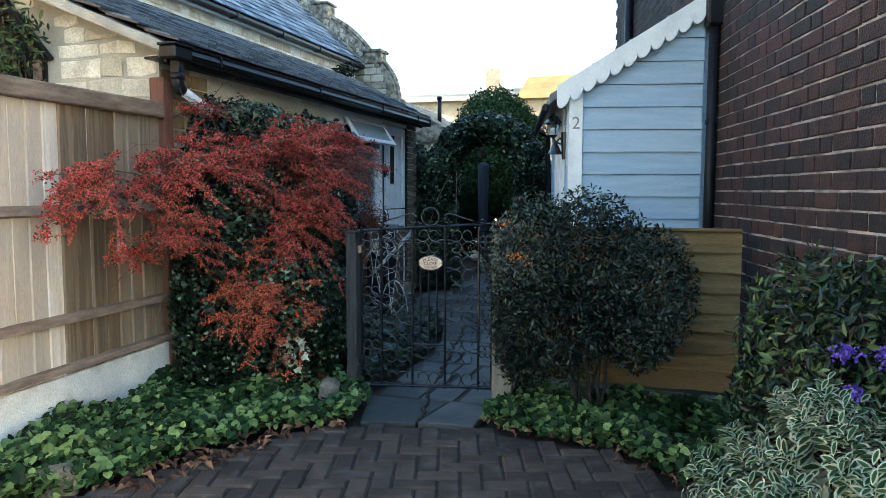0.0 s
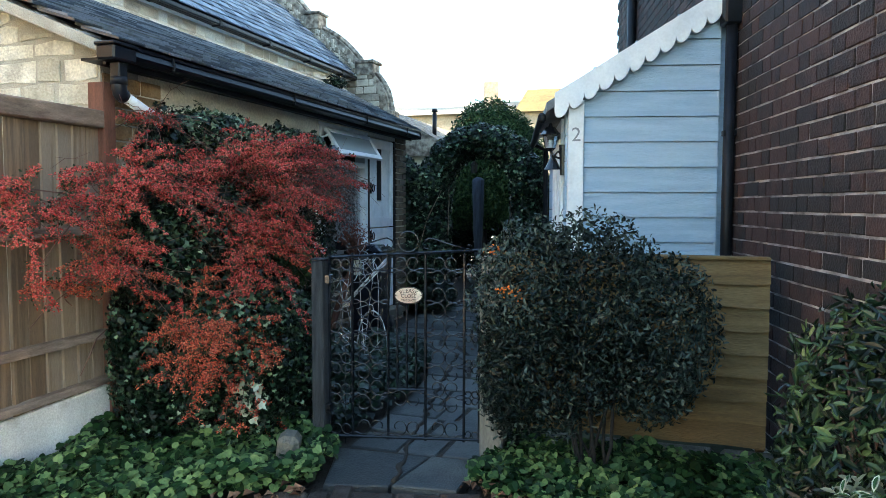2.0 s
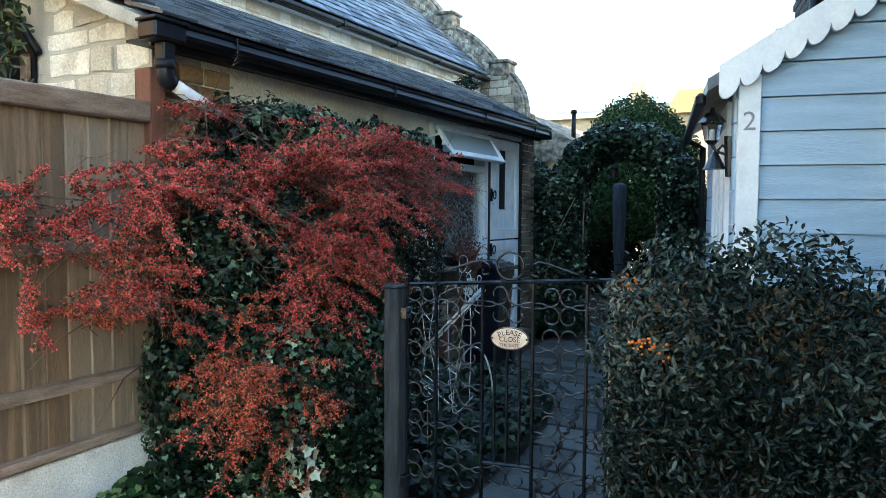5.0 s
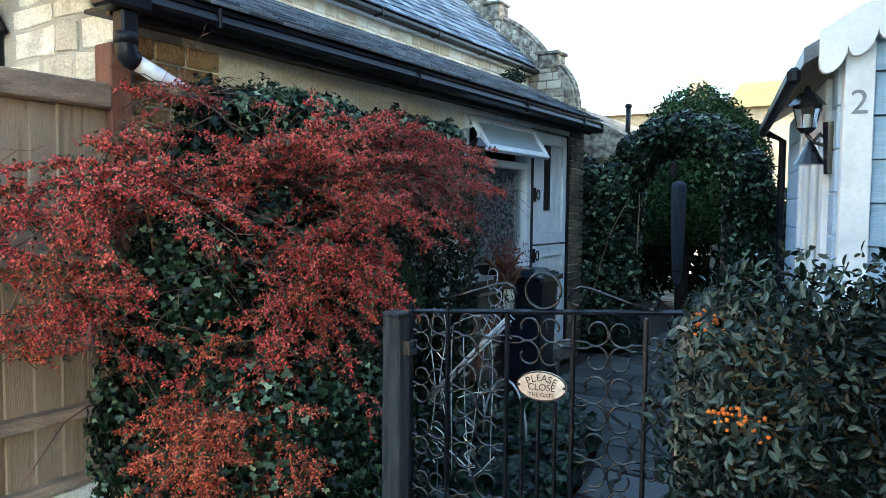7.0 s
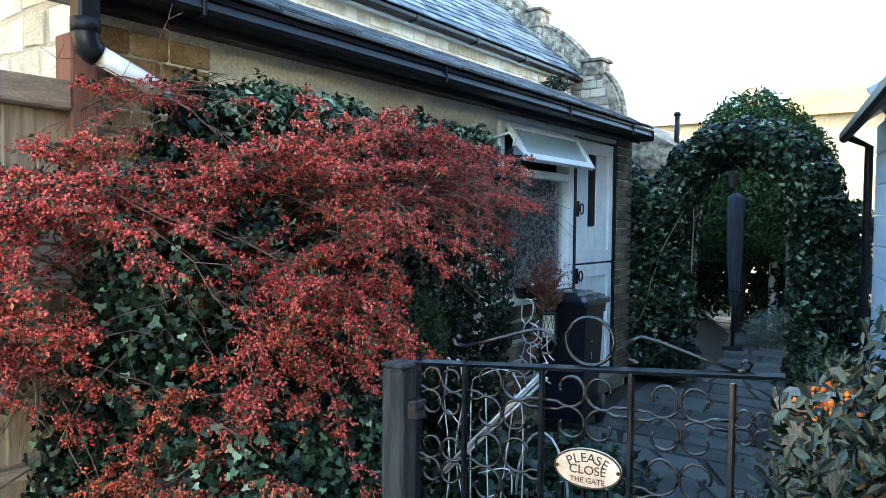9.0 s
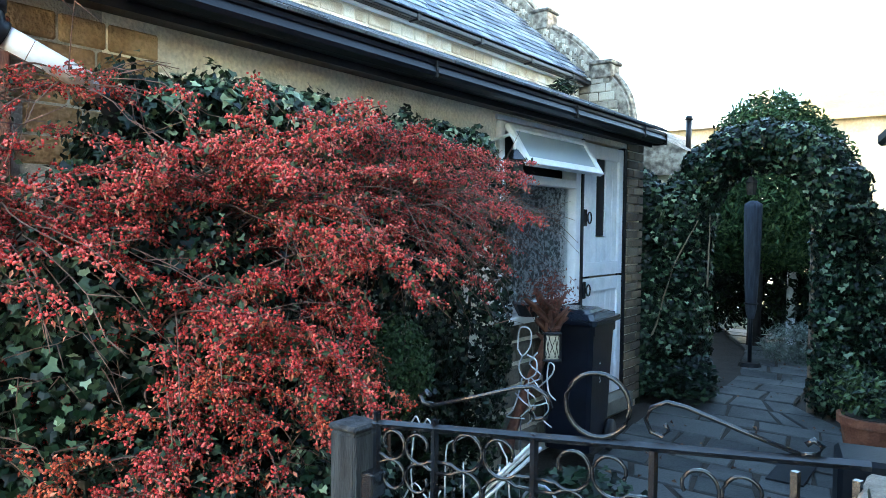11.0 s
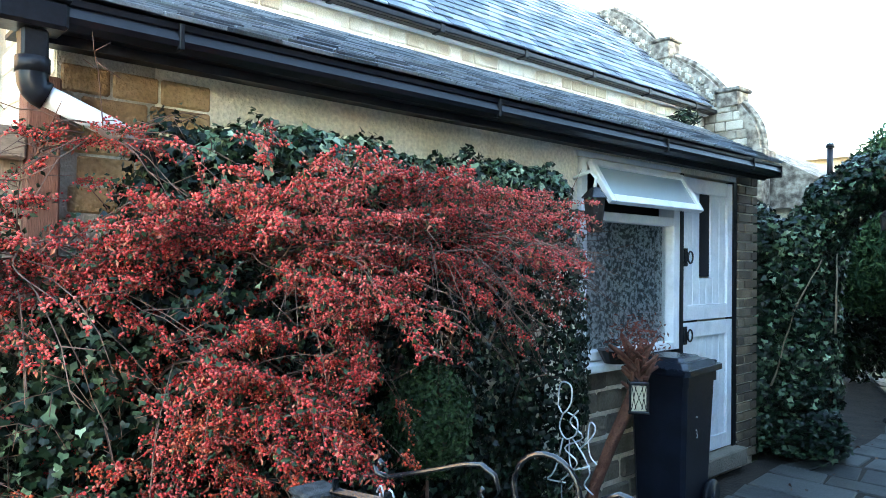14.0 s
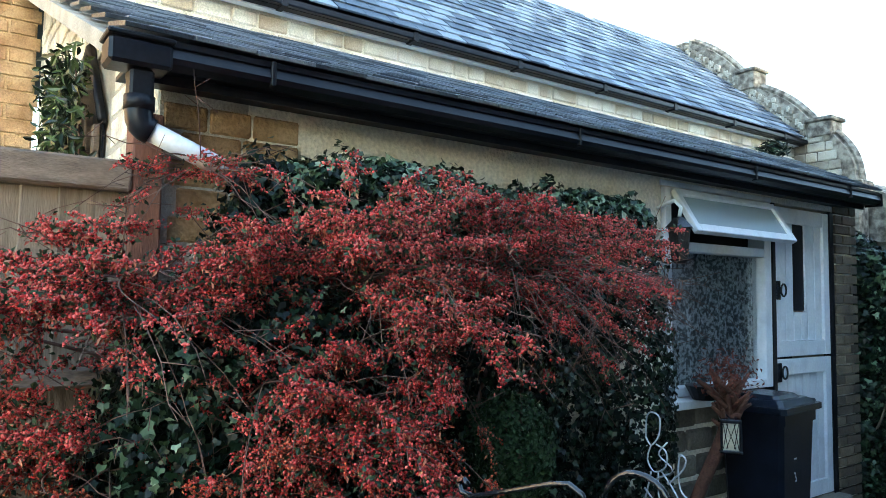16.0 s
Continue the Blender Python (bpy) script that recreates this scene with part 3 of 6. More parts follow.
g.prism([(gx0, 2.176), (gx0, 2.10), (gx1 - 0.035, 2.094), (gx1 - 0.006, 2.108), (gx1 + 0.004, 2.124), (gx1 - 0.009, 2.156), (gx1 - 0.002, 2.160), (gx1 - 0.002, 2.178), (gx1 - 0.014, 2.178), (gx1 - 0.014, 2.125), (gx1 - 0.036, 2.106), (gx0 + 0.006, 2.108), (gx0 + 0.006, 2.176)],
        Matrix(((1, 0, 0, 0), (0, 0, 1, 3.70), (0, 1, 0, 0), (0, 0, 0, 1))), 4.73)
part("channel", g, M_GUTTER, gutter)
part("end_cap", Shape().box((gx0 - 0.006, 8.428, 2.085), (gx1 + 0.008, 8.442, 2.170), c=0.003), M_BLACK, gutter)
for yy in (4.08, 5.50, 6.9, 8.0):
    part("joint_bracket", Shape().box((gx1 - 0.040, yy - 0.008, 2.098), (gx1 + 0.0065, yy + 0.008, 2.1795), c=0.003), M_BLACK, gutter)
downpipe = thing("downpipe", (-2.10, 3.72, 1.9), "rainwater pipe with black elbow and white slanting section", "downpipe")
part("outlet", Shape().box((-2.232, 3.588, 2.082), (-2.112, 3.764, 2.160), c=0.010), M_GUTTER, downpipe)
part("outlet_rim", Shape().box((-2.238, 3.582, 2.1605), (-2.106, 3.770, 2.176), c=0.004), M_BLACK, downpipe)
part("spigot", Shape().box((-2.203, 3.652, 1.992), (-2.137, 3.720, 2.0815), c=0.008), M_BLACK, downpipe)
part("collar", Shape().tube([(-2.17, 3.686, 2.004), (-2.17, 3.686, 1.962)], 0.044, 16), M_BLACK, downpipe)
part("elbow", Shape().tube([(-2.17, 3.686, 1.990), (-2.17, 3.686, 1.955), (-2.17, 3.688, 1.935), (-2.17, 3.694, 1.920), (-2.169, 3.704, 1.911), (-2.168, 3.722, 1.903)], 0.040, 16), M_GUTTER, downpipe)
part("slanting_pipe", Shape().tube([(-2.168, 3.712, 1.908), (-2.15, 3.970, 1.802)], 0.031, 16), M_WHITE_PIPE, downpipe, "white plastic pipe")
part("lower_pipe", Shape().tube([(-2.15, 3.972, 1.797), (-2.20, 4.05, 1.72), (-2.33, 4.10, 1.62), (-2.345, 4.10, 0.0)], 0.030, 12), M_BLACK, downpipe)

# window with its open top light
window = thing("window_1", (WX, 6.97, 0.9), "white painted window with open top light and lace curtain", "window", kind="structure")
wf = Shape()
wy0, wy1, wz0, wz1 = 6.44, 7.50, 0.90, 2.05
for a, b in (((WX - 0.10, wy0, wz0), (WX + 0.015, wy0 + 0.055, wz1)), ((WX - 0.10, wy1 - 0.075, wz0), (WX + 0.015, wy1, wz1)),
             ((WX - 0.10, wy0 + 0.055, wz0), (WX + 0.012, wy1 - 0.075, wz0 + 0.05)), ((WX - 0.10, wy0 + 0.055, wz1 - 0.055), (WX + 0.012, wy1 - 0.075, wz1)),
             ((WX - 0.10, wy0 + 0.055, 1.70), (WX + 0.012, wy1 - 0.075, 1.755))):
    wf.box(a, b, c=0.004)
part("window_frame", wf, M_WHITE, window)
part("head_board", Shape().box((WX + 0.003, wy0 - 0.04, wz1 + 0.002), (WX + 0.02, wy1, 2.082), c=0.003), M_WHITE, window)
part("pane", Shape().box((WX - 0.050, wy0 + 0.05, 0.94), (WX - 0.045, wy1 - 0.07, 1.71)), M_GLASS, window).visible_shadow = False
part("window_sill", Shape().box((WX - 0.08, wy0 - 0.05, 0.845), (WX + 0.09, wy1 - 0.6, 0.893), c=0.006), M_WHITE, window)
curtain = Shape()
cv, n = [], 60
for i in range(n + 1):
    yy = wy0 + 0.04 + (wy1 - wy0 - 0.09) * i / n
    off = WX - 0.074 + 0.012 * math.sin(i * 1.5) + 0.005 * math.sin(i * 3.7)
    cv += [(off, yy, 0.92), (off + 0.004, yy, 1.35), (off, yy, 1.74)]
curtain.add(cv, [(i * 3 + k, i * 3 + 3 + k, i * 3 + 4 + k, i * 3 + 1 + k) for i in range(n) for k in (0, 1)], True)
tagged(part("lace_curtain", curtain, M_LACE), "grey lace net curtain hanging behind the window", "curtain")
# closed box behind the opening, its shade put into the colour
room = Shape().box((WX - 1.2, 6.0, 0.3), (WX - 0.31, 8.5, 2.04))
tagged(part("room_shell", room, M_DARK_INSIDE), "plain box coloured dark for the unlit room behind the window", "room", "", "structure")
# top light, hinged at its head and pushed out
hinge = pose(WX + 0.02, 0, wz1 - 0.03, 0, -32, 0)
sash = Shape()
sy0, sy1, sl = wy0 + 0.03, wy1 - 0.03, 0.285
for a, b in (((0, sy0, -sl), (0.035, sy0 + 0.04, 0)), ((0, sy1 - 0.04, -sl), (0.035, sy1, 0)), ((0, sy0 + 0.04, -sl), (0.035, sy1 - 0.04, -sl + 0.05)), ((0, sy0 + 0.04, -0.04), (0.035, sy1 - 0.04, 0))):
    sash.box(a, b, hinge, c=0.004)
light = part("top_light", sash, M_WHITE, window, "open top-hung white casement")
part("pane", Shape().box((0.014, sy0 + 0.035, -sl + 0.045), (0.019, sy1 - 0.035, -0.035), hinge), M_SKY_PANE, light).visible_shadow = False

# stable door
door = thing("door_1", (WX, 7.92, 0.15), "white painted boarded stable door in two closed halves", "door", kind="structure")
dy0, dy1 = 7.55, 8.255
halves = []
for z0, z1, name in ((0.15, 1.06, "lower_leaf"), (1.075, 2.04, "upper_leaf")):
    leaf = Shape()
    for k in range(6):
        a = dy0 + 0.075 + k * (dy1 - dy0 - 0.15) / 6
        b = a + (dy1 - dy0 - 0.15) / 6 - 0.006
        cut = name == "upper_leaf" and k in (2, 3)
        if not cut:
            leaf.box((WX - 0.03, a, z0 + 0.1), (WX - 0.012, b, z1 - 0.1), c=0.002)
        else:
            leaf.box((WX - 0.03, a, z0 + 0.1), (WX - 0.012, b, 1.36), c=0.002)
    for a, b in (((WX - 0.03, dy0, z0), (WX + 0.004, dy0 + 0.075, z1)), ((WX - 0.03, dy1 - 0.075, z0), (WX + 0.004, dy1, z1)),
                 ((WX - 0.03, dy0 + 0.075, z0), (WX + 0.002, dy1 - 0.075, z0 + 0.1)), ((WX - 0.03, dy0 + 0.075, z1 - 0.1), (WX + 0.002, dy1 - 0.075, z1))):
        leaf.box(a, b, c=0.003)
    halves.append(part(name, leaf, M_WHITE, door))
slit_y0, slit_y1 = dy0 + 0.275, dy0 + 0.475
# opaque black sheet paints the unlit room seen through the slit
part("slit_pane", Shape().box((WX - 0.026, slit_y0, 1.37), (WX - 0.020, slit_y1, 1.94)), M_BLACK, door, "narrow glass slit, black for the unlit inside")
part("slit_frame", Shape().box((WX - 0.028, slit_y0 + 0.13, 1.36), (WX - 0.008, slit_y1, 1.95), c=0.002), M_WHITE, door)
part("jamb", Shape().box((WX - 0.05, 7.505, 0.10), (WX + 0.018, 7.545, 2.055), c=0.003), M_BLACK, door)
part("jamb", Shape().box((WX - 0.05, 8.259, 0.10), (WX + 0.012, 8.312, 2.055), c=0.003), M_BLACK, door)
part("threshold", Shape().box((WX - 0.1, 7.5, 0.02), (WX + 0.10, 8.315, 0.14), c=0.01), M_RUBBLE, door)
for z, half in ((1.50, halves[1]), (0.98, halves[0])):
    part("latch_plate", Shape().box((WX + 0.004, dy0 + 0.015, z - 0.06), (WX + 0.014, dy0 + 0.055, z + 0.06), c=0.002), M_IRON, half)
    ring = [(WX + 0.03, dy0 + 0.06 + 0.03 * math.cos(w), z + 0.04 * math.sin(w)) for w in np.linspace(0, 2 * math.pi, 14)[:-1]]
    part("ring_handle", Shape().tube(ring, 0.006, 6, close=True), M_IRON, half)

# brick pier beyond the door
pier = thing("wall_pier", (WX, 8.53, 0), "buff brick pier beside the cottage door", "wall", kind="structure")
PIER = [Shape().box((-0.012, -l / 2, -0.029), (0.012, l / 2, 0.029), c=0.003).mesh("brick", M_PIER) for l in (0.20, 0.095)]
for k in range(30):
    z = 0.02 + k * 0.07
    for yy, i in (((8.42, 0), (8.58, 1)) if k % 2 else ((8.37, 1), (8.53, 0))):
        piece("brick", PIER[i], pose(WX + 0.008, yy, z + 0.03, random.uniform(-1, 1), 0, random.uniform(-1, 1)), pier)

# brown ashlar blocks high on the front wall, by the corner
for z, offs in ((2.02, 0), (1.925, 0.12), (1.83, 0.02), (1.735, 0.1), (1.64, 0.05)):
    yy = Y0 + 0.012 + offs * 0.5
    while yy < 4.26:
        l = random.uniform(0.14, 0.25)
        part("stone", Shape().box((WX - 0.02, yy, z - 0.043), (WX + random.uniform(0.004, 0.012), min(yy + l, 4.30) - 0.009, z + 0.043), c=0.006), M_IRONSTONE, wall_lean)
        yy += l
# rubble under the window
for z in (0.10, 0.24, 0.38, 0.52, 0.66, 0.79):
    yy = 6.30
    while yy < 7.45:
        l = random.uniform(0.14, 0.28)
        part("stone", Shape().box((WX - 0.02, yy, z - 0.055), (WX + random.uniform(0.008, 0.03), min(yy + l, 7.5) - 0.018, z + 0.055), c=0.012), M_RUBBLE, wall_lean)
        yy += l

# rubble stones of the end wall
ST = random.Random(5)
z = 0.25
while z < 3.6:
    h = ST.uniform(0.10, 0.20)
    x = WX - 0.004
    while x > TOP_X:
        l = ST.uniform(0.15, 0.36)
        if x - l < TOP_X:
            break
        full, h = h, min(h, roof_z(x) - 0.075 - z)
        if h > 0.05 and z > 1.2 and not (-4.22 < x - l / 2 < -3.26 and z < 2.40):
            g_ = 0.004
            x0_, x1_ = x - l + g_, x - g_
            o_ = [(x0_ + ST.uniform(0, .018), z + g_ + ST.uniform(0, .018)), ((x0_ + x1_) / 2, z + g_ + ST.uniform(-.01, .015)), (x1_ - ST.uniform(0, .018), z + g_ + ST.uniform(0, .018)),
                  (x1_ - ST.uniform(0, .02), z + h - g_ - ST.uniform(0, .018)), ((x0_ + x1_) / 2, z + h - g_ + ST.uniform(-.015, .01)), (x0_ + ST.uniform(0, .018), z + h - g_ - ST.uniform(0, .018))]
            proud = ST.uniform(0.004, 0.013)
            cx = sum(p[0] for p in o_) / 6
            cz = sum(p[1] for p in o_) / 6
            rim = [(px, Y0 - proud * 0.5, pz) for px, pz in o_]
            face = [(cx + (px - cx) * 0.95, Y0 - proud, cz + (pz - cz) * 0.93) for px, pz in o_]
            back = [(px, Y0 + 0.01, pz) for px, pz in o_]
            fs = [tuple(range(12, 18))] + [(o + i, o + (i + 1) % 6, o + 6 + (i + 1) % 6, o + 6 + i) for o in (0, 6) for i in range(6)]
            part("stone", Shape().add(back + rim + face, fs), M_STONE, wall_end)
        x, h = x - l, full
    z += h
# slatted opening in the end wall
vent = thing("window_2", (-4.2, Y0, 1.5), "slatted pointed opening in the stone end wall, its inner shade a black sheet", "window", kind="structure")
# wall stays solid; this black sheet paints the shaded hollow
part("dark_back", Shape().prism([(-4.18, 1.3), (-3.30, 1.3), (-3.30, 2.18), (-3.62, 2.54), (-4.18, 2.36)], Matrix(((1, 0, 0, 0), (0, 0, 1, Y0 - 0.02), (0, 1, 0, 0), (0, 0, 0, 1))), 0.012), M_BLACK, vent)
for k in range(5):
    xx = -4.15 + k * 0.19
    part("slat", Shape().box((xx, Y0 - 0.05, 1.3), (xx + 0.06, Y0 - 0.022, 2.16 + 0.17 * (1 - abs(k - 2) / 2)), c=0.004), M_RAIL, vent)
part("lintel", Shape().tube([(-4.24, Y0 - 0.03, 2.32), (-3.62, Y0 - 0.03, 2.58), (-3.25, Y0 - 0.03, 2.16)], 0.022, 6), M_BLACK, vent)

# ---------------------------------------------------------------- main house behind the lean-to
MX, MGZ = -6.05, 4.04
wall_main = thing("wall_main", (MX, 9, 0), "pale stone wall of the taller house", "wall", kind="structure")
part("wall_body", Shape().box((MX - 0.4, 4.102, -0.05), (MX, 14.7, 4.2)), M_STONE_WALL, wall_main)
MS = random.Random(3)
strip = Shape()
for z in (3.45, 3.60, 3.75, 3.90):
    yy = 3.9
    while yy < 14.72:
        l = MS.uniform(0.18, 0.42)
        strip.box((MX - 0.01, yy, z - 0.068), (MX + MS.uniform(0.008, 0.022), yy + l - 0.02, z + 0.068), c=0.012)
        yy += l
M_STONE_STUFF = material("pale_stone_blocks", [(0.60, 0.53, 0.40), (0.86, 0.84, 0.75), (0.77, 0.74, 0.63)], 0.9, 4, 70, 0.9, island=True, wear=((0.30, 0.20, 0.10), 0.4, 1.6))
tagged(part("stones", strip, M_STONE_STUFF, wall_main), kind="stuff")
part("wall_body", Shape().box((-9.5, -4, -0.05), (-6.22, 3.78, 7.0)), M_IRONSTONE, tagged(thing("wall_ashlar", (-7, 2, 0)), "brown ashlar wall of the taller house", "wall", "", "structure"))
ash = Shape()
for k in range(40):
    yy = 0.8
    off = 0.2 * (k % 2)
    while yy < 3.7:
        ash.box((-6.24, yy + off, 1.2 + k * 0.11), (-6.205, min(yy + off + 0.38, 3.77), 1.2 + k * 0.11 + 0.098), c=0.004)
        yy += 0.40
tagged(part("ashlar_facing", ash, M_IRONSTONE), "brown ashlar facing of the taller house", "wall", "", "structure")

RIDGE_X, RIDGE_Z = -8.25, 6.25
main_roof = thing("roof_main", (-7, 9, 5), "blue-grey slate roof of the taller house", "roof", kind="structure")
ms = (RIDGE_Z - 4.10) / (-5.85 - RIDGE_X)
mth = math.degrees(math.atan(ms))
part("deck", Shape().add([(-5.85, 2.0, 4.08), (-5.85, 14.745, 4.08), (RIDGE_X, 14.745, RIDGE_Z - 0.02), (RIDGE_X, 2.0, RIDGE_Z - 0.02), (-10.6, 14.745, 4.08), (-10.6, 2.0, 4.08),
                          (-5.85, 2.0, 4.0), (-5.85, 14.745, 4.0), (-10.6, 14.745, 4.0), (-10.6, 2.0, 4.0)],
                         [(0, 1, 2, 3), (3, 2, 4, 5), (0, 6, 7, 1), (6, 9, 8, 7), (5, 4, 8, 9), (0, 3, 5, 9, 6), (1, 7, 8, 4, 2)]), M_BLACK, main_roof)
SLATE_B = [Shape().box((-0.155, -0.144 - e, -0.006), (0.155, 0.144 + e, 0.014), c=0.002).mesh("slate", M_SLATE) for e in (0, 0.003, -0.004)]
mrun = math.hypot(-5.85 - RIDGE_X, RIDGE_Z - 4.10)
mrows = int(mrun / 0.19)
rest = Shape()
count = 0
for r in range(mrows):
    s = (r + 0.5) * mrun / mrows
    x = -5.85 + 0.04 - s * math.cos(radians(mth))
    z = 4.10 + s * math.sin(radians(mth)) + 0.012
    yy = 3.0 + (0.15 if r % 2 else 0)
    while yy < 14.65:
        m = pose(x, yy + random.uniform(-0.006, 0.006), z + random.uniform(0, 0.006), 0, mth - 4.4 + random.uniform(-0.7, 0.7), random.uniform(-1.0, 1.0))
        if 5.5 < yy < 13.5 and count < 300:
            piece("slate", random.choice(SLATE_B), m, main_roof)
            count += 1
        else:
            rest.box((-0.155, -0.144, -0.006), (0.155, 0.144, 0.014), m)
        yy += 0.30
tagged(part("slates", rest, M_SLATE_STUFF, main_roof), kind="stuff")
part("ridge", Shape().tube([(RIDGE_X, 2, RIDGE_Z + 0.0), (RIDGE_X, 14.7, RIDGE_Z + 0.0)], 0.07, 8), M_SLATE_DARK, main_roof)
mg = thing("main_gutter", (-5.9, 9, 4.05), "black gutter below the upper slate roof", "gutter")
part("channel", Shape().box((-5.93, 2.5, 4.005), (-5.79, 14.73, 4.075), c=0.012), M_GUTTER, mg)
part("fascia", Shape().box((-6.02, 2.5, 3.985), (-5.935, 14.7, 4.06)), M_WHITE, mg)
for k in range(8):
    part("bracket", Shape().box((-5.94, 4.2 + k * 1.4, 3.985), (-5.78, 4.26 + k * 1.4, 4.08), c=0.004), M_BLACK, mg)

gable = thing("wall_curved_gable", (-6.5, 15.1, 0), "weathered stone gable with curved coping and kneelers", "gable", kind="structure")
UP = Matrix(((1, 0, 0, 0), (0, 0, 1, 14.75), (0, 1, 0, 0), (0, 0, 0, 1)))


def arc(x0, z0, x1, z1, bulge, n=10):
    """From one point to another, bowed up and out."""
    out = []
    for i in range(n + 1):
        k = i / n
        dx, dz = x1 - x0, z1 - z0
        w = math.sin(math.pi * k) * bulge
        out.append((x0 + dx * k + dz * w, z0 + dz * k - dx * w))
    return out


prof = [(-9.4, -0.05), (-5.05, -0.05), (-5.05, 3.28)] + arc(-5.07, 3.30, -5.42, 4.12, 0.10) + [(-5.40, 4.14), (-5.74, 4.14)] + arc(-5.76, 4.40, -6.68, 5.16, 0.06) + [(-6.72, 5.18), (-6.98, 5.26)] + arc(-7.0, 5.52, -8.1, 6.40, 0.06) + [(-9.4, 6.4)]
part("gable_wall", Shape().prism(prof, UP, 0.32), M_COPING, gable)
part("kneeler", Shape().box((-5.79, 14.70, 4.10), (-5.42, 15.12, 4.35), c=0.02), M_COPING, gable)
part("kneeler_cap", Shape().box((-5.83, 14.67, 4.352), (-5.38, 15.15, 4.42), c=0.015), M_COPING, gable)
part("upper_block", Shape().box((-7.02, 14.70, 5.16), (-6.70, 15.12, 5.48), c=0.02), M_COPING, gable)
part("upper_cap", Shape().box((-7.06, 14.67, 5.482), (-6.66, 15.15, 5.54), c=0.015), M_COPING, gable)
for (xa, za, xb, zb, bu) in ((-5.76, 4.42, -6.68, 5.18, 0.06), (-7.02, 5.54, -8.1, 6.42, 0.06), (-5.06, 3.32, -5.42, 4.14, 0.10)):
    part("coping", Shape().tube([(px, 14.91, pz + 0.02) for px, pz in arc(xa, za, xb, zb, bu)], 0.075, 6, smooth=False), M_COPING, gable)
part("end_block", Shape().box((-5.22, 14.7, 3.14), (-4.98, 15.14, 3.34), c=0.02), M_COPING, gable)

GS = random.Random(8)
M_STONE_GREY = material("grey_stone_blocks", [(0.22, 0.195, 0.15), (0.46, 0.43, 0.35), (0.34, 0.31, 0.25)], 0.9, 4, 70, 0.9, island=True)
rel = Shape()
z = 2.6
while z < 4.1:
    h = GS.uniform(0.11, 0.17)
    x = -6.04
    edge = -5.10 - 0.36 * max(0.0, (z + h - 3.2) / 0.95)
    while x < edge - 0.08:
        l = min(GS.uniform(0.16, 0.34), edge - x)
        rel.box((x + 0.008, 14.735 - GS.uniform(0, 0.015), z + 0.008), (x + l - 0.008, 14.77, z + h - 0.008), c=0.014)
        x += l
    z += h
for k in range(46):
    w = k / 45
    x = -5.85 - 2.2 * w
    foot = 4.10 + (-5.85 - x) * 0.896 + 0.05
    for j in range(3):
        h = GS.uniform(0.08, 0.12)
        z = foot + j * 0.12
        crest = 4.42 + 0.86 * (-5.76 - x) if x > -6.7 else 5.5 + 0.8 * (-7.0 - x)
        if z + h < crest:
            l = GS.uniform(0.05, 0.09)
            rel.box((x - l, 14.735 - GS.uniform(0, 0.02), z), (x - 0.004, 14.77, z + h), c=0.012)
tagged(part("facing_stones", rel, M_STONE_GREY, gable), kind="stuff")

shed = thing("outbuilding", (-4.6, 17, 0), "low stone outbuilding with a grey tiled roof", "building", kind="structure")
part("wall", Shape().box((-6.5, 15.4, -0.05), (-3.75, 20, 2.55)), M_STONE_WALL, shed)
part("roof", Shape().add([(-3.6, 15.15, 2.45), (-3.6, 20.2, 2.45), (-5.4, 20.2, 3.45), (-5.4, 15.15, 3.45), (-7.2, 15.15, 2.45), (-7.2, 20.2, 2.45), (-3.6, 15.15, 2.38), (-7.2, 15.15, 2.38)],
                         [(0, 1, 2, 3), (3, 2, 5, 4), (0, 3, 4, 7, 6)]), M_COPING, shed)
flue = thing("flue_pipe", (-4.45, 16, 2.8), "slim black metal flue with a small cap", "flue")
part("pipe", Shape().tube([(-4.45, 16.0, 2.75), (-4.45, 16.0, 3.42)], 0.05, 10), M_BLACK, flue)
part("cap", Shape().tube([(-4.45, 16.0, 3.43), (-4.45, 16.0, 3.50)], [0.075, 0.055], 10), M_BLACK, flue)

far = thing("far_house", (-5, 31, 0), "sunlit buff house beyond the garden", "house", kind="structure")
part("wall", Shape().box((-13, 30.5, -0.05), (1.5, 36, 5.3)), M_FAR_WALL, far)
part("roof", Shape().add([(-5.6, 30.2, 5.25), (1.8, 30.2, 5.25), (1.8, 33, 6.6), (-5.6, 33, 6.6), (-5.6, 36, 5.25), (1.8, 36, 5.25)], [(0, 1, 2, 3), (3, 2, 5, 4), (0, 3, 4), (1, 5, 2)]), M_FAR_ROOF, far)
part("roof", Shape().add([(-13.3, 30.2, 5.25), (-5.7, 30.2, 5.25), (-5.7, 33, 6.1), (-13.3, 33, 6.1), (-13.3, 36, 5.25), (-5.7, 36, 5.25)], [(0, 1, 2, 3), (3, 2, 5, 4), (0, 3, 4), (1, 5, 2)]), M_FAR_WALL, far)
part("chimney", Shape().box((-7.2, 31.2, 5.3), (-6.5, 31.8, 6.75), c=0.03), M_FAR_WALL, far)

# ---------------------------------------------------------------- fence on the cottage side
FX = -2.33
fence = thing("fence", (FX, 2, 0), "weathered closeboard wooden fence over a concrete gravel board", "fence")
yy = 3.66
PLANKS = [Shape().box((-0.008, -0.0525, 0.15), (0.006 + e, 0.0525, 1.735), c=0.002).mesh("plank", M_FENCE) for e in (0, 0.003, 0.006)]
# planks beside the shrub: tan wood with its shade in the colour
PLANKS_TAN_SHADE = [Shape().box((-0.008, -0.0525, 0.15), (0.006 + e, 0.0525, 1.735), c=0.002).mesh("plank", M_FENCE_TAN_SHADE) for e in (0, 0.003, 0.006)]
k = 0
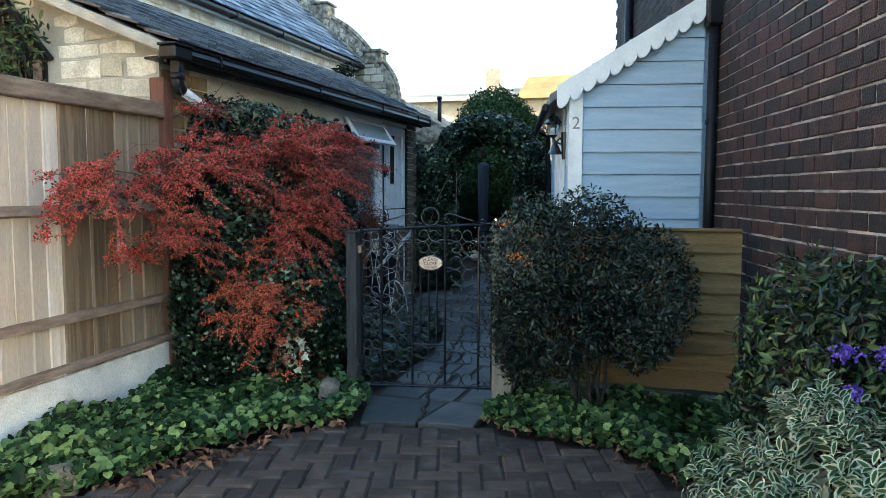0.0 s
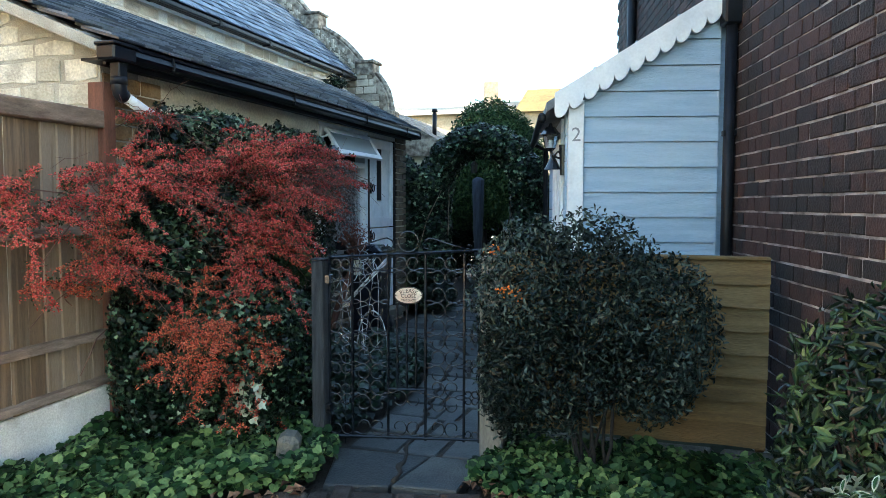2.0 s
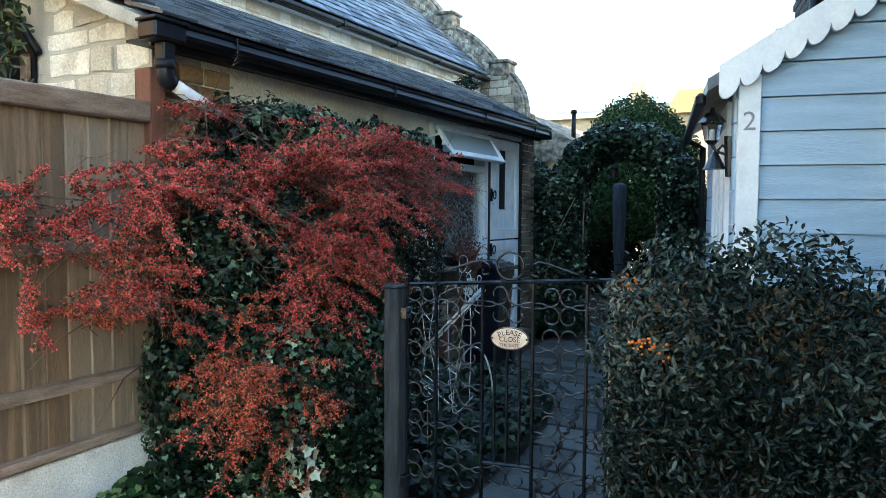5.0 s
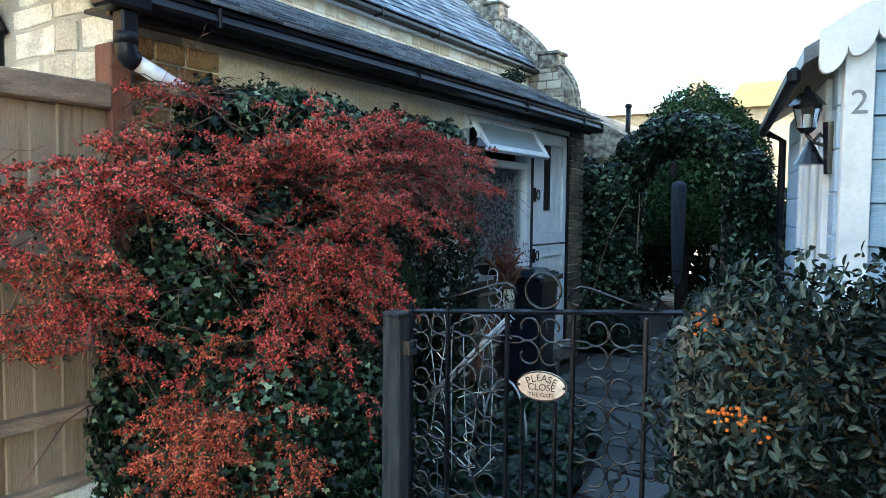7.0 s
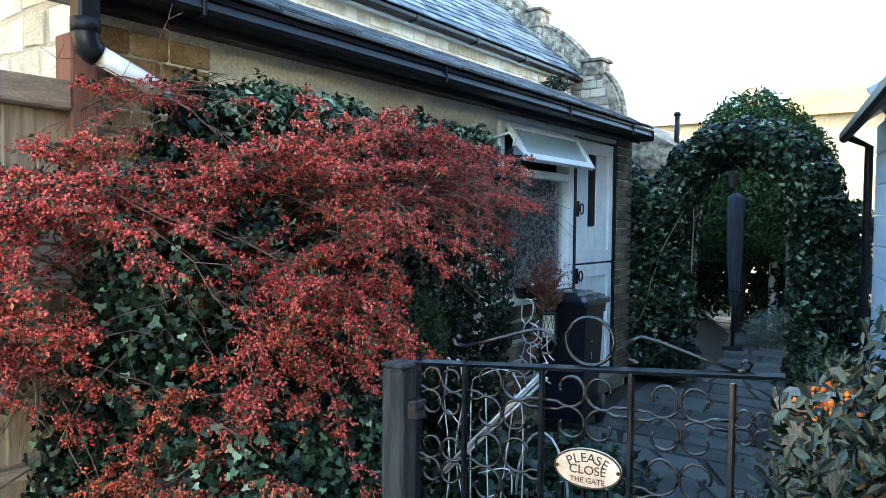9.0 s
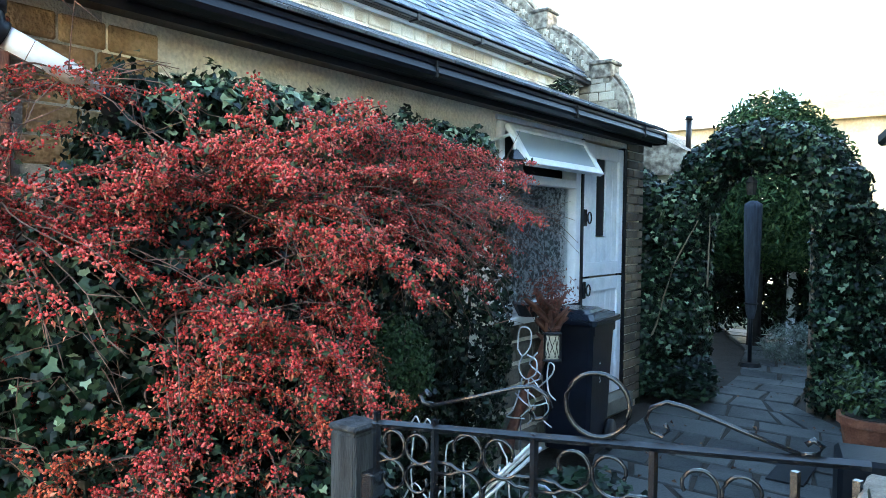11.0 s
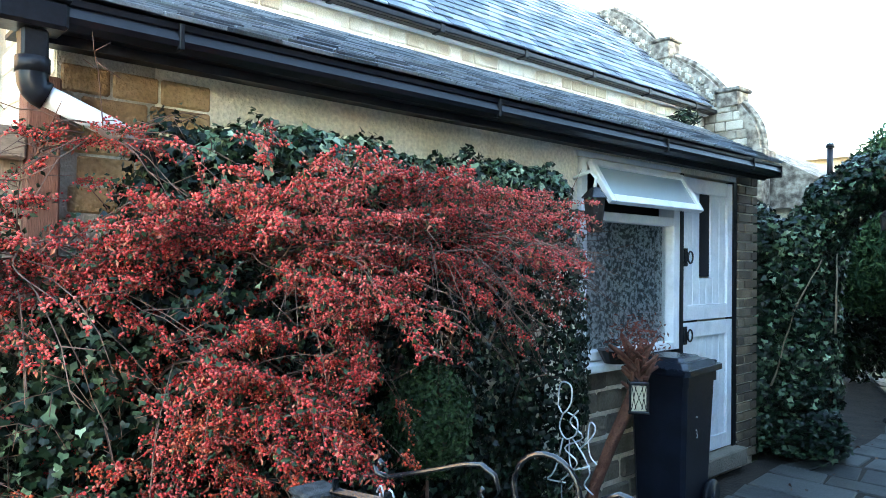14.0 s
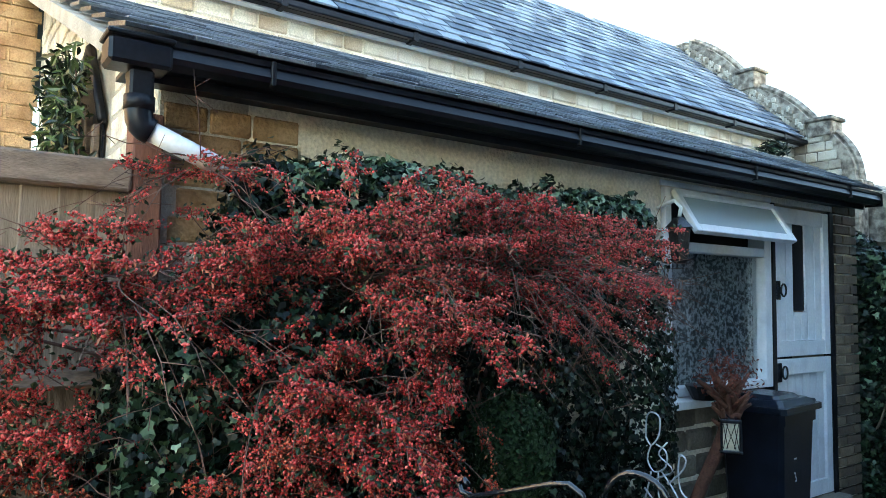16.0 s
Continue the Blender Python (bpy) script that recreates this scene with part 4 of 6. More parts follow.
while yy > -1.5:
    piece("plank", (PLANKS_TAN_SHADE if yy > 2.95 else PLANKS)[k % 3], pose(FX - 0.004 + 0.006 * (k % 2), yy, random.uniform(-0.004, 0.004), 0, 0, 7.0 + random.uniform(-1.5, 1.5)), fence)
    yy -= 0.100
    k += 1
for z, h, fall in ((0.322, 0.05, 0.026), (0.57, 0.06, 0.010), (1.145, 0.06, 0.002)):
    zs = z - fall * 5.36
    part("rail", Shape().add([(FX + 0.012, -1.6, zs), (FX + 0.012, 3.72, z), (FX + 0.055, 3.72, z + 0.012), (FX + 0.055, -1.6, zs + 0.012),
                              (FX + 0.012, -1.6, zs + h), (FX + 0.012, 3.72, z + h), (FX + 0.040, 3.72, z + h - 0.008), (FX + 0.040, -1.6, zs + h - 0.008)],
                             [(0, 1, 2, 3), (4, 7, 6, 5), (3, 2, 6, 7), (0, 4, 5, 1), (1, 5, 6, 2), (0, 3, 7, 4)]), M_RAIL, fence)
part("cap_rail", Shape().box((FX - 0.04, -1.6, 1.735), (FX + 0.05, 3.70, 1.83), c=0.008), M_RAIL, fence)
def foot(y):
    """The top of the gravel board, which falls gently towards the drive."""
    return 0.312 - 0.026 * (3.76 - y)


part("gravel_board", Shape().add([(x, y, z) for y in (-1.6, 3.76) for x, z in ((FX - 0.02, -0.04), (FX + 0.028, -0.04), (FX + 0.028, foot(y) - 0.005), (FX + 0.023, foot(y)), (FX - 0.02, foot(y)))],
                                 [(0, 1, 2, 3, 4), (9, 8, 7, 6, 5)] + [(i, (i + 1) % 5, 5 + (i + 1) % 5, 5 + i) for i in range(5)]), M_CONCRETE, fence, "pale concrete gravel board")
part("end_post", Shape().box((FX - 0.07, 3.70, -0.04), (FX + 0.04, 3.79, 1.99), c=0.006), M_POST_RED, fence, "red-brown wooden post")

# ---------------------------------------------------------------- brick house
def hpart(name, shape, mat, parent, label=""):
    """A part drawn in the brick house's own axes."""
    shape.v = [tuple(HOUSE @ Vector(p)) for p in shape.v]
    return part(name, shape, mat, parent, label)


house = thing("wall_brick_house", HOUSE @ Vector((0, -2, 0)), "dark red-brown brick side wall with pale mortar", "wall", kind="structure")
hpart("wall_body", Shape().box((0.0, -3.2, -0.05), (6.0, 6.0, 4.955)), M_MORTAR, house)
# out of view, added to keep the low sun off the far gable
hpart("rear_wing", Shape().box((1.6, 6.002, -0.05), (6.0, 11.5, 4.955)), M_BRICK_STUFF, house)
# unseen roof, its ridge set to shade the taller house
eaves = thing("sun_block_roof", HOUSE @ Vector((3, 2, 5)), "unseen pitched roof added on the brick house to block the sun", "roof", kind="structure")
for xa, xb, ya, yb in ((-0.12, 6.2, -3.4, 6.0), (1.6, 6.2, 6.004, 11.7)):
    xm = (xa + xb) / 2
    hpart("roof_slopes", Shape().add([(xa, ya, 4.96), (xm, ya, 8.25), (xb, ya, 4.96), (xa, yb, 4.96), (xm, yb, 8.25), (xb, yb, 4.96)],
                                     [(0, 1, 4, 3), (1, 2, 5, 4), (0, 2, 1), (3, 4, 5), (0, 3, 5, 2)]), M_SLATE_DARK, eaves)
BR = [Shape().box((-0.006 - e, -l / 2, -0.0365), (0.03, l / 2, 0.0365), c=0.004).mesh("brick", M_BRICK) for l, e in ((0.228, 0), (0.228, 0.003), (0.109, 0), (0.109, 0.003))]
BR_ORANGE = Shape().box((-0.008, -0.0545, -0.0365), (0.03, 0.0545, 0.0365), c=0.004).mesh("brick", M_BRICK_ORANGE)
more = Shape()
count = 0
for c in range(42):
    z = 0.03 + c * 0.084
    yy = -3.18 + (0.117 if c % 2 else 0.03) + random.uniform(-0.02, 0.02)
    k = 0
    while yy < 1.15:
        head = (k + c) % 2 == 1
        l = 0.109 if head else 0.228
        m = HOUSE @ pose(0, yy + l / 2, z + 0.042 + random.uniform(-0.002, 0.002), random.uniform(-0.5, 0.5), random.uniform(-0.5, 0.5), random.uniform(-0.4, 0.4))
        if c == 25 and abs(yy + 0.95) < 0.18 and head:
            piece("brick", BR_ORANGE, m, house)
        elif -2.9 < yy < -0.3 and 8 < c < 29 and count < 290:
            piece("brick", BR[(2 if head else 0) + random.randint(0, 1)], m, house)
            count += 1
        else:
            more.box((-0.006, -l / 2, -0.0365), (0.03, l / 2, 0.0365), m)
        yy += l + 0.012
        k += 1
for c in range(21, 58):
    z = 0.03 + c * 0.084
    yy = 1.16 + (0.107 if c % 2 else 0.0)
    k = 0
    while yy < 5.9:
        l = 0.109 if (k + c) % 2 else 0.228
        more.box((-0.006, -l / 2, -0.0365), (0.03, l / 2, 0.0365), HOUSE @ pose(0, yy + l / 2, z + 0.042))
        yy += l + 0.012
        k += 1
for c in range(42, 58):
    z = 0.03 + c * 0.084
    yy = -3.18 + (0.107 if c % 2 else 0.0)
    k = 0
    while yy < 1.05:
        l = 0.109 if (k + c) % 2 else 0.228
        more.box((-0.006, -l / 2, -0.0365), (0.03, l / 2, 0.0365), HOUSE @ pose(0, yy + l / 2, z + 0.042))
        yy += l + 0.012
        k += 1
tagged(part("bricks", more, M_BRICK_STUFF, house), kind="stuff")
pipe = thing("rainwater_pipe", HOUSE @ Vector((-0.03, 0.93, 0)), "black rainwater pipe on the brick wall", "downpipe")
hpart("pipe", Shape().tube([(-0.045, 0.90, 0.0), (-0.045, 0.90, 2.42)], 0.036, 12), M_BLACK, pipe)
hpart("hopper", Shape().box((-0.10, 0.84, 2.42), (0.008, 0.97, 2.62), c=0.012), M_BLACK, pipe)
for z in (0.9, 1.75):
    hpart("clip", Shape().box((-0.085, 0.875, z), (0.0, 0.925, z + 0.035), c=0.004), M_BLACK, pipe)
pipe2 = thing("soil_pipe", HOUSE @ Vector((-0.055, 4.6, 0)), "black soil pipe high on the back brick wall", "downpipe")
hpart("pipe", Shape().tube([(-0.055, 4.6, 0.0), (-0.055, 4.6, 5.0)], 0.05, 12), M_BLACK, pipe2)

# porch
PY, PL = 1.0, -1.015
porch = thing("porch", HOUSE @ Vector((-0.4, 1.8, 0)), "pale blue-grey boarded porch with a scalloped white bargeboard", "porch", kind="structure")


def porch_top(x):
    return 2.01 + (x - PL) * 0.615


hpart("core", Shape().add([(PL + 0.03, PY + 0.02, 0), (-0.0, PY + 0.02, 0), (-0.0, PY + 0.02, porch_top(0) - 0.06), (PL + 0.03, PY + 0.02, porch_top(PL) - 0.06),
                           (PL + 0.03, 3.0, 0), (-0.0, 3.0, 0), (-0.0, 3.0, porch_top(0) - 0.06), (PL + 0.03, 3.0, porch_top(PL) - 0.06)],
                          [(0, 1, 2, 3), (7, 6, 5, 4), (0, 4, 5, 1), (3, 2, 6, 7), (0, 3, 7, 4), (1, 5, 6, 2)]), M_CLAD, porch)
bz = -0.022
while bz < 2.5:
    x_lo = PL + 0.10
    z1 = bz + 0.155
    if z1 > porch_top(x_lo) - 0.03:
        x_lo = (bz + 0.06 - 2.01) / 0.615 + PL
    if x_lo < -0.12:
        sh = Shape().add([(x_lo, PY - 0.022, bz), (-0.085, PY - 0.022, bz), (-0.085, PY - 0.006, z1), (x_lo, PY - 0.006, z1), (x_lo, PY + 0.015, bz), (-0.085, PY + 0.015, bz), (-0.085, PY + 0.015, z1), (x_lo, PY + 0.015, z1)],
                         [(0, 1, 2, 3), (0, 4, 5, 1), (0, 3, 7, 4), (1, 5, 6, 2), (3, 2, 6, 7)])
        hpart("board", sh, M_CLAD, porch)
    bz += 0.159
hpart("corner_board", Shape().box((PL, PY - 0.034, 0), (PL + 0.098, PY + 0.03, 1.99), c=0.003), M_WHITE, porch, "white corner board")
# scalloped bargeboard
bx0, bx1, n = PL - 0.09, 0.0, 12
top_line = [(bx0, porch_top(bx0) + 0.075), (bx1, porch_top(bx1) + 0.075)]
outline = [top_line[1], top_line[0]]
for i in range(n):
    for j in range(9):
        w = math.pi * j / 8
        s = (i + 0.5 - 0.5 * math.cos(w)) / n
        x = bx0 + (bx1 - bx0) * s
        outline.append((x, porch_top(x) - 0.040 - 0.062 * math.sin(w)))
sh = Shape().prism(outline, Matrix(((1, 0, 0, 0), (0, 0, 1, PY - 0.075), (0, 1, 0, 0), (0, 0, 0, 1))), 0.03)
hpart("bargeboard", sh, M_WHITE, porch, "white scalloped bargeboard")
hpart("roof", Shape().add([(PL - 0.14, PY - 0.06, porch_top(PL - 0.14) + 0.05), (0.0, PY - 0.06, porch_top(0) + 0.05), (0.0, 3.0, porch_top(0) + 0.05), (PL - 0.14, 3.0, porch_top(PL - 0.14) + 0.05),
                           (PL - 0.14, PY - 0.06, porch_top(PL - 0.14) - 0.01), (0.0, PY - 0.06, porch_top(0) - 0.01), (0.0, 3.0, porch_top(0) - 0.01), (PL - 0.14, 3.0, porch_top(PL - 0.14) - 0.01)],
                          [(0, 1, 2, 3), (7, 6, 5, 4), (0, 4, 5, 1), (3, 7, 4, 0), (2, 6, 7, 3)]), M_SLATE_DARK, porch)
hpart("gutter", Shape().box((PL - 0.19, PY - 0.02, 1.85), (PL - 0.142, 3.02, 1.915), c=0.015), M_BLACK, porch)
side = Shape()
sb = -0.008
while sb < 1.85:
    side.box((PL - 0.012, PY + 0.031, sb), (PL + 0.029, PY + 0.17, sb + 0.158), c=0.003)
    sb += 0.162
hpart("side_boards", side, M_CLAD, porch)
pd = Shape()
for a, b in (((PL - 0.03, 1.20, 0.05), (PL + 0.02, 1.28, 1.90)), ((PL - 0.03, 2.08, 0.05), (PL + 0.02, 2.16, 1.90)), ((PL - 0.03, 1.28, 1.82), (PL + 0.02, 2.08, 1.90)), ((PL - 0.02, 1.30, 0.05), (PL + 0.018, 2.06, 0.85)),
             ((PL - 0.02, 1.30, 0.85), (PL + 0.018, 1.40, 1.80)), ((PL - 0.02, 1.96, 0.85), (PL + 0.018, 2.06, 1.80)), ((PL - 0.02, 1.64, 0.85), (PL + 0.018, 1.72, 1.80)), ((PL - 0.02, 1.40, 1.72), (PL + 0.018, 1.96, 1.80))):
    pd.box(a, b, c=0.004)
rear = Shape()
rb = -0.008
while rb < 1.85:
    rear.box((PL - 0.012, 2.17, rb), (PL + 0.029, 2.99, rb + 0.158), c=0.003)
    rb += 0.162
hpart("rear_boards", rear, M_CLAD, porch)
leaf_ = hpart("door", pd, M_WHITE, porch, "white glazed porch door")
hpart("door_pane", Shape().box((PL - 0.005, 1.40, 0.85), (PL + 0.001, 1.96, 1.72)), M_GLASS, leaf_)
# black sheet behind the glass stands for the unlit porch
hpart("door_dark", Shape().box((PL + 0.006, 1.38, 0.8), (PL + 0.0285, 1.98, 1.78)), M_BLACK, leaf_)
hpart("door_handle", Shape().tube([(PL - 0.02, 1.36, 0.98), (PL - 0.06, 1.36, 0.98), (PL - 0.06, 1.48, 0.98)], 0.009, 6), M_SILVER, leaf_)

post = thing("porch_pipe", HOUSE @ Vector((PL - 0.16, 2.9, 0)), "black pipe running down at the porch's far corner", "downpipe")
hpart("pipe", Shape().tube([(PL - 0.05, 2.95, 0.0), (PL - 0.05, 2.95, 1.82), (PL - 0.16, 2.95, 1.88)], 0.022, 10), M_BLACK, post)
tub = thing("dark_planter", HOUSE @ Vector((PL - 0.2, 2.6, 0)), "dark square planter beside the porch door", "planter")
hpart("body", Shape().box((PL - 0.36, 2.45, 0.0), (PL - 0.06, 2.75, 0.42), c=0.02), M_BLACK, tub)
far_out = [(bx0 + 0.02, porch_top(bx0) + 0.18), (bx0 + 0.16, porch_top(bx0) + 0.27)]
for i in range(3):
    for j in range(7):
        w = math.pi * j / 6
        far_out.append((bx0 + 0.16 - 0.05 * math.sin(w), porch_top(bx0) + 0.24 - 0.09 * (i + 0.5 - 0.5 * math.cos(w))))
hpart("far_bargeboard", Shape().prism(far_out, Matrix(((1, 0, 0, 0), (0, 0, 1, 2.96), (0, 1, 0, 0), (0, 0, 0, 1))), 0.03), M_CLAD, porch, "grey scalloped end of the far bargeboard")

# black lantern on the porch side
lantern = thing("wall_lantern", HOUSE @ Vector((PL - 0.12, 1.18, 1.6)), "black wall lantern with glass panes beside the porch door", "lantern")
lx, ly, lz = PL - 0.13, 1.12, 1.72


def ngon(x, y, z, r, n=6):
    return [(x + r * math.cos(2 * math.pi * i / n), y + r * math.sin(2 * math.pi * i / n), z) for i in range(n)]


def frustum(sh, x, y, z0, r0, z1, r1, n=6):
    a, b = ngon(x, y, z0, r0, n), ngon(x, y, z1, r1, n)
    return sh.add(a + b, [tuple(range(n))[::-1], tuple(range(n, 2 * n))] + [(i, (i + 1) % n, n + (i + 1) % n, n + i) for i in range(n)])


def shrunk(sh, k=0.68):
    """Draws a shape smaller about the lantern's middle, keeping its distance from the wall."""
    sh.v = [(PL + (x - PL) * (0.8 if k < 1 else 1), ly + (y - ly) * k, lz + (z - lz) * k) for x, y, z in sh.v]
    return sh


hpart("hood", shrunk(frustum(frustum(Shape(), lx, ly, lz + 0.10, 0.085, lz + 0.17, 0.035), lx, ly, lz + 0.17, 0.02, lz + 0.21, 0.008)), M_IRON, lantern)
hpart("base", shrunk(frustum(Shape(), lx, ly, lz - 0.06, 0.02, lz - 0.03, 0.045)), M_IRON, lantern)
cage_ = hpart("glass", shrunk(frustum(Shape(), lx, ly, lz - 0.03, 0.042, lz + 0.10, 0.066)), M_GLASS, lantern)
hpart("candle", shrunk(frustum(Shape(), lx, ly, lz - 0.03, 0.018, lz + 0.05, 0.016)), M_WHITE, cage_)
hpart("bracket", shrunk(Shape().tube([(PL - 0.012, ly, lz - 0.12), (PL - 0.05, ly, lz - 0.13), (PL - 0.10, ly, lz - 0.11), (lx, ly, lz - 0.06)], 0.010, 6)), M_IRON, lantern)
hpart("back_plate", frustum(Shape(), PL - 0.018, ly, lz - 0.20, 0.02, lz + 0.0, 0.03), M_IRON, lantern)

# ---------------------------------------------------------------- boarded panel behind the hedge
panel = thing("boarded_fence", (0.4, 4.35, 0), "yellow-brown wooden panel of overlapping horizontal boards", "fence")
px0, px1 = -0.215, 1.155
for k in range(8):
    z0 = 0.13 + k * 0.117
    wob = [random.uniform(-0.008, 0.008) for _ in range(12)]
    vs = []
    for i in range(12):
        x = px0 + (px1 - px0) * i / 11
        vs += [(x, 4.322, z0 - 0.02 + wob[i]), (x, 4.352, z0 + 0.115), (x, 4.360, z0 + 0.115), (x, 4.345, z0 - 0.02 + wob[i])]
    fs = [(i * 4 + a, i * 4 + b, i * 4 + 4 + b, i * 4 + 4 + a) for i in range(11) for a, b in ((0, 1), (1, 2), (2, 3), (3, 0))]
    part("board", Shape().add(vs, fs), M_PANEL, panel)
for x in (px0, 0.45, px1 - 0.045):
    part("batten", Shape().box((x, 4.362, 0.08), (x + 0.045, 4.40, 1.05), c=0.004), M_PANEL, panel)
part("top_cap", Shape().box((px0, 4.33, 1.052), (px1, 4.40, 1.07), c=0.004), M_PANEL, panel)
base_stones = [(-0.1, 0.28), (0.3, 0.22), (0.62, 0.30), (0.95, 0.26)]
for x, l in base_stones:
    tagged(part("edging_stone", Shape().box((x, 4.24, -0.05), (x + l, 4.40, 0.075), pose(0, 0, 0, 0, 0, 0), c=0.02), M_RUBBLE), "grey rubble edging stone under the panel", "stone", "edging stones")

# ---------------------------------------------------------------- gate and its posts
gpost = thing("gate_post", (-1.12, 3.94, 0), "dark grey weathered square wooden gate post", "post")
part("post", Shape().box((-1.148, 3.912, -0.05), (-1.078, 3.985, 1.022), c=0.006), M_GREY_WOOD, gpost)
part("post_top", Shape().box((-1.151, 3.909, 1.023), (-1.075, 3.988, 1.036), c=0.005), M_GREY_WOOD, gpost)
rpost = thing("gate_pier", (-0.2, 4.12, 0), "pale weathered timber gate pier beside the hedge", "post")
part("post", Shape().box((-0.255, 4.07, -0.05), (-0.13, 4.19, 1.03), c=0.008), M_PALE_WOOD, rpost)
part("post_top", Shape().box((-0.265, 4.06, 1.031), (-0.12, 4.20, 1.055), c=0.006), M_PALE_WOOD, rpost)

gate = thing("garden_gate", (-1.05, 3.97, 0.06), "black wrought iron garden gate with scrolls, closed", "gate")
GA, GB = Vector((-1.06, 3.955)), Vector((-0.268, 4.115))


def gp(u, z):
    """A point of the gate: u from hinge (0) to latch (1)."""
    p = GA.lerp(GB, u)
    return (p.x, p.y, z)


def bar(sh, u0, z0, u1, z1, r=0.008):
    return sh.tube([gp(u0, z0), gp(u1, z1)], r, 4, smooth=False)


GW = (GB - GA).length
BARS = [0.0, 0.155, 0.395, 0.645, 0.90, 1.0]
part("top_rail", bar(Shape(), -0.01, 1.040, 1.02, 1.088, 0.0078), M_IRON, gate)
part("bottom_rail", bar(Shape(), 0.0, 0.07, 1.0, 0.075, 0.009), M_IRON, gate)
part("middle_rail", bar(Shape(), 0.395, 0.335, 0.645, 0.335, 0.007), M_IRON, gate)
for u in BARS:
    part("upright", bar(Shape(), u, 0.06, u, 1.065, 0.0075), M_IRON, gate)
for u in (0.457, 0.52, 0.583):
    part("short_bar", bar(Shape(), u, 0.335, u, 0.80, 0.006), M_IRON, gate)


def scroll(um, z0, half, R, side, up, r=0.0036):
    """A scroll that leaves one bar at z0, rounds the middle of the cell and ends in a hook turned back towards the bar."""
    pts = [gp(um + side * half / GW, z0 + up * R * 0.30)]
    for k in range(27):
        w = 312 - 322 * k / 26
        rr = R * (1 - 0.55 * max(0.0, (120 - w) / 130) ** 1.2)
        pts.append(gp(um + side * (R + 0.002 + rr * math.cos(radians(w))) / GW, z0 + up * (R + rr * math.sin(radians(w)))))
    return Shape().tube(pts, r, 5)


for i in range(5):
    u0, u1 = BARS[i], BARS[i + 1]
    um, half = (u0 + u1) / 2, (u1 - u0) * GW / 2
    R = min(0.041, half * 0.46)
    joints = [(0.082, (1,)), (0.975, (1, -1))] + ([(0.327, (-1,))] if i == 2 else [(z, (1, -1)) for z in (0.300, 0.468, 0.636, 0.805)])
    for z0, ways in joints:
        for up in ways:
            for side_ in (-1, 1):
                part("scroll", scroll(um, z0, half, R if z0 < 0.9 else min(R, 0.036), side_, up), M_IRON, gate)
# crest: ring, two scrolls and two slanting rods
ring = [gp(0.53 + 0.054 / GW * math.cos(w), 1.128 + 0.054 * math.sin(w)) for w in np.linspace(0, 2 * math.pi, 25)[:-1]]
part("crest_ring", Shape().tube(ring, 0.0045, 6, close=True), M_IRON, gate)


def spiral_end(cu, cz, r, turn0, turns, sgn, n=14):
    return [(cu * GW + sgn * r * (1 - 0.6 * k / n) * math.cos(turn0 + turns * 2 * math.pi * k / n), cz + r * (1 - 0.6 * k / n) * math.sin(turn0 + turns * 2 * math.pi * k / n)) for k in range(n + 1)]


for sgn in (1, -1):
    line = [(0.53 * GW + sgn * q * 0.9, 1.075 + (z - 1.075) * 0.8) for q, z in ((0.34, 1.095), (0.25, 1.125), (0.16, 1.158), (0.125, 1.165), (0.098, 1.150), (0.088, 1.125), (0.098, 1.10), (0.118, 1.094), (0.130, 1.108), (0.122, 1.120))]
    part("crest_scroll", Shape().tube([gp(x / GW, z) for x, z in line], 0.0042, 6), M_IRON, gate)
    tip = [(0.53 * GW + sgn * q * 0.9, 1.075 + (z - 1.075) * 0.8) for q, z in ((0.34, 1.095), (0.365, 1.098), (0.372, 1.115), (0.358, 1.125), (0.347, 1.115))]
    part("crest_tip", Shape().tube([gp(x / GW, z) for x, z in tip], 0.005, 6), M_IRON, gate)
part("latch", Shape().tube([gp(0.985, 0.70), gp(1.03, 0.70), gp(1.03, 0.73)], 0.010, 6), M_IRON, gate)
for z in (0.2, 0.9):
    part("hinge", Shape().box((-1.075, 3.925, z), (-1.045, 3.965, z + 0.05), c=0.003), M_IRON, gate)

sign = thing("gate_sign", gp(0.535, 0.845), "oval cream and brass plate reading please close the gate", "sign")
yaw = math.degrees(math.atan2(GB.y - GA.y, GB.x - GA.x))
ms_ = Matrix.Translation(gp(0.535, 0.845)) @ pose(0, 0, 0, 90, 0, yaw) @ Matrix.Translation((0, 0, 0.012))
oval = [(0.076 * math.cos(w), 0.045 * math.sin(w)) for w in np.linspace(0, 2 * math.pi, 41)[:-1]]
plate = part("plate", Shape().prism(oval, ms_, 0.006), M_SIGN, sign)
rim = [ms_ @ Vector((0.074 * math.cos(w), 0.043 * math.sin(w), 0.007)) for w in np.linspace(0, 2 * math.pi, 41)[:-1]]
part("rim", Shape().tube(rim, 0.0022, 5, close=True), M_BROWN, plate)


def words(text, size, m, mat, parent, name="words"):
    cu = bpy.data.curves.new(name, 'FONT')
    cu.body, cu.size, cu.align_x, cu.align_y, cu.extrude = text, size, 'CENTER', 'CENTER', 0.0006
    cu.materials.append(mat)
    ob = new(name, cu)
    hang(ob, parent)
    ob.matrix_basis = m
    return ob


for i, ch in enumerate("PLEASE"):
    a = (i - 2.5) * 0.26
    words(ch, 0.030, ms_ @ pose(0.058 * math.sin(a) * 1.12, -0.026 + 0.050 * math.cos(a), 0.0075, 0, 0, -math.degrees(a) * 0.7), M_BROWN, plate, "letter")
words("CLOSE", 0.028, ms_ @ pose(0, -0.004, 0.0075), M_BROWN, plate)
words("THE GATE", 0.017, ms_ @ pose(0, -0.027, 0.0075), M_BROWN, plate)
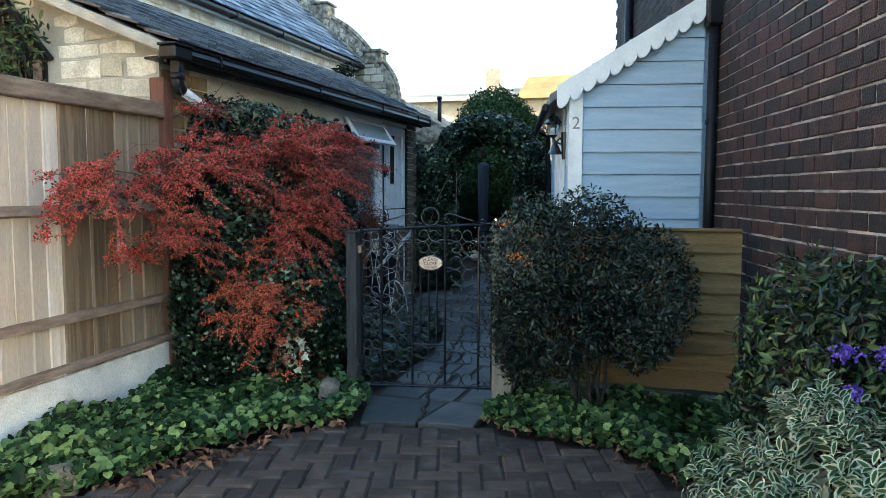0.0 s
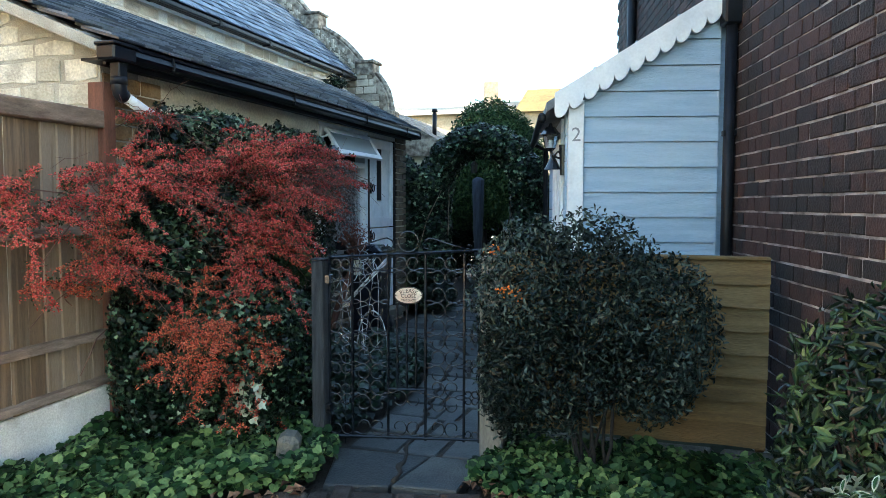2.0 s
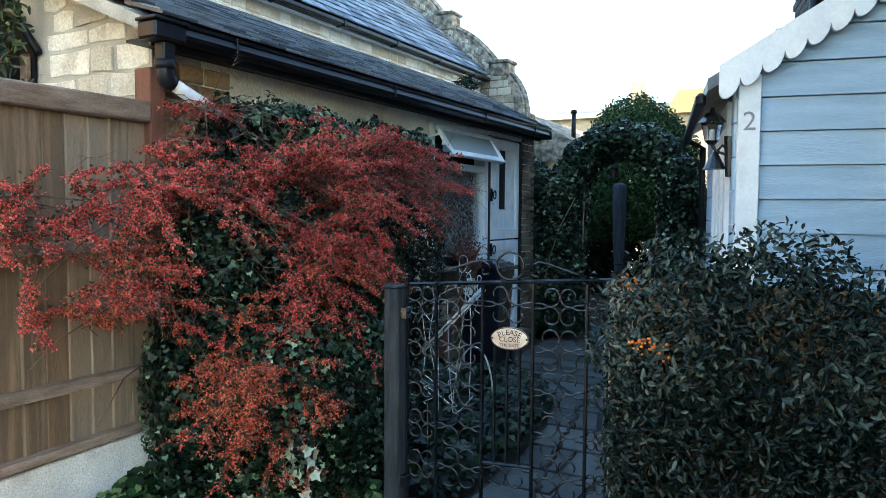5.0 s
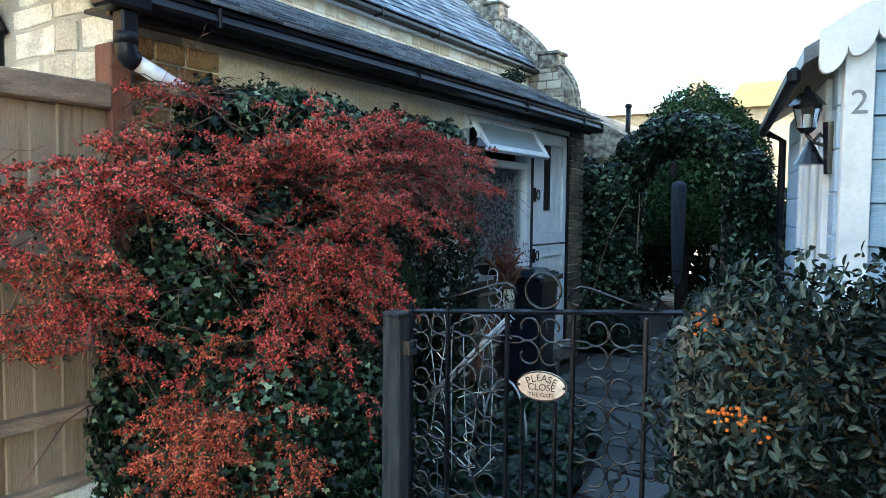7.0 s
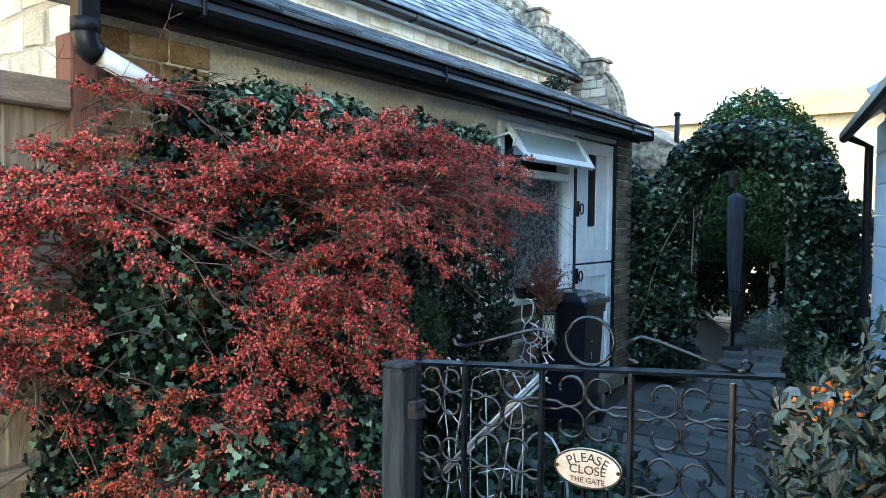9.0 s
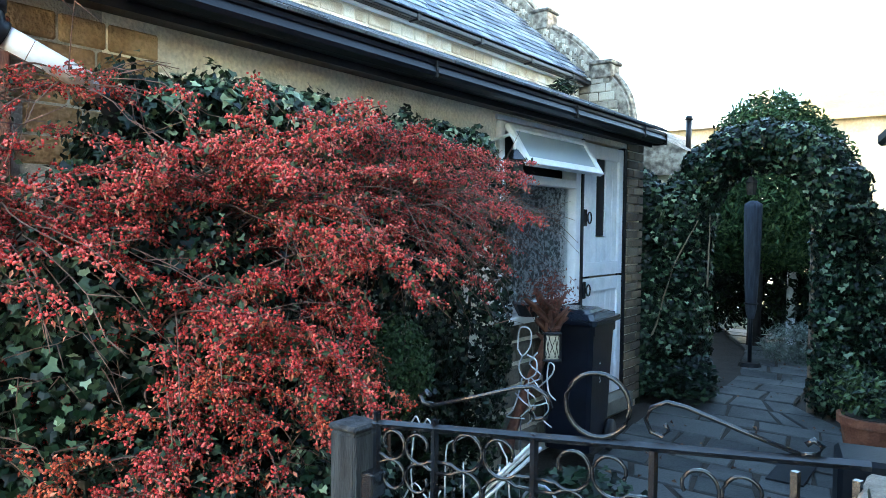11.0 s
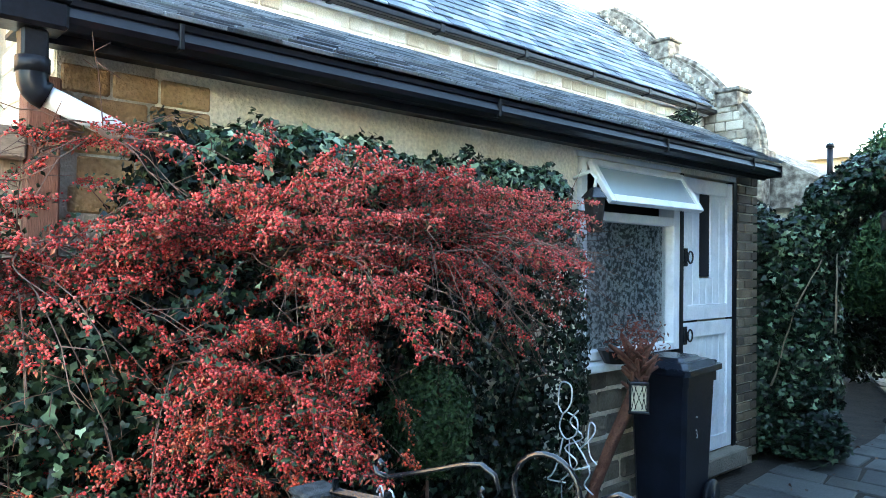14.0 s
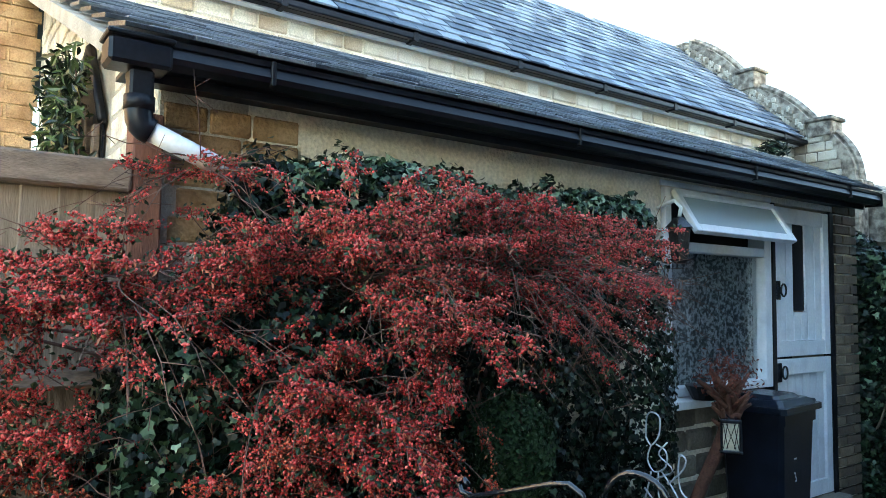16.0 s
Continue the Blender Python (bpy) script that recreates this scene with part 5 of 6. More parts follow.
for sx in (-1, 1):
    part("screw", Shape().tube([ms_ @ Vector((sx * 0.068, 0, 0.006)), ms_ @ Vector((sx * 0.068, 0, 0.010))], 0.004, 8), M_BROWN, plate)

# ---------------------------------------------------------------- plants
def leaves(name, blobs, count, leaf, length, width, mat, parent=None, spread=0.6, inner=0.72, hang_down=False, low=0.0, label=""):
    """A part made of many leaves over a heap of ellipsoids."""
    at, nrm = hull(blobs, count, inner=inner, low=low)
    turn = (drooping if hang_down else facing)(nrm, spread)
    l = RNG.uniform(0.7, 1.25, len(at)) * length
    size = np.stack([l * width, l, l], 1)
    return part(name, swarm(name, *leaf, at, turn, size, mat), mat, parent, label)


def stems(name, starts, ends, sag, r, mat, parent, sides=4):
    sh = Shape()
    for a, b in zip(starts, ends):
        a, b = Vector(a), Vector(b)
        pts = []
        for k in range(7):
            w = k / 6
            wob = Vector((random.uniform(-1, 1), random.uniform(-1, 1), random.uniform(-1, 1))) * 0.012 * (a - b).length
            pts.append(a.lerp(b, w) + Vector((0, 0, sag * math.sin(math.pi * w))) + wob)
        sh.tube(pts, [r * (1 - 0.6 * k / 6) for k in range(7)], sides)
    return tagged(part(name, sh, mat, parent), kind="stuff") if len(starts) > 3 else part(name, sh, mat, parent)


# ivy against the cottage wall
ivy = thing("wall_ivy", (-2.3, 5.2, 0), "dark green ivy covering the cottage wall", "ivy")
IV = [(-2.22 + 0.05 * math.sin(k * 1.9), 4.10 + k * 0.26, 1.0 + 0.03 * math.sin(k * 2.7), 0.25 - 0.014 * k, 0.26, 0.92) for k in range(8)]
IV += [(-2.20 + 0.03 * math.sin(k), 4.32 + k * 0.21, 1.77 + 0.025 * math.sin(k * 1.3), 0.21 - 0.012 * k, 0.23, 0.13) for k in range(8)]
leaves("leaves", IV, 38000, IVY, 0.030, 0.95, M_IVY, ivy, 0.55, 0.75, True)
# paler colour paints the sky highlights along the ivy's top
leaves("pale_leaves", IV[8:], 1300, IVY, 0.036, 0.95, M_IVY_PALE, ivy, 0.5, 0.9, True, label="ivy leaves coloured paler for skylight on them")
stems("stem_mass", [(-2.36, 4.2 + 0.2 * k, 0.0) for k in range(10)], [(-2.30, 4.15 + 0.21 * k + 0.1 * math.sin(k * 5), 1.8) for k in range(10)], 0.0, 0.014, M_TWIG_PALE, ivy)

front_ivy = thing("ivy_mound", (-1.7, 4.0, 0), "ivy mound with some cream-edged leaves below the berries", "ivy")
FI = [(-1.80, 4.25, 0.45, 0.45, 0.45, 0.55), (-1.62, 3.85, 0.45, 0.38, 0.34, 0.50), (-1.95, 3.75, 0.55, 0.28, 0.32, 0.62), (-1.45, 4.15, 0.40, 0.24, 0.30, 0.45), (-1.95, 4.0, 1.05, 0.34, 0.45, 0.45)]
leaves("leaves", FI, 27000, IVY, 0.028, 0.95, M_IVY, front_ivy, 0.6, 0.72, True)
# added inside the mound to stop light leaking through
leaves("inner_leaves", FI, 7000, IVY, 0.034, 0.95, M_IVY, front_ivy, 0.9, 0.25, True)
leaves("cream_leaves", FI, 1200, IVY, 0.024, 0.9, M_IVY_PALE, front_ivy, 0.5, 0.95, True, label="cream-edged ivy leaves")
leaves("white_leaves", [(-1.38, 3.66, 0.33, 0.09, 0.07, 0.12)], 60, IVY, 0.05, 0.8, M_VARIEG, front_ivy, 0.6, 0.6)

# cotoneaster with arching, berried sprays
coto = thing("cotoneaster", (-1.95, 4.2, 0), "cotoneaster bush with arching sprays covered in red berries", "shrub")
CO = [(-1.85, 4.30, 1.46, 0.50, 0.48, 0.30, 74), (-1.88, 4.90, 1.52, 0.40, 0.55, 0.28, 60), (-2.00, 5.40, 1.54, 0.24, 0.24, 0.24, 24), (-2.09, 3.86, 1.80, 0.08, 0.16, 0.07, 4), (-1.95, 3.62, 1.42, 0.32, 0.46, 0.26, 62),
      (-1.60, 4.02, 1.12, 0.34, 0.26, 0.22, 44), (-1.62, 3.68, 0.60, 0.30, 0.28, 0.30, 84), (-2.06, 3.05, 1.27, 0.14, 0.45, 0.26, 36), (-2.08, 3.35, 0.92, 0.12, 0.30, 0.12, 9), (-1.95, 3.45, 1.0, 0.2, 0.3, 0.25, 26), (-1.66, 4.38, 1.32, 0.28, 0.28, 0.18, 20), (-1.60, 3.82, 0.88, 0.26, 0.22, 0.18, 15)]
twig = Shape()
berries, orange, small = [], [], []
CR = random.Random(11)


def dab(heap, p, s):
    heap.append(p + Vector((CR.gauss(0, s), CR.gauss(0, s), CR.gauss(0.002, s))))


for bx, by, bz_, rx, ry, rz, n in CO:
    for _ in range(int(n * 0.95)):
        d = Vector((CR.gauss(0.55, 0.75), CR.gauss(-0.25, 0.9), CR.gauss(0.3, 0.6))).normalized()
        tip = Vector((bx + d.x * rx, by + d.y * ry, bz_ + d.z * rz))
        if tip.x < -2.28:
            continue
        root = Vector((bx - 0.10 + CR.uniform(-0.1, 0.1), by + CR.uniform(-0.2, 0.2), bz_ + CR.uniform(-0.12, 0.08)))
        out = tip - root
        length = out.length * CR.uniform(0.95, 1.4)
        way = (out.normalized() + Vector((0, 0, CR.uniform(0.15, 0.55)))).normalized()
        sag = CR.uniform(0.25, 0.75) * length * (0.6 if by > 4.25 else 1.0)
        across = way.cross(Vector((0, 0, 1))).normalized()
        pts = [root + way * length * k / 16 - Vector((0, 0, sag * (k / 16) ** 2)) + across * 0.03 * math.sin(k * 0.6 + bx * 9) for k in range(17)]
        twig.tube(pts, [0.0034 * (1 - 0.65 * k / 16) for k in range(17)], 3)
        heap = berries if pts[-1].z > 0.90 + CR.gauss(0, 0.14) else orange
        full = CR.uniform(0.35, 1.0)
        first = CR.choice((3, 5, 6, 8, 10, 13))
        for k in range(first, 17):
            if CR.random() < 0.12:
                continue
            for _ in range(8):
                dab(heap, pts[k] + (pts[min(k + 1, 16)] - pts[k]) * CR.random(), 0.007)
            for _ in range(2):
                dab(small, pts[k], 0.014)
            if CR.random() < full:
                for sgn in (1, -1):
                    side_way = (across * sgn * CR.uniform(0.5, 1.0) + way * 0.8 + Vector((0, 0, CR.uniform(-0.7, 0.15)))).normalized()
                    sl_ = CR.uniform(0.025, 0.085)
                    q = [pts[k] + side_way * sl_ * j / 4 - Vector((0, 0, 0.3 * sl_ * (j / 4) ** 2)) for j in range(5)]
                    twig.tube([q[0], q[2], q[4]], [0.002, 0.0017, 0.001], 3)
                    for j in range(1, 5):
                        for _ in range(4):
                            dab(heap, q[j], 0.0055)
                        if j % 2:
                            dab(small, q[j], 0.010)
# bare, berryless shoots that stick out of the heap
for _ in range(140):
    bx, by, bz_, rx, ry, rz, n = CO[CR.choice((0, 1, 1, 1, 2, 2, 3, 4, 9))]
    d = Vector((CR.gauss(0.7, 0.5), CR.gauss(0.0, 0.8), CR.gauss(-0.1, 0.4))).normalized()
    root = Vector((bx + d.x * rx * 0.5, by + d.y * ry * 0.5, bz_ + d.z * rz * 0.5))
    l = CR.uniform(0.25, 0.5)
    pts = [root + d * l * k / 6 - Vector((0, 0, CR.uniform(0.2, 0.4) * l * (k / 6) ** 2)) for k in range(7)]
    twig.tube(pts, [0.0021 * (1 - 0.6 * k / 6) for k in range(7)], 3)
    for k in (3, 4, 5):
        e = pts[k] + Vector((CR.gauss(0, 0.05), CR.gauss(0, 0.05), CR.gauss(0, 0.04)))
        twig.tube([pts[k], e], [0.0016, 0.001], 3)
tagged(part("twig_mass", twig, M_TWIG, coto), kind="stuff")


def beads(name, pts, r, mat, parent, label=""):
    at = np.array([tuple(p) for p in pts])
    n = len(at)
    turn = facing(RNG.normal(0, 1, (n, 3)), 0.5)
    return part(name, swarm(name, *BERRY, at, turn, RNG.uniform(0.75, 1.2, n) * r, mat, True), mat, parent, label)


tagged(beads("fruit_mass", berries, 0.0042, M_RED, coto, "bright red berries"), kind="stuff")
tagged(beads("fruit_mass", orange, 0.0043, M_ORANGE, coto, "orange-red berries"), kind="stuff")
at = np.array([tuple(p) for p in small])
part("leaves", swarm("leaves", *LEAF, at, facing(RNG.normal(0, 1, (len(at), 3)), 0.5), np.stack([np.full(len(at), 0.012), np.full(len(at), 0.020), np.full(len(at), 0.02)], 1), M_COTO), M_COTO, coto)
at = np.array([tuple(p) for p in (berries + orange)[::5]])
n = len(at)
at = at + RNG.normal(0, 0.006, (n, 3))
l = RNG.uniform(0.010, 0.022, n)
tagged(part("red_leaves", swarm("red_leaves", *LEAF, at, drooping(RNG.normal(0, 1, (n, 3)) + [0.6, -0.4, 0.2], 0.6), np.stack([l * 0.42, l, l], 1), M_REDLEAF), M_REDLEAF, coto, "small reddened leaves"), kind="stuff")
stems("main_branch", [(-2.15, 4.0 + 0.12 * k, 0.0) for k in range(8)], [(-1.95 - 0.02 * k, 3.6 + 0.28 * k, 1.35) for k in range(8)], 0.1, 0.016, M_TWIG, coto, 5)
stems("bare_stem", [(-2.2, 3.75, 1.15), (-2.2, 3.7, 1.3), (-2.2, 3.8, 0.9), (-2.2, 3.75, 0.6)], [(-2.05, 2.75, 1.35), (-1.95, 2.95, 1.05), (-2.1, 3.0, 0.75), (-2.0, 3.2, 0.5)], 0.12, 0.006, M_TWIG, coto)

IT = random.Random(31)
loose = Shape()
for _ in range(55):
    p = Vector((-1.50 - IT.uniform(0, 0.35), IT.uniform(3.55, 4.35), IT.uniform(0.65, 1.25)))
    d = Vector((IT.uniform(0.1, 0.9), IT.gauss(0, 0.8), IT.gauss(-0.3, 0.6))).normalized()
    l = IT.uniform(0.12, 0.32)
    pts = [p + d * l * k / 5 - Vector((0, 0, 0.35 * l * (k / 5) ** 2)) for k in range(6)]
    loose.tube(pts, [0.002 * (1 - 0.5 * k / 5) for k in range(6)], 3)
    for k in (2, 3, 4):
        loose.tube([pts[k], pts[k] + Vector((IT.gauss(0, 0.03), IT.gauss(0, 0.03), IT.gauss(-0.01, 0.03)))], [0.0013, 0.0008], 3)
tagged(part("twig_mass", loose, M_TWIG, coto, "bare brown twigs"), kind="stuff")

# clipped ball of box on a short stem
ball = thing("box_ball", (-1.76, 4.80, 0), "small clipped box ball in front of the ivy", "topiary")
leaves("crown", [(-1.76, 4.78, 0.93, 0.15, 0.15, 0.19)], 3600, LEAF, 0.020, 0.6, M_BUSH_GREEN, ball, 0.5, 0.8)
stems("trunk", [(-1.76, 4.80, -0.05)], [(-1.76, 4.78, 0.80)], 0, 0.015, M_TWIG, ball, 6)

# evergreen hedge in front of the boarded panel
hedge = thing("hedge_shrub", (0.3, 3.95, 0), "dark evergreen shrub clipped into a loose dome", "shrub")
HB = [(0.03, 3.96, 0.87, 0.30, 0.27, 0.40), (0.32, 3.95, 0.88, 0.36, 0.28, 0.42), (0.66, 3.98, 0.74, 0.26, 0.25, 0.36), (0.12, 3.92, 0.50, 0.34, 0.23, 0.30), (-0.08, 4.00, 0.50, 0.17, 0.18, 0.36), (0.60, 3.97, 0.52, 0.22, 0.20, 0.24)]
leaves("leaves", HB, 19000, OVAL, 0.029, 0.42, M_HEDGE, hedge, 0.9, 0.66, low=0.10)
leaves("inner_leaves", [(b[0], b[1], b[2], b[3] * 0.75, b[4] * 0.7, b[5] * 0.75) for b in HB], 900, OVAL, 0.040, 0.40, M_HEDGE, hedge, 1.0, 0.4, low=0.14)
stems("stem_mass", [(0.35 + random.uniform(-0.08, 0.08), 3.98 + random.uniform(-0.04, 0.04), -0.04) for _ in range(9)],
      [(random.uniform(-0.1, 0.75), 3.95 + random.uniform(-0.15, 0.15), random.uniform(0.5, 1.1)) for _ in range(9)], 0.03, 0.010, M_DARK_STEM, hedge, 5)
for c, n in (((-0.145, 3.90, 1.10), 24), ((-0.040, 3.72, 0.935), 20), ((0.0, 3.72, 0.92), 8)):
    pts = [Vector(c) + Vector((random.gauss(0, 0.020), random.gauss(0, 0.014), random.gauss(0, 0.014))) for _ in range(n)]
    beads("fruit_cluster", pts, 0.0066, M_PYRA, hedge, "cluster of bright orange berries")["kind"] = "stuff"

# ground cover
def carpet(name, label, outline, count, height, size, extra=0.0, mat=M_CARPET, leaf=HEART):
    xs, ys = [p[0] for p in outline], [p[1] for p in outline]
    pts = []
    while len(pts) < count:
        x, y = random.uniform(min(xs), max(xs)), random.uniform(min(ys), max(ys))
        if in_outline(x, y, outline):
            pts.append((x, y, random.uniform(0.15, 1) * height * (0.75 + 0.35 * math.sin(x * 9) * math.sin(y * 8 + 1)) + extra))
    at = np.array(pts)
    n = len(at)
    turn = facing(np.tile([0.12, -0.35, 1.0], (n, 1)), 0.38)
    l = RNG.uniform(0.55, 1.25, n) * size
    wide = l * (0.55 if leaf is LEAF else 1.0)
    ob = part(name, swarm(name, *leaf, at, turn, np.stack([wide, l, l * (3.0 if leaf is LEAF else 1.0)], 1), mat), mat)
    return tagged(ob, label, "ground cover", "", "stuff")


carpet("ground_cover", "green heart-leaved ground cover in the bed by the fence", [(-2.29, 1.6), (-1.72, 1.9), (-1.52, 2.5), (-1.24, 3.14), (-0.90, 3.42), (-0.98, 3.9), (-1.25, 4.0), (-2.29, 4.0)], 10500, 0.15, 0.043)
carpet("ground_cover", "green heart-leaved ground cover below the evergreen shrub", [(-0.20, 3.62), (0.54, 3.48), (0.90, 3.05), (1.15, 3.1), (1.15, 4.3), (-0.22, 4.3)], 6000, 0.12, 0.041)
carpet("ground_cover", "low ivy along the path inside the gate", [(-2.0, 4.2), (-1.02, 4.1), (-1.0, 5.2), (-1.2, 6.1), (-2.1, 6.2)], 3200, 0.30, 0.055, mat=M_IVY, leaf=IVY)
carpet("ground_cover", "low green plants at the foot of the ivy arch", [(-2.6, 8.75), (-1.85, 8.55), (-1.85, 9.1), (-2.6, 9.3)], 1500, 0.40, 0.05, mat=M_IVY, leaf=IVY)
carpet("fallen_leaves", "dry brown fallen leaves along the paving edge", [(-1.56, 2.3), (-1.36, 2.3), (-1.08, 3.06), (-0.88, 3.36), (-1.12, 3.28), (-1.5, 2.7)], 170, 0.05, 0.05, 0.0, M_DEAD, LEAF)
carpet("fallen_leaves", "dry brown fallen leaves below the shrubs", [(-0.2, 3.56), (0.5, 3.42), (0.88, 2.85), (1.15, 2.9), (1.15, 3.3), (0.6, 3.6), (-0.2, 3.68)], 200, 0.045, 0.042, 0.0, M_DEAD, LEAF)
carpet("fallen_leaves", "a few dry leaves on the garden path", [(-1.9, 6.6), (-0.4, 6.6), (-1.5, 11.5), (-2.3, 11.5)], 60, 0.004, 0.04, 0.008, M_DEAD, LEAF)

# right-hand shrubs below the brick wall
shrub = thing("laurel_shrub", (1.22, 3.0, 0), "glossy green evergreen shrub below the brick wall", "shrub")
LB = [(1.27, 2.97, 0.66, 0.25, 0.30, 0.40), (1.40, 2.72, 0.62, 0.22, 0.30, 0.42), (1.20, 3.04, 0.42, 0.19, 0.25, 0.32), (1.46, 3.0, 0.72, 0.16, 0.25, 0.30)]
leaves("leaves", LB, 6200, OVAL, 0.046, 0.36, M_SHRUB, shrub, 0.8, 0.62)
stems("stem_mass", [(1.3, 2.95, -0.04)] * 9, [(random.uniform(1.12, 1.46), random.uniform(2.7, 3.2), random.uniform(0.6, 0.95)) for _ in range(9)], 0.03, 0.010, M_TWIG, shrub)
hebe = thing("variegated_hebe", (1.08, 2.4, 0), "cream-edged hebe with purple flower heads", "shrub")
VB = [(1.24, 2.45, 0.38, 0.22, 0.30, 0.28), (1.08, 2.36, 0.24, 0.24, 0.32, 0.24), (1.32, 2.15, 0.36, 0.20, 0.30, 0.28)]
tips, tn = hull(VB, 180, inner=0.8)
ro, rn, si = [], [], []
for p, nn in zip(tips, tn):
    a = Vector(nn)
    a = (a + Vector((0, 0, 0.4))).normalized()
    u = a.orthogonal().normalized()
    v = a.cross(u)
    for k in range(14):
        w = (k // 2) * 1.571 + math.pi * (k % 2) + 0.2 * math.sin(k * 3.1)
        out = (u * math.cos(w) + v * math.sin(w))
        lift = 0.05 + 0.5 * k / 14
        yv = (out + a * lift).normalized()
        zv = (a - yv * a.dot(yv)).normalized()
        xv = yv.cross(zv)
        ro.append(tuple(Vector(p) + a * 0.0105 * (k - 9)))
        rn.append([[xv.x, yv.x, zv.x], [xv.y, yv.y, zv.y], [xv.z, yv.z, zv.z]])
        si.append(0.080 * (1.1 - 0.55 * k / 14))
ro, rn, si = np.array(ro), np.array(rn), np.array(si)
part("margin_mass", swarm("margin_mass", *OVAL, ro, rn, np.stack([si * 0.38, si, si], 1), M_VARIEG), M_VARIEG, hebe, "cream leaf edges")["kind"] = "stuff"
part("green_mass", swarm("green_mass", *OVAL, ro + rn[:, :, 2] * 0.0012 + rn[:, :, 1] * 0.005, rn, np.stack([si * 0.22, si * 0.80, si], 1), M_VARIEG_IN), M_VARIEG_IN, hebe, "green leaf middles")["kind"] = "stuff"
for c in ((1.30, 2.50, 0.765), (1.33, 2.49, 0.635), (1.42, 2.48, 0.77), (1.305, 2.49, 0.56)):
    at = np.array(c) + RNG.normal(0, 1, (160, 3)) * [0.015, 0.015, 0.012]
    part("flower_head", swarm("flower_head", *LEAF, at, facing(RNG.normal(0, 1, (160, 3)), 0.5), np.full(160, 0.014), M_PURPLE), M_PURPLE, hebe, "purple flower head")

# ivy arch over the path
arch = thing("ivy_arch", (-1.65, 9.3, 0), "garden arch thickly covered with dark ivy", "arch")
AB = []
for z in (0.15, 0.45, 0.75, 1.05, 1.35, 1.6):
    AB += [(-2.22, 9.15, z, 0.25, 0.34, 0.26), (-2.50, 9.0, z, 0.26, 0.32, 0.26), (-1.03, 9.35, z, 0.21, 0.30, 0.26)]
for k in range(9):
    w = math.pi * k / 8
    AB.append((-1.60 - 0.60 * math.cos(w), 9.28, 1.54 + 0.60 * math.sin(w), 0.23, 0.34, 0.22))
AB += [(-2.62, 9.0, 1.72, 0.24, 0.3, 0.26)] + [(-0.78, 9.5, z, 0.20, 0.26, 0.26) for z in (0.2, 0.6, 1.0, 1.35)]
leaves("ivy_leaves", AB, 40000, IVY, 0.043, 0.95, M_IVY, arch, 0.5, 0.75, True)
# scattered pale leaves brighten the arch as skylight would
leaves("pale_leaves", AB, 1700, IVY, 0.043, 0.95, M_IVY_PALE, arch, 0.5, 0.97, True, label="ivy leaves coloured paler for skylight on them")
for x in (-2.12, -1.20):
    part("post", Shape().box((x - 0.03, 9.27, -0.05), (x + 0.03, 9.33, 1.7), c=0.004), M_RAIL, arch)
part("hoop", Shape().tube([(-1.66 - 0.46 * math.cos(w), 9.3, 1.7 + 0.34 * math.sin(w)) for w in np.linspace(0, math.pi, 12)], 0.02, 6), M_RAIL, arch)
stems("vine_stem", [(-1.96, 9.0, 0.95), (-2.2, 8.84, 1.1), (-2.35, 8.80, 0.5)], [(-1.93, 8.98, 1.55), (-2.0, 8.86, 1.5), (-2.15, 8.84, 1.2)], 0.0, 0.010, M_TWIG_PALE, arch)
bell = thing("hanging_lamp", (-1.66, 9.2, 1.75), "small brown lamp hanging inside the ivy arch", "lamp")
part("lamp_body", frustum(frustum(Shape(), -1.66, 9.15, 1.72, 0.035, 1.82, 0.045), -1.66, 9.15, 1.822, 0.055, 1.87, 0.012), M_DARK_STEM, bell)
part("chain", Shape().tube([(-1.66, 9.15, 1.86), (-1.66, 9.15, 2.02)], 0.004, 5), M_IRON, bell)

conifer = thing("conifer_bush", (-2.35, 12.3, 0), "broad green conifer rising behind the ivy arch", "tree")
CB = [(-2.20, 12.2, 2.05, 0.76, 0.7, 1.02), (-2.70, 12.3, 1.75, 0.55, 0.6, 0.85), (-1.80, 12.3, 1.85, 0.55, 0.6, 0.9), (-2.4, 12.4, 1.6, 0.8, 0.6, 0.7)]
leaves("crown", CB, 34000, LEAF, 0.085, 0.34, M_CONIFER, conifer, 0.9, 0.7, low=0.3)
stems("trunk", [(-2.35, 12.3, -0.05)], [(-2.35, 12.3, 2.2)], 0, 0.09, M_DARK_STEM, conifer, 8)
# backs the arch opening; its shade is in the leaf colour
hedge_back = thing("back_hedge", (-3.4, 13.6, 0), "tall hedge closing the garden beyond the arch, coloured dark as in shade", "hedge")
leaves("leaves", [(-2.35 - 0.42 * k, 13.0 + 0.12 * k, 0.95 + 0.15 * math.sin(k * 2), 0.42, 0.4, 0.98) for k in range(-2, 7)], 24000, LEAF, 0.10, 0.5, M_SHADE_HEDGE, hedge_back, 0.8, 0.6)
mound = thing("grey_mound_plant", (-1.85, 11.3, 0), "soft grey-green mounded plant beside the path", "shrub")
leaves("leaves", [(-1.75, 11.3, 0.16, 0.32, 0.28, 0.26), (-1.5, 11.5, 0.2, 0.3, 0.3, 0.3)], 2600, NEEDLE, 0.09, 0.4, leafy("grey_green_leaves", [(0.08, 0.10, 0.085), (0.20, 0.23, 0.20)], 0.7), mound, 0.8, 0.6)
# climber over the far outbuilding and the slatted opening
climber = thing("climber", (-4.2, 3.6, 0), "leggy green climber growing up the stone end wall", "climber")
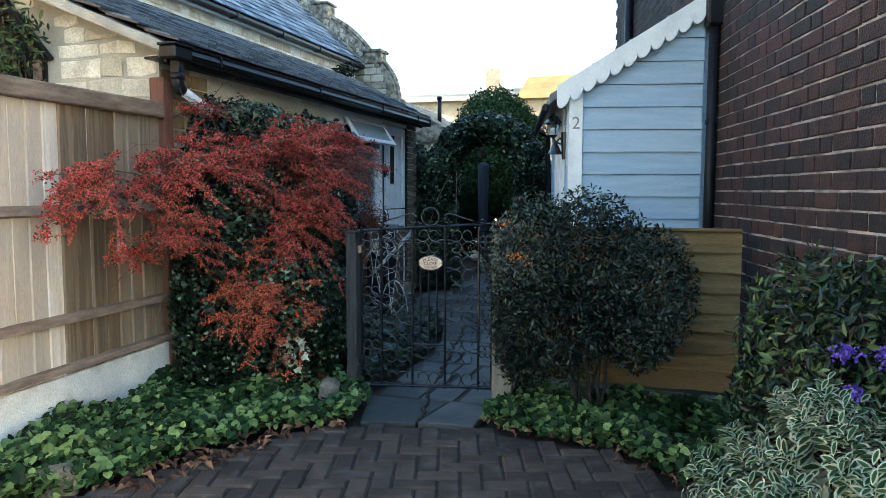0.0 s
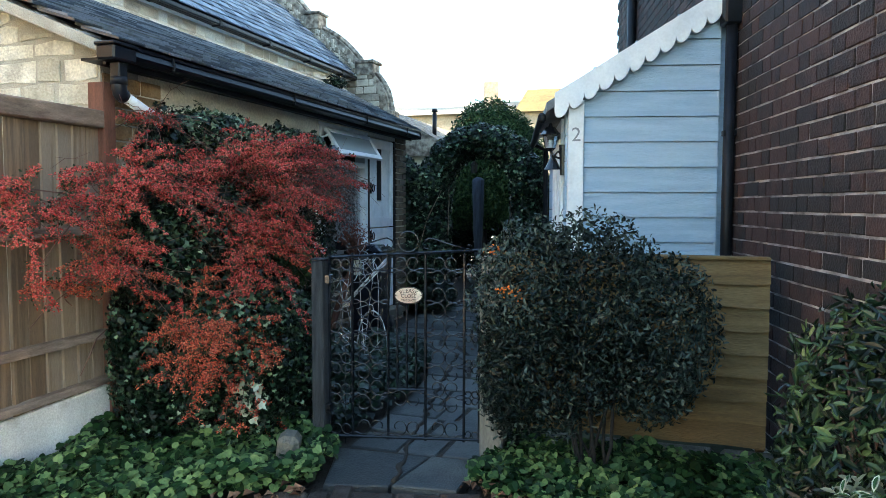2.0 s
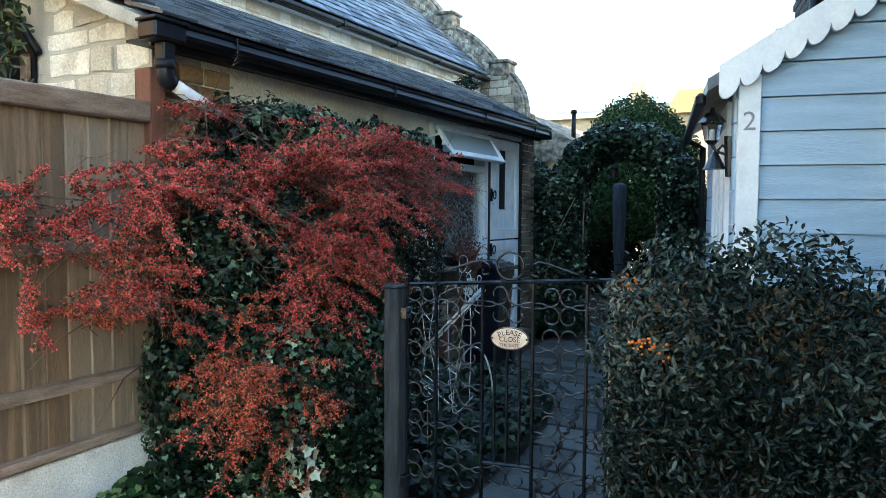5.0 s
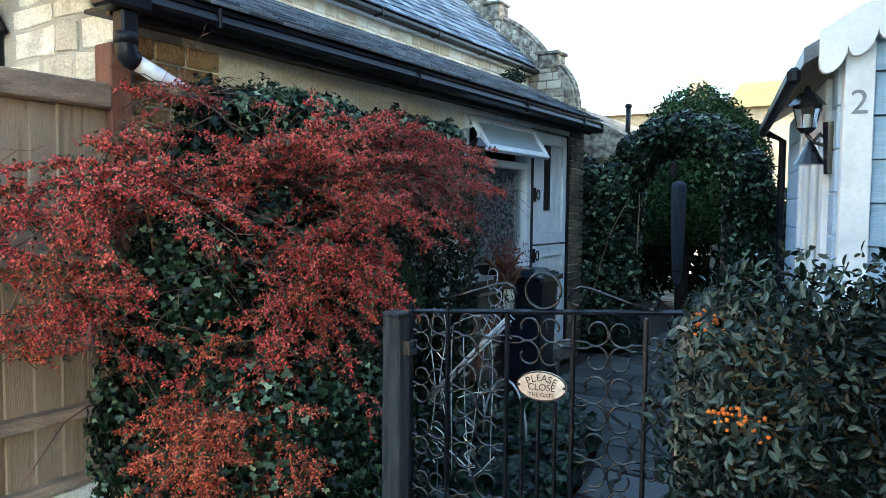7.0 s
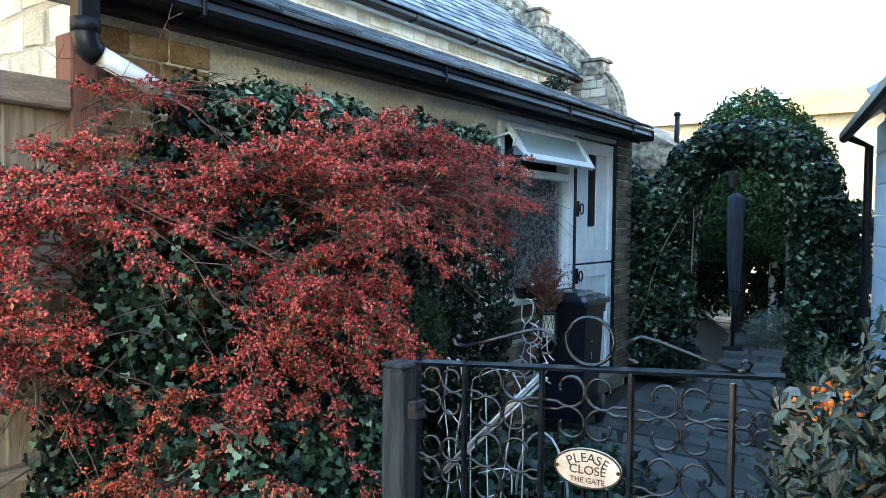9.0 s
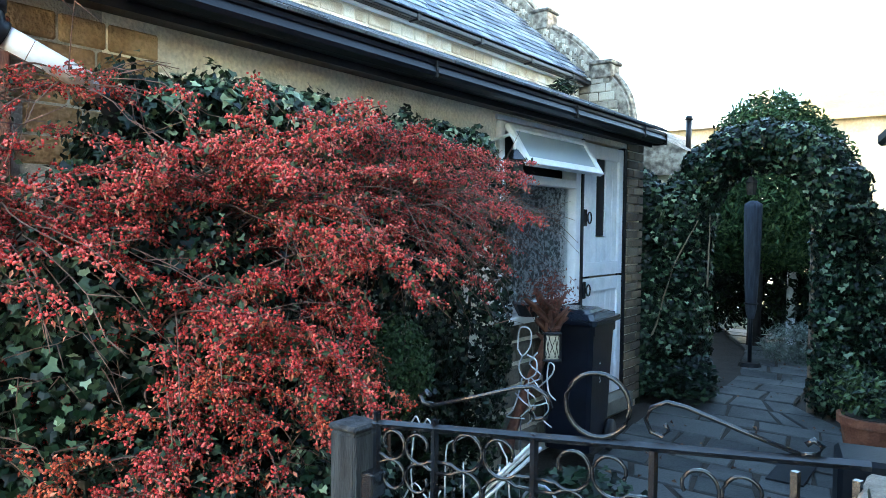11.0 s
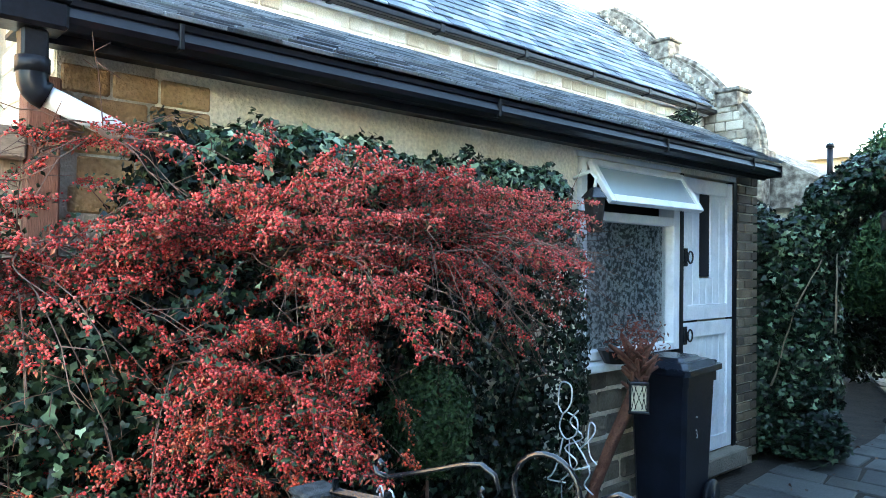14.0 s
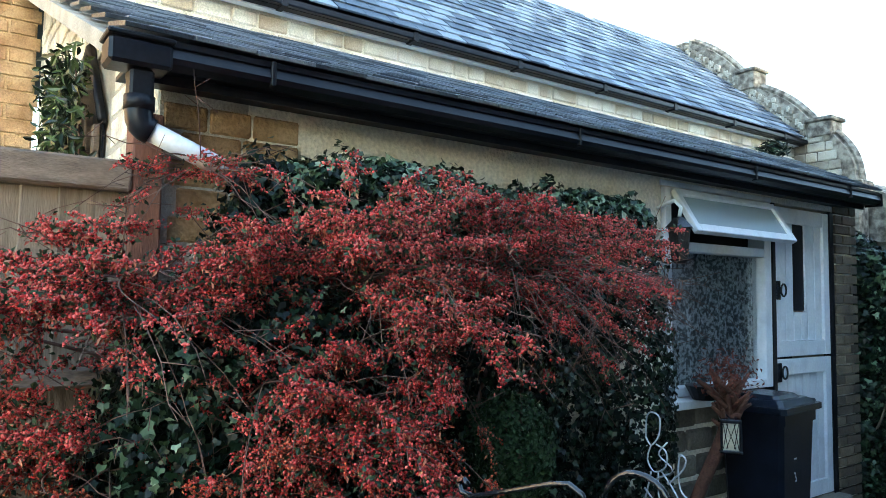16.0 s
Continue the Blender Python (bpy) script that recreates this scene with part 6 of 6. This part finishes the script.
leaves("leaves", [(-3.60, 3.66, 2.05, 0.30, 0.08, 0.36), (-3.95, 3.66, 2.12, 0.30, 0.08, 0.42), (-3.42, 3.68, 1.90, 0.24, 0.06, 0.18), (-3.75, 3.66, 2.42, 0.36, 0.08, 0.18), (-3.38, 3.67, 2.28, 0.24, 0.06, 0.26)], 1150, OVAL, 0.062, 0.34, M_SHRUB, climber, 0.8, 0.3)
stems("stem_mass", [(-3.7, 3.7, -0.05), (-3.45, 3.7, -0.05), (-3.3, 3.7, -0.05)], [(-3.95, 3.70, 2.5), (-3.6, 3.70, 2.5), (-3.4, 3.70, 2.2)], 0, 0.012, M_TWIG, climber)
tuft = thing("roof_fern", (-5.7, 13.9, 3.65), "small dark fern growing where the roofs meet", "plant")
leaves("leaves", [(-5.75, 13.6, 3.75, 0.18, 0.3, 0.15)], 140, LEAF, 0.16, 0.3, M_IVY, tuft, 0.8, 0.3)

# ---------------------------------------------------------------- things by the cottage door
bin_ = thing("wheelie_bin", (-2.02, 7.15, 0), "black plastic wheeled bin with a closed lid", "bin")
BM = pose(-2.15, 7.01, 0, 0, 0, 6) @ Matrix.Diagonal((0.72, 0.84, 1.0, 1.0))


def taper(sh, m, z0, w0, d0, z1, w1, d1, c=0.03):
    """A tapering box with cut corners."""
    def ringed(w, d, z):
        a, b = w / 2, d / 2
        return [(-a + c, -b, z), (a - c, -b, z), (a, -b + c, z), (a, b - c, z), (a - c, b, z), (-a + c, b, z), (-a, b - c, z), (-a, -b + c, z)]
    vs = [m @ Vector(p) for p in ringed(w0, d0, z0) + ringed(w1, d1, z1)]
    return sh.add(vs, [tuple(range(8))[::-1], tuple(range(8, 16))] + [(i, (i + 1) % 8, 8 + (i + 1) % 8, 8 + i) for i in range(8)])


bin_body = part("body", taper(taper(Shape(), BM, 0.06, 0.40, 0.42, 0.78, 0.47, 0.50), BM, 0.78, 0.50, 0.53, 0.84, 0.50, 0.53), M_BIN, bin_)
lid = Shape()
taper(lid, BM, 0.842, 0.56, 0.60, 0.875, 0.56, 0.60)
taper(lid, BM, 0.876, 0.50, 0.54, 0.905, 0.42, 0.44)
taper(lid, BM, 0.906, 0.34, 0.36, 0.925, 0.30, 0.30)
lid = part("lid", lid, M_BIN_LID, bin_)
part("lid_handle", Shape().tube([BM @ Vector(p) for p in ((-0.2, 0.30, 0.86), (-0.2, 0.335, 0.87), (0.2, 0.335, 0.87), (0.2, 0.30, 0.86))], 0.016, 8), M_BIN, lid)
for sx in (-0.23, 0.23):
    wheel = part("wheel", Shape().tube([BM @ Vector((sx - 0.02, 0.2, 0.10)), BM @ Vector((sx + 0.02, 0.2, 0.10))], 0.10, 14), M_BLACK, bin_)
    part("hub", Shape().tube([BM @ Vector((sx - 0.024, 0.2, 0.10)), BM @ Vector((sx + 0.024, 0.2, 0.10))], 0.03, 8), M_BIN, wheel)
# two white digits on its side
for z, t_ in ((0.60, "~"), (0.50, "3")):
    words(t_, 0.07, BM @ pose(0.232, -0.06, z, 84, 0, 90), M_WHITE, bin_body, "painted_mark")

stump = thing("red_stemmed_shrub", (-2.2, 6.4, 0), "cut-back shrub with red-brown stubby branches", "shrub")
trunk = Shape()
trunk.tube([(-2.26, 6.33, -0.05), (-2.24, 6.37, 0.25), (-2.19, 6.47, 0.50), (-2.14, 6.57, 0.72), (-2.13, 6.60, 0.86)], [0.034, 0.031, 0.032, 0.036, 0.028], 8)
part("trunk", trunk, M_BARK, stump)
SR = random.Random(21)
tw = Shape()
for k in range(46):
    z = SR.uniform(0.72, 0.95)
    d = Vector((SR.gauss(0, 0.6), SR.gauss(0, 0.6), SR.uniform(0.5, 1.2))).normalized()
    p = Vector((-2.135 + SR.gauss(0, 0.02), 6.61 + SR.gauss(0, 0.02), z))
    l = SR.uniform(0.08, 0.20)
    tw.tube([p, p + d * l * 0.5 + Vector((0, 0, 0.01)), p + d * l], [0.014, 0.013, 0.008], 5)
tagged(part("branch_mass", tw, M_BARK, stump), kind="stuff")
at, nn = hull([(-2.135, 6.60, 1.04, 0.17, 0.18, 0.16)], 420, inner=0.3)
M_RUST = leafy("rust_red_buds", [(0.10, 0.03, 0.02), (0.26, 0.09, 0.06)], 0.7)
part("bud_mass", swarm("bud_mass", *LEAF, at, facing(nn, 0.8), np.stack([np.full(len(at), 0.010), np.full(len(at), 0.03), np.full(len(at), 0.03)], 1), M_RUST), M_RUST, stump)["kind"] = "stuff"

pot = thing("window_bowl", (-2.3, 6.62, 0.9), "shallow dark bowl standing on the white sill", "bowl")
part("bowl", frustum(Shape(), -2.29, 6.63, 0.895, 0.06, 0.97, 0.10, 14), M_BLACK, pot)

lamp = thing("candle_lantern", (-1.98, 6.80, 0.55), "small dark lantern with cream leaded panes hung by the bin", "lantern")
LM = pose(-2.10, 6.57, 0.672, 0, 0, 40) @ Matrix.Scale(0.74, 4)
lam = Shape()
lam.box((-0.075, -0.075, -0.02), (0.075, 0.075, 0.0), LM, c=0.004)
lam.box((-0.07, -0.07, 0.185), (0.07, 0.07, 0.21), LM, c=0.004)
for sx in (-1, 1):
    for sy in (-1, 1):
        lam.box((sx * 0.062 - 0.008, sy * 0.062 - 0.008, 0.0), (sx * 0.062 + 0.008, sy * 0.062 + 0.008, 0.185), LM)
part("frame", lam, M_IRON, lamp)
block = part("pane_block", Shape().box((-0.052, -0.052, 0.002), (0.052, 0.052, 0.184), LM), M_CREAM, lamp)
lead = Shape()
for k in range(-1, 2):
    for a, b in (((k * 0.05 - 0.03, 0.01), (k * 0.05 + 0.03, 0.18)), ((k * 0.05 + 0.03, 0.01), (k * 0.05 - 0.03, 0.18))):
        lead.tube([LM @ Vector((max(-0.05, min(0.05, a[0])), -0.0535, a[1])), LM @ Vector((max(-0.05, min(0.05, b[0])), -0.0535, b[1]))], 0.002, 4)
        lead.tube([LM @ Vector((0.0535, max(-0.05, min(0.05, a[0])), a[1])), LM @ Vector((0.0535, max(-0.05, min(0.05, b[0])), b[1]))], 0.002, 4)
part("leading", lead, M_IRON, block)
part("hanger", Shape().tube([LM @ Vector((0, 0, 0.21)), LM @ Vector((-0.05, 0.0, 0.26)), (-2.12, 6.60, 0.80)], 0.004, 5), M_IRON, lamp)

wl = thing("coach_lantern", (-2.22, 6.38, 1.75), "old dark metal coach lantern on the cottage wall", "lantern")
cx, cy, cz = -2.24, 6.36, 1.74
part("cage", frustum(frustum(Shape(), cx, cy, cz - 0.10, 0.045, cz + 0.06, 0.062), cx, cy, cz - 0.12, 0.03, cz - 0.10, 0.06), M_DARK_STEM, wl)
part("hood", frustum(Shape(), cx, cy, cz + 0.062, 0.078, cz + 0.12, 0.025), M_IRON, wl)
part("crook", Shape().tube([(cx, cy, cz + 0.12), (cx + 0.01, cy, cz + 0.17), (cx - 0.03, cy, cz + 0.21), (WX + 0.02, cy, cz + 0.18)], 0.010, 6), M_WHITE, wl)
part("arm", Shape().tube([(WX, cy, cz), (cx, cy, cz - 0.02)], 0.012, 6), M_IRON, wl)

# silver wire figures standing behind the gate
def rounded(ps, n=4):
    """A smooth line through the given points."""
    out = []
    for i in range(len(ps) - 1):
        a, b, c, d = ps[max(i - 1, 0)], ps[i], ps[i + 1], ps[min(i + 2, len(ps) - 1)]
        for k in range(n):
            w = k / n
            out.append(0.5 * ((2 * b) + (c - a) * w + (2 * a - 5 * b + 4 * c - d) * w * w + (3 * b - a - 3 * c + d) * w ** 3))
    return out + [ps[-1]]


def wire_thing(name, label, at, lines, r=0.0019):
    ob = thing(name, at, label, "ornament")
    for ln in lines:
        ps = [Vector(at) + Vector(p) for p in ln]
        stake = len(ps) == 2 and abs(ps[0].x - ps[1].x) < 0.001
        if len(ps) > 2:
            ps = rounded(ps)
        part("stake" if stake else "wire", Shape().tube(ps, r, 5), M_IRON if stake else M_SILVER, ob)
    return ob


def wobble(n, w, z0, z1, seed, turns=3.0):
    rr = random.Random(seed)
    return [(w * math.sin(turns * 2 * math.pi * k / n + seed) * rr.uniform(0.5, 1), 0.5 * w * math.cos(turns * 2 * math.pi * k / n) * rr.uniform(0.3, 1), z0 + (z1 - z0) * k / n) for k in range(n + 1)]


wire_thing("wire_figure", "tall figure bent from silver wire beside the gate", (-1.005, 4.03, 0.13),
           [[(-0.02, 0, 0.90), (-0.03, 0, 0.80), (-0.012, 0, 0.66), (-0.02, 0, 0.55), (-0.03, 0, 0.50)], [(0.02, 0, 0.90), (0.028, 0, 0.82), (0.006, 0, 0.68), (0.03, 0, 0.56), (0.04, 0, 0.50)],
            [(-0.03, 0, 0.90), (-0.018, 0, 0.915), (-0.004, 0, 0.895), (0.010, 0, 0.915), (0.024, 0, 0.90)], [(-0.05, 0, 0.74), (-0.02, 0, 0.78), (0.02, 0, 0.75), (0.045, 0, 0.78)], [(-0.05, 0, 0.50), (0.0, 0.01, 0.47), (0.07, 0, 0.44), (0.13, 0, 0.40)],
            [(0.01, 0, 0.66), (0.035, 0, 0.60), (0.03, 0, 0.52)], wobble(14, 0.03, 0.40, 0.52, 4, 2), [(0.0, 0, -0.12), (0.0, 0, 0.50)]])
wire_thing("wire_sculpture", "rectangular frame of bent silver wire", (-0.905, 4.07, 0.50),
           [[(-0.07, 0, 0.0), (-0.075, 0, 0.42), (-0.05, 0, 0.50), (0.07, 0, 0.49), (0.075, 0, 0.05)], [(-0.03, 0, 0.46), (-0.02, 0, 0.20), (0.0, 0, 0.0)], [(0.055, 0, 0.47), (0.02, 0, 0.22), (0.0, 0, 0.0), (0.09, 0, 0.08)],
            wobble(16, 0.03, 0.02, 0.20, 6), [(-0.05, 0, 0.25), (0.04, 0, 0.28), (0.05, 0, 0.22)]])
wire_thing("wire_rod", "straight silver rod leaning against the gate", (-0.90, 4.03, 0.75), [[(-0.13, -0.02, 0.0), (0.13, 0.04, 0.28)], [(-0.122, -0.012, 0.0), (0.136, 0.045, 0.272)], [(-0.126, -0.026, 0.006), (0.130, 0.035, 0.288)]], 0.004)
wire_thing("wire_animal", "small animal figure bent from silver wire", (-1.33, 4.95, 0.30),
           [[(-0.016, 0, 0.724), (-0.01, 0, 0.787), (0.015, 0, 0.798), (0.035, 0, 0.782), (0.03, 0, 0.734), (0.003, 0, 0.703), (-0.016, 0, 0.724)], [(0.003, 0, 0.703), (-0.01, 0, 0.66), (0.015, 0, 0.628), (0.053, 0, 0.65), (0.055, 0, 0.692), (0.021, 0, 0.708)], [(0.003, 0, 0.628), (-0.016, 0, 0.554), (-0.035, 0, 0.512), (-0.054, 0, 0.491), (0.015, 0, 0.496)], [(0.04, 0, 0.634), (0.084, 0, 0.586), (0.103, 0, 0.544), (0.084, 0, 0.506), (0.115, 0, 0.485)], [(0.028, 0, 0.628), (0.021, 0.01, 0.565), (0.046, 0, 0.512), (0.028, 0, 0.48)], [(0.065, 0, 0.607), (0.109, 0, 0.65), (0.121, 0, 0.681), (0.103, 0, 0.692), (0.096, 0, 0.65), (0.103, 0, 0.597), (0.128, 0, 0.575)], [(-0.022, 0, 0.575), (0.04, -0.01, 0.544), (0.103, 0, 0.565)], [(0.0, 0, 0.5), (0.05, 0.01, 0.56), (0.01, 0, 0.6), (0.07, 0.01, 0.64), (0.03, 0, 0.68), (0.06, 0, 0.72)], [(0.0, 0, -0.3), (0.0, 0, 0.5)]], 0.0026)
hoop = thing("wire_hoop", (-1.18, 4.85, 0), "thin bent wire hoop in the bed", "ornament")
part("wire", Shape().tube([(-1.22 + 0.11 * math.cos(w), 4.9, 0.35 + 0.26 * math.sin(w)) for w in np.linspace(0, math.pi, 14)], 0.005, 5), M_SILVER, hoop)

# closed parasol on the path beyond the arch
par = thing("closed_parasol", (-2.04, 10.8, 0), "closed garden parasol in a navy cover", "parasol")
sh = Shape()
n = 16
vs = []
prof_ = [(0.50, 0.030), (0.60, 0.050), (1.0, 0.068), (1.4, 0.078), (1.66, 0.080), (1.70, 0.078), (1.735, 0.03)]
for z, r in prof_:
    for k in range(n):
        w = 2 * math.pi * k / n
        rr = r * (1 + 0.12 * (k % 2))
        vs.append((-2.04 + rr * math.cos(w), 10.8 + rr * math.sin(w), z))
fs = [(i * n + k, i * n + (k + 1) % n, (i + 1) * n + (k + 1) % n, (i + 1) * n + k) for i in range(len(prof_) - 1) for k in range(n)]
cover = part("cover", sh.add(vs, fs, True), M_CANVAS, par)
part("pole", Shape().tube([(-2.04, 10.8, 0.0), (-2.04, 10.8, 0.66)], 0.022, 8), M_BLACK, par)
part("tie", Shape().tube([(-2.04 + 0.065 * math.cos(w), 10.8 + 0.065 * math.sin(w), 0.66) for w in np.linspace(0, 6.28, 13)[:-1]], 0.01, 5, close=True), M_BLACK, cover)
part("foot", frustum(Shape(), -2.04, 10.8, 0.0, 0.12, 0.04, 0.10, 14), M_BLACK, par)

# small things
num = tagged(words("2", 0.125, HOUSE @ pose(PL + 0.05, PY - 0.036, 1.768, 90, 0, 0), material("grey_digit", [(0.20, 0.22, 0.25), (0.28, 0.30, 0.33)], 0.5, 20, 80, 0), porch, "house_number"), "grey house number two")
drain = tagged(part("drain_cover", Shape().box((-1.08, 7.25, 0.004), (-0.88, 7.85, 0.016), c=0.003), M_BLACK), "square black drain cover set in the path", "drain cover")
for m, s_, lab in ((pose(-1.14, 3.63, 0.02, 4, 8, 20), (0.055, 0.07, 0.16), "pale upright rubble stone at the bed's corner"), (pose(-1.70, 2.24, 0.02, 3, -6, 35), (0.075, 0.06, 0.09), "mossy rubble stone in the ground cover")):
    tagged(part("edging_stone", Shape().box((-s_[0], -s_[1], -0.06), (s_[0], s_[1], s_[2]), m, c=0.028), M_RUBBLE), lab, "stone", "edging stones")
white = thing("wall_beyond", (-3.0, 14.6, 0), "small patch of pale garden wall beyond the arch", "wall", kind="structure")
part("wall_body", Shape().box((-2.06, 12.6, -0.05), (-1.96, 12.75, 1.1)), M_CONCRETE, white)
hood = thing("porch_hood_lamp", HOUSE @ Vector((PL - 0.08, 1.02, 1.4)), "black conical hooded lamp on the porch corner", "lamp")
hpart("hood", frustum(Shape(), PL - 0.085, PY + 0.16, 1.56, 0.058, 1.65, 0.010, 12), M_IRON, hood)
hpart("arm", Shape().tube([(PL - 0.085, PY + 0.16, 1.64), (PL - 0.05, PY + 0.16, 1.68), (PL - 0.012, PY + 0.16, 1.64)], 0.008, 6), M_IRON, hood)

# terracotta pot at the path's edge
M_TERRA = material("terracotta", [(0.22, 0.07, 0.035), (0.36, 0.13, 0.065)], 0.85, 8, 90, 0.5, wear=((0.30, 0.24, 0.19), 0.35, 12.0))
tpot = thing("terracotta_pot", (-0.62, 7.85, 0), "terracotta pot filled with low green plants on the path", "plant pot")
part("pot_body", frustum(Shape(), -0.62, 7.85, 0.008, 0.135, 0.275, 0.175, 20), M_TERRA, tpot)
part("pot_rim", frustum(Shape(), -0.62, 7.85, 0.277, 0.195, 0.325, 0.198, 20), M_TERRA, tpot)
part("pot_soil", frustum(Shape(), -0.62, 7.85, 0.326, 0.17, 0.332, 0.165, 20), M_SOIL, tpot)
leaves("plant_leaves", [(-0.62, 7.85, 0.40, 0.22, 0.20, 0.14), (-0.72, 7.98, 0.46, 0.18, 0.18, 0.16)], 900, LEAF, 0.05, 0.5, M_SHRUB, tpot, 0.8, 0.5)
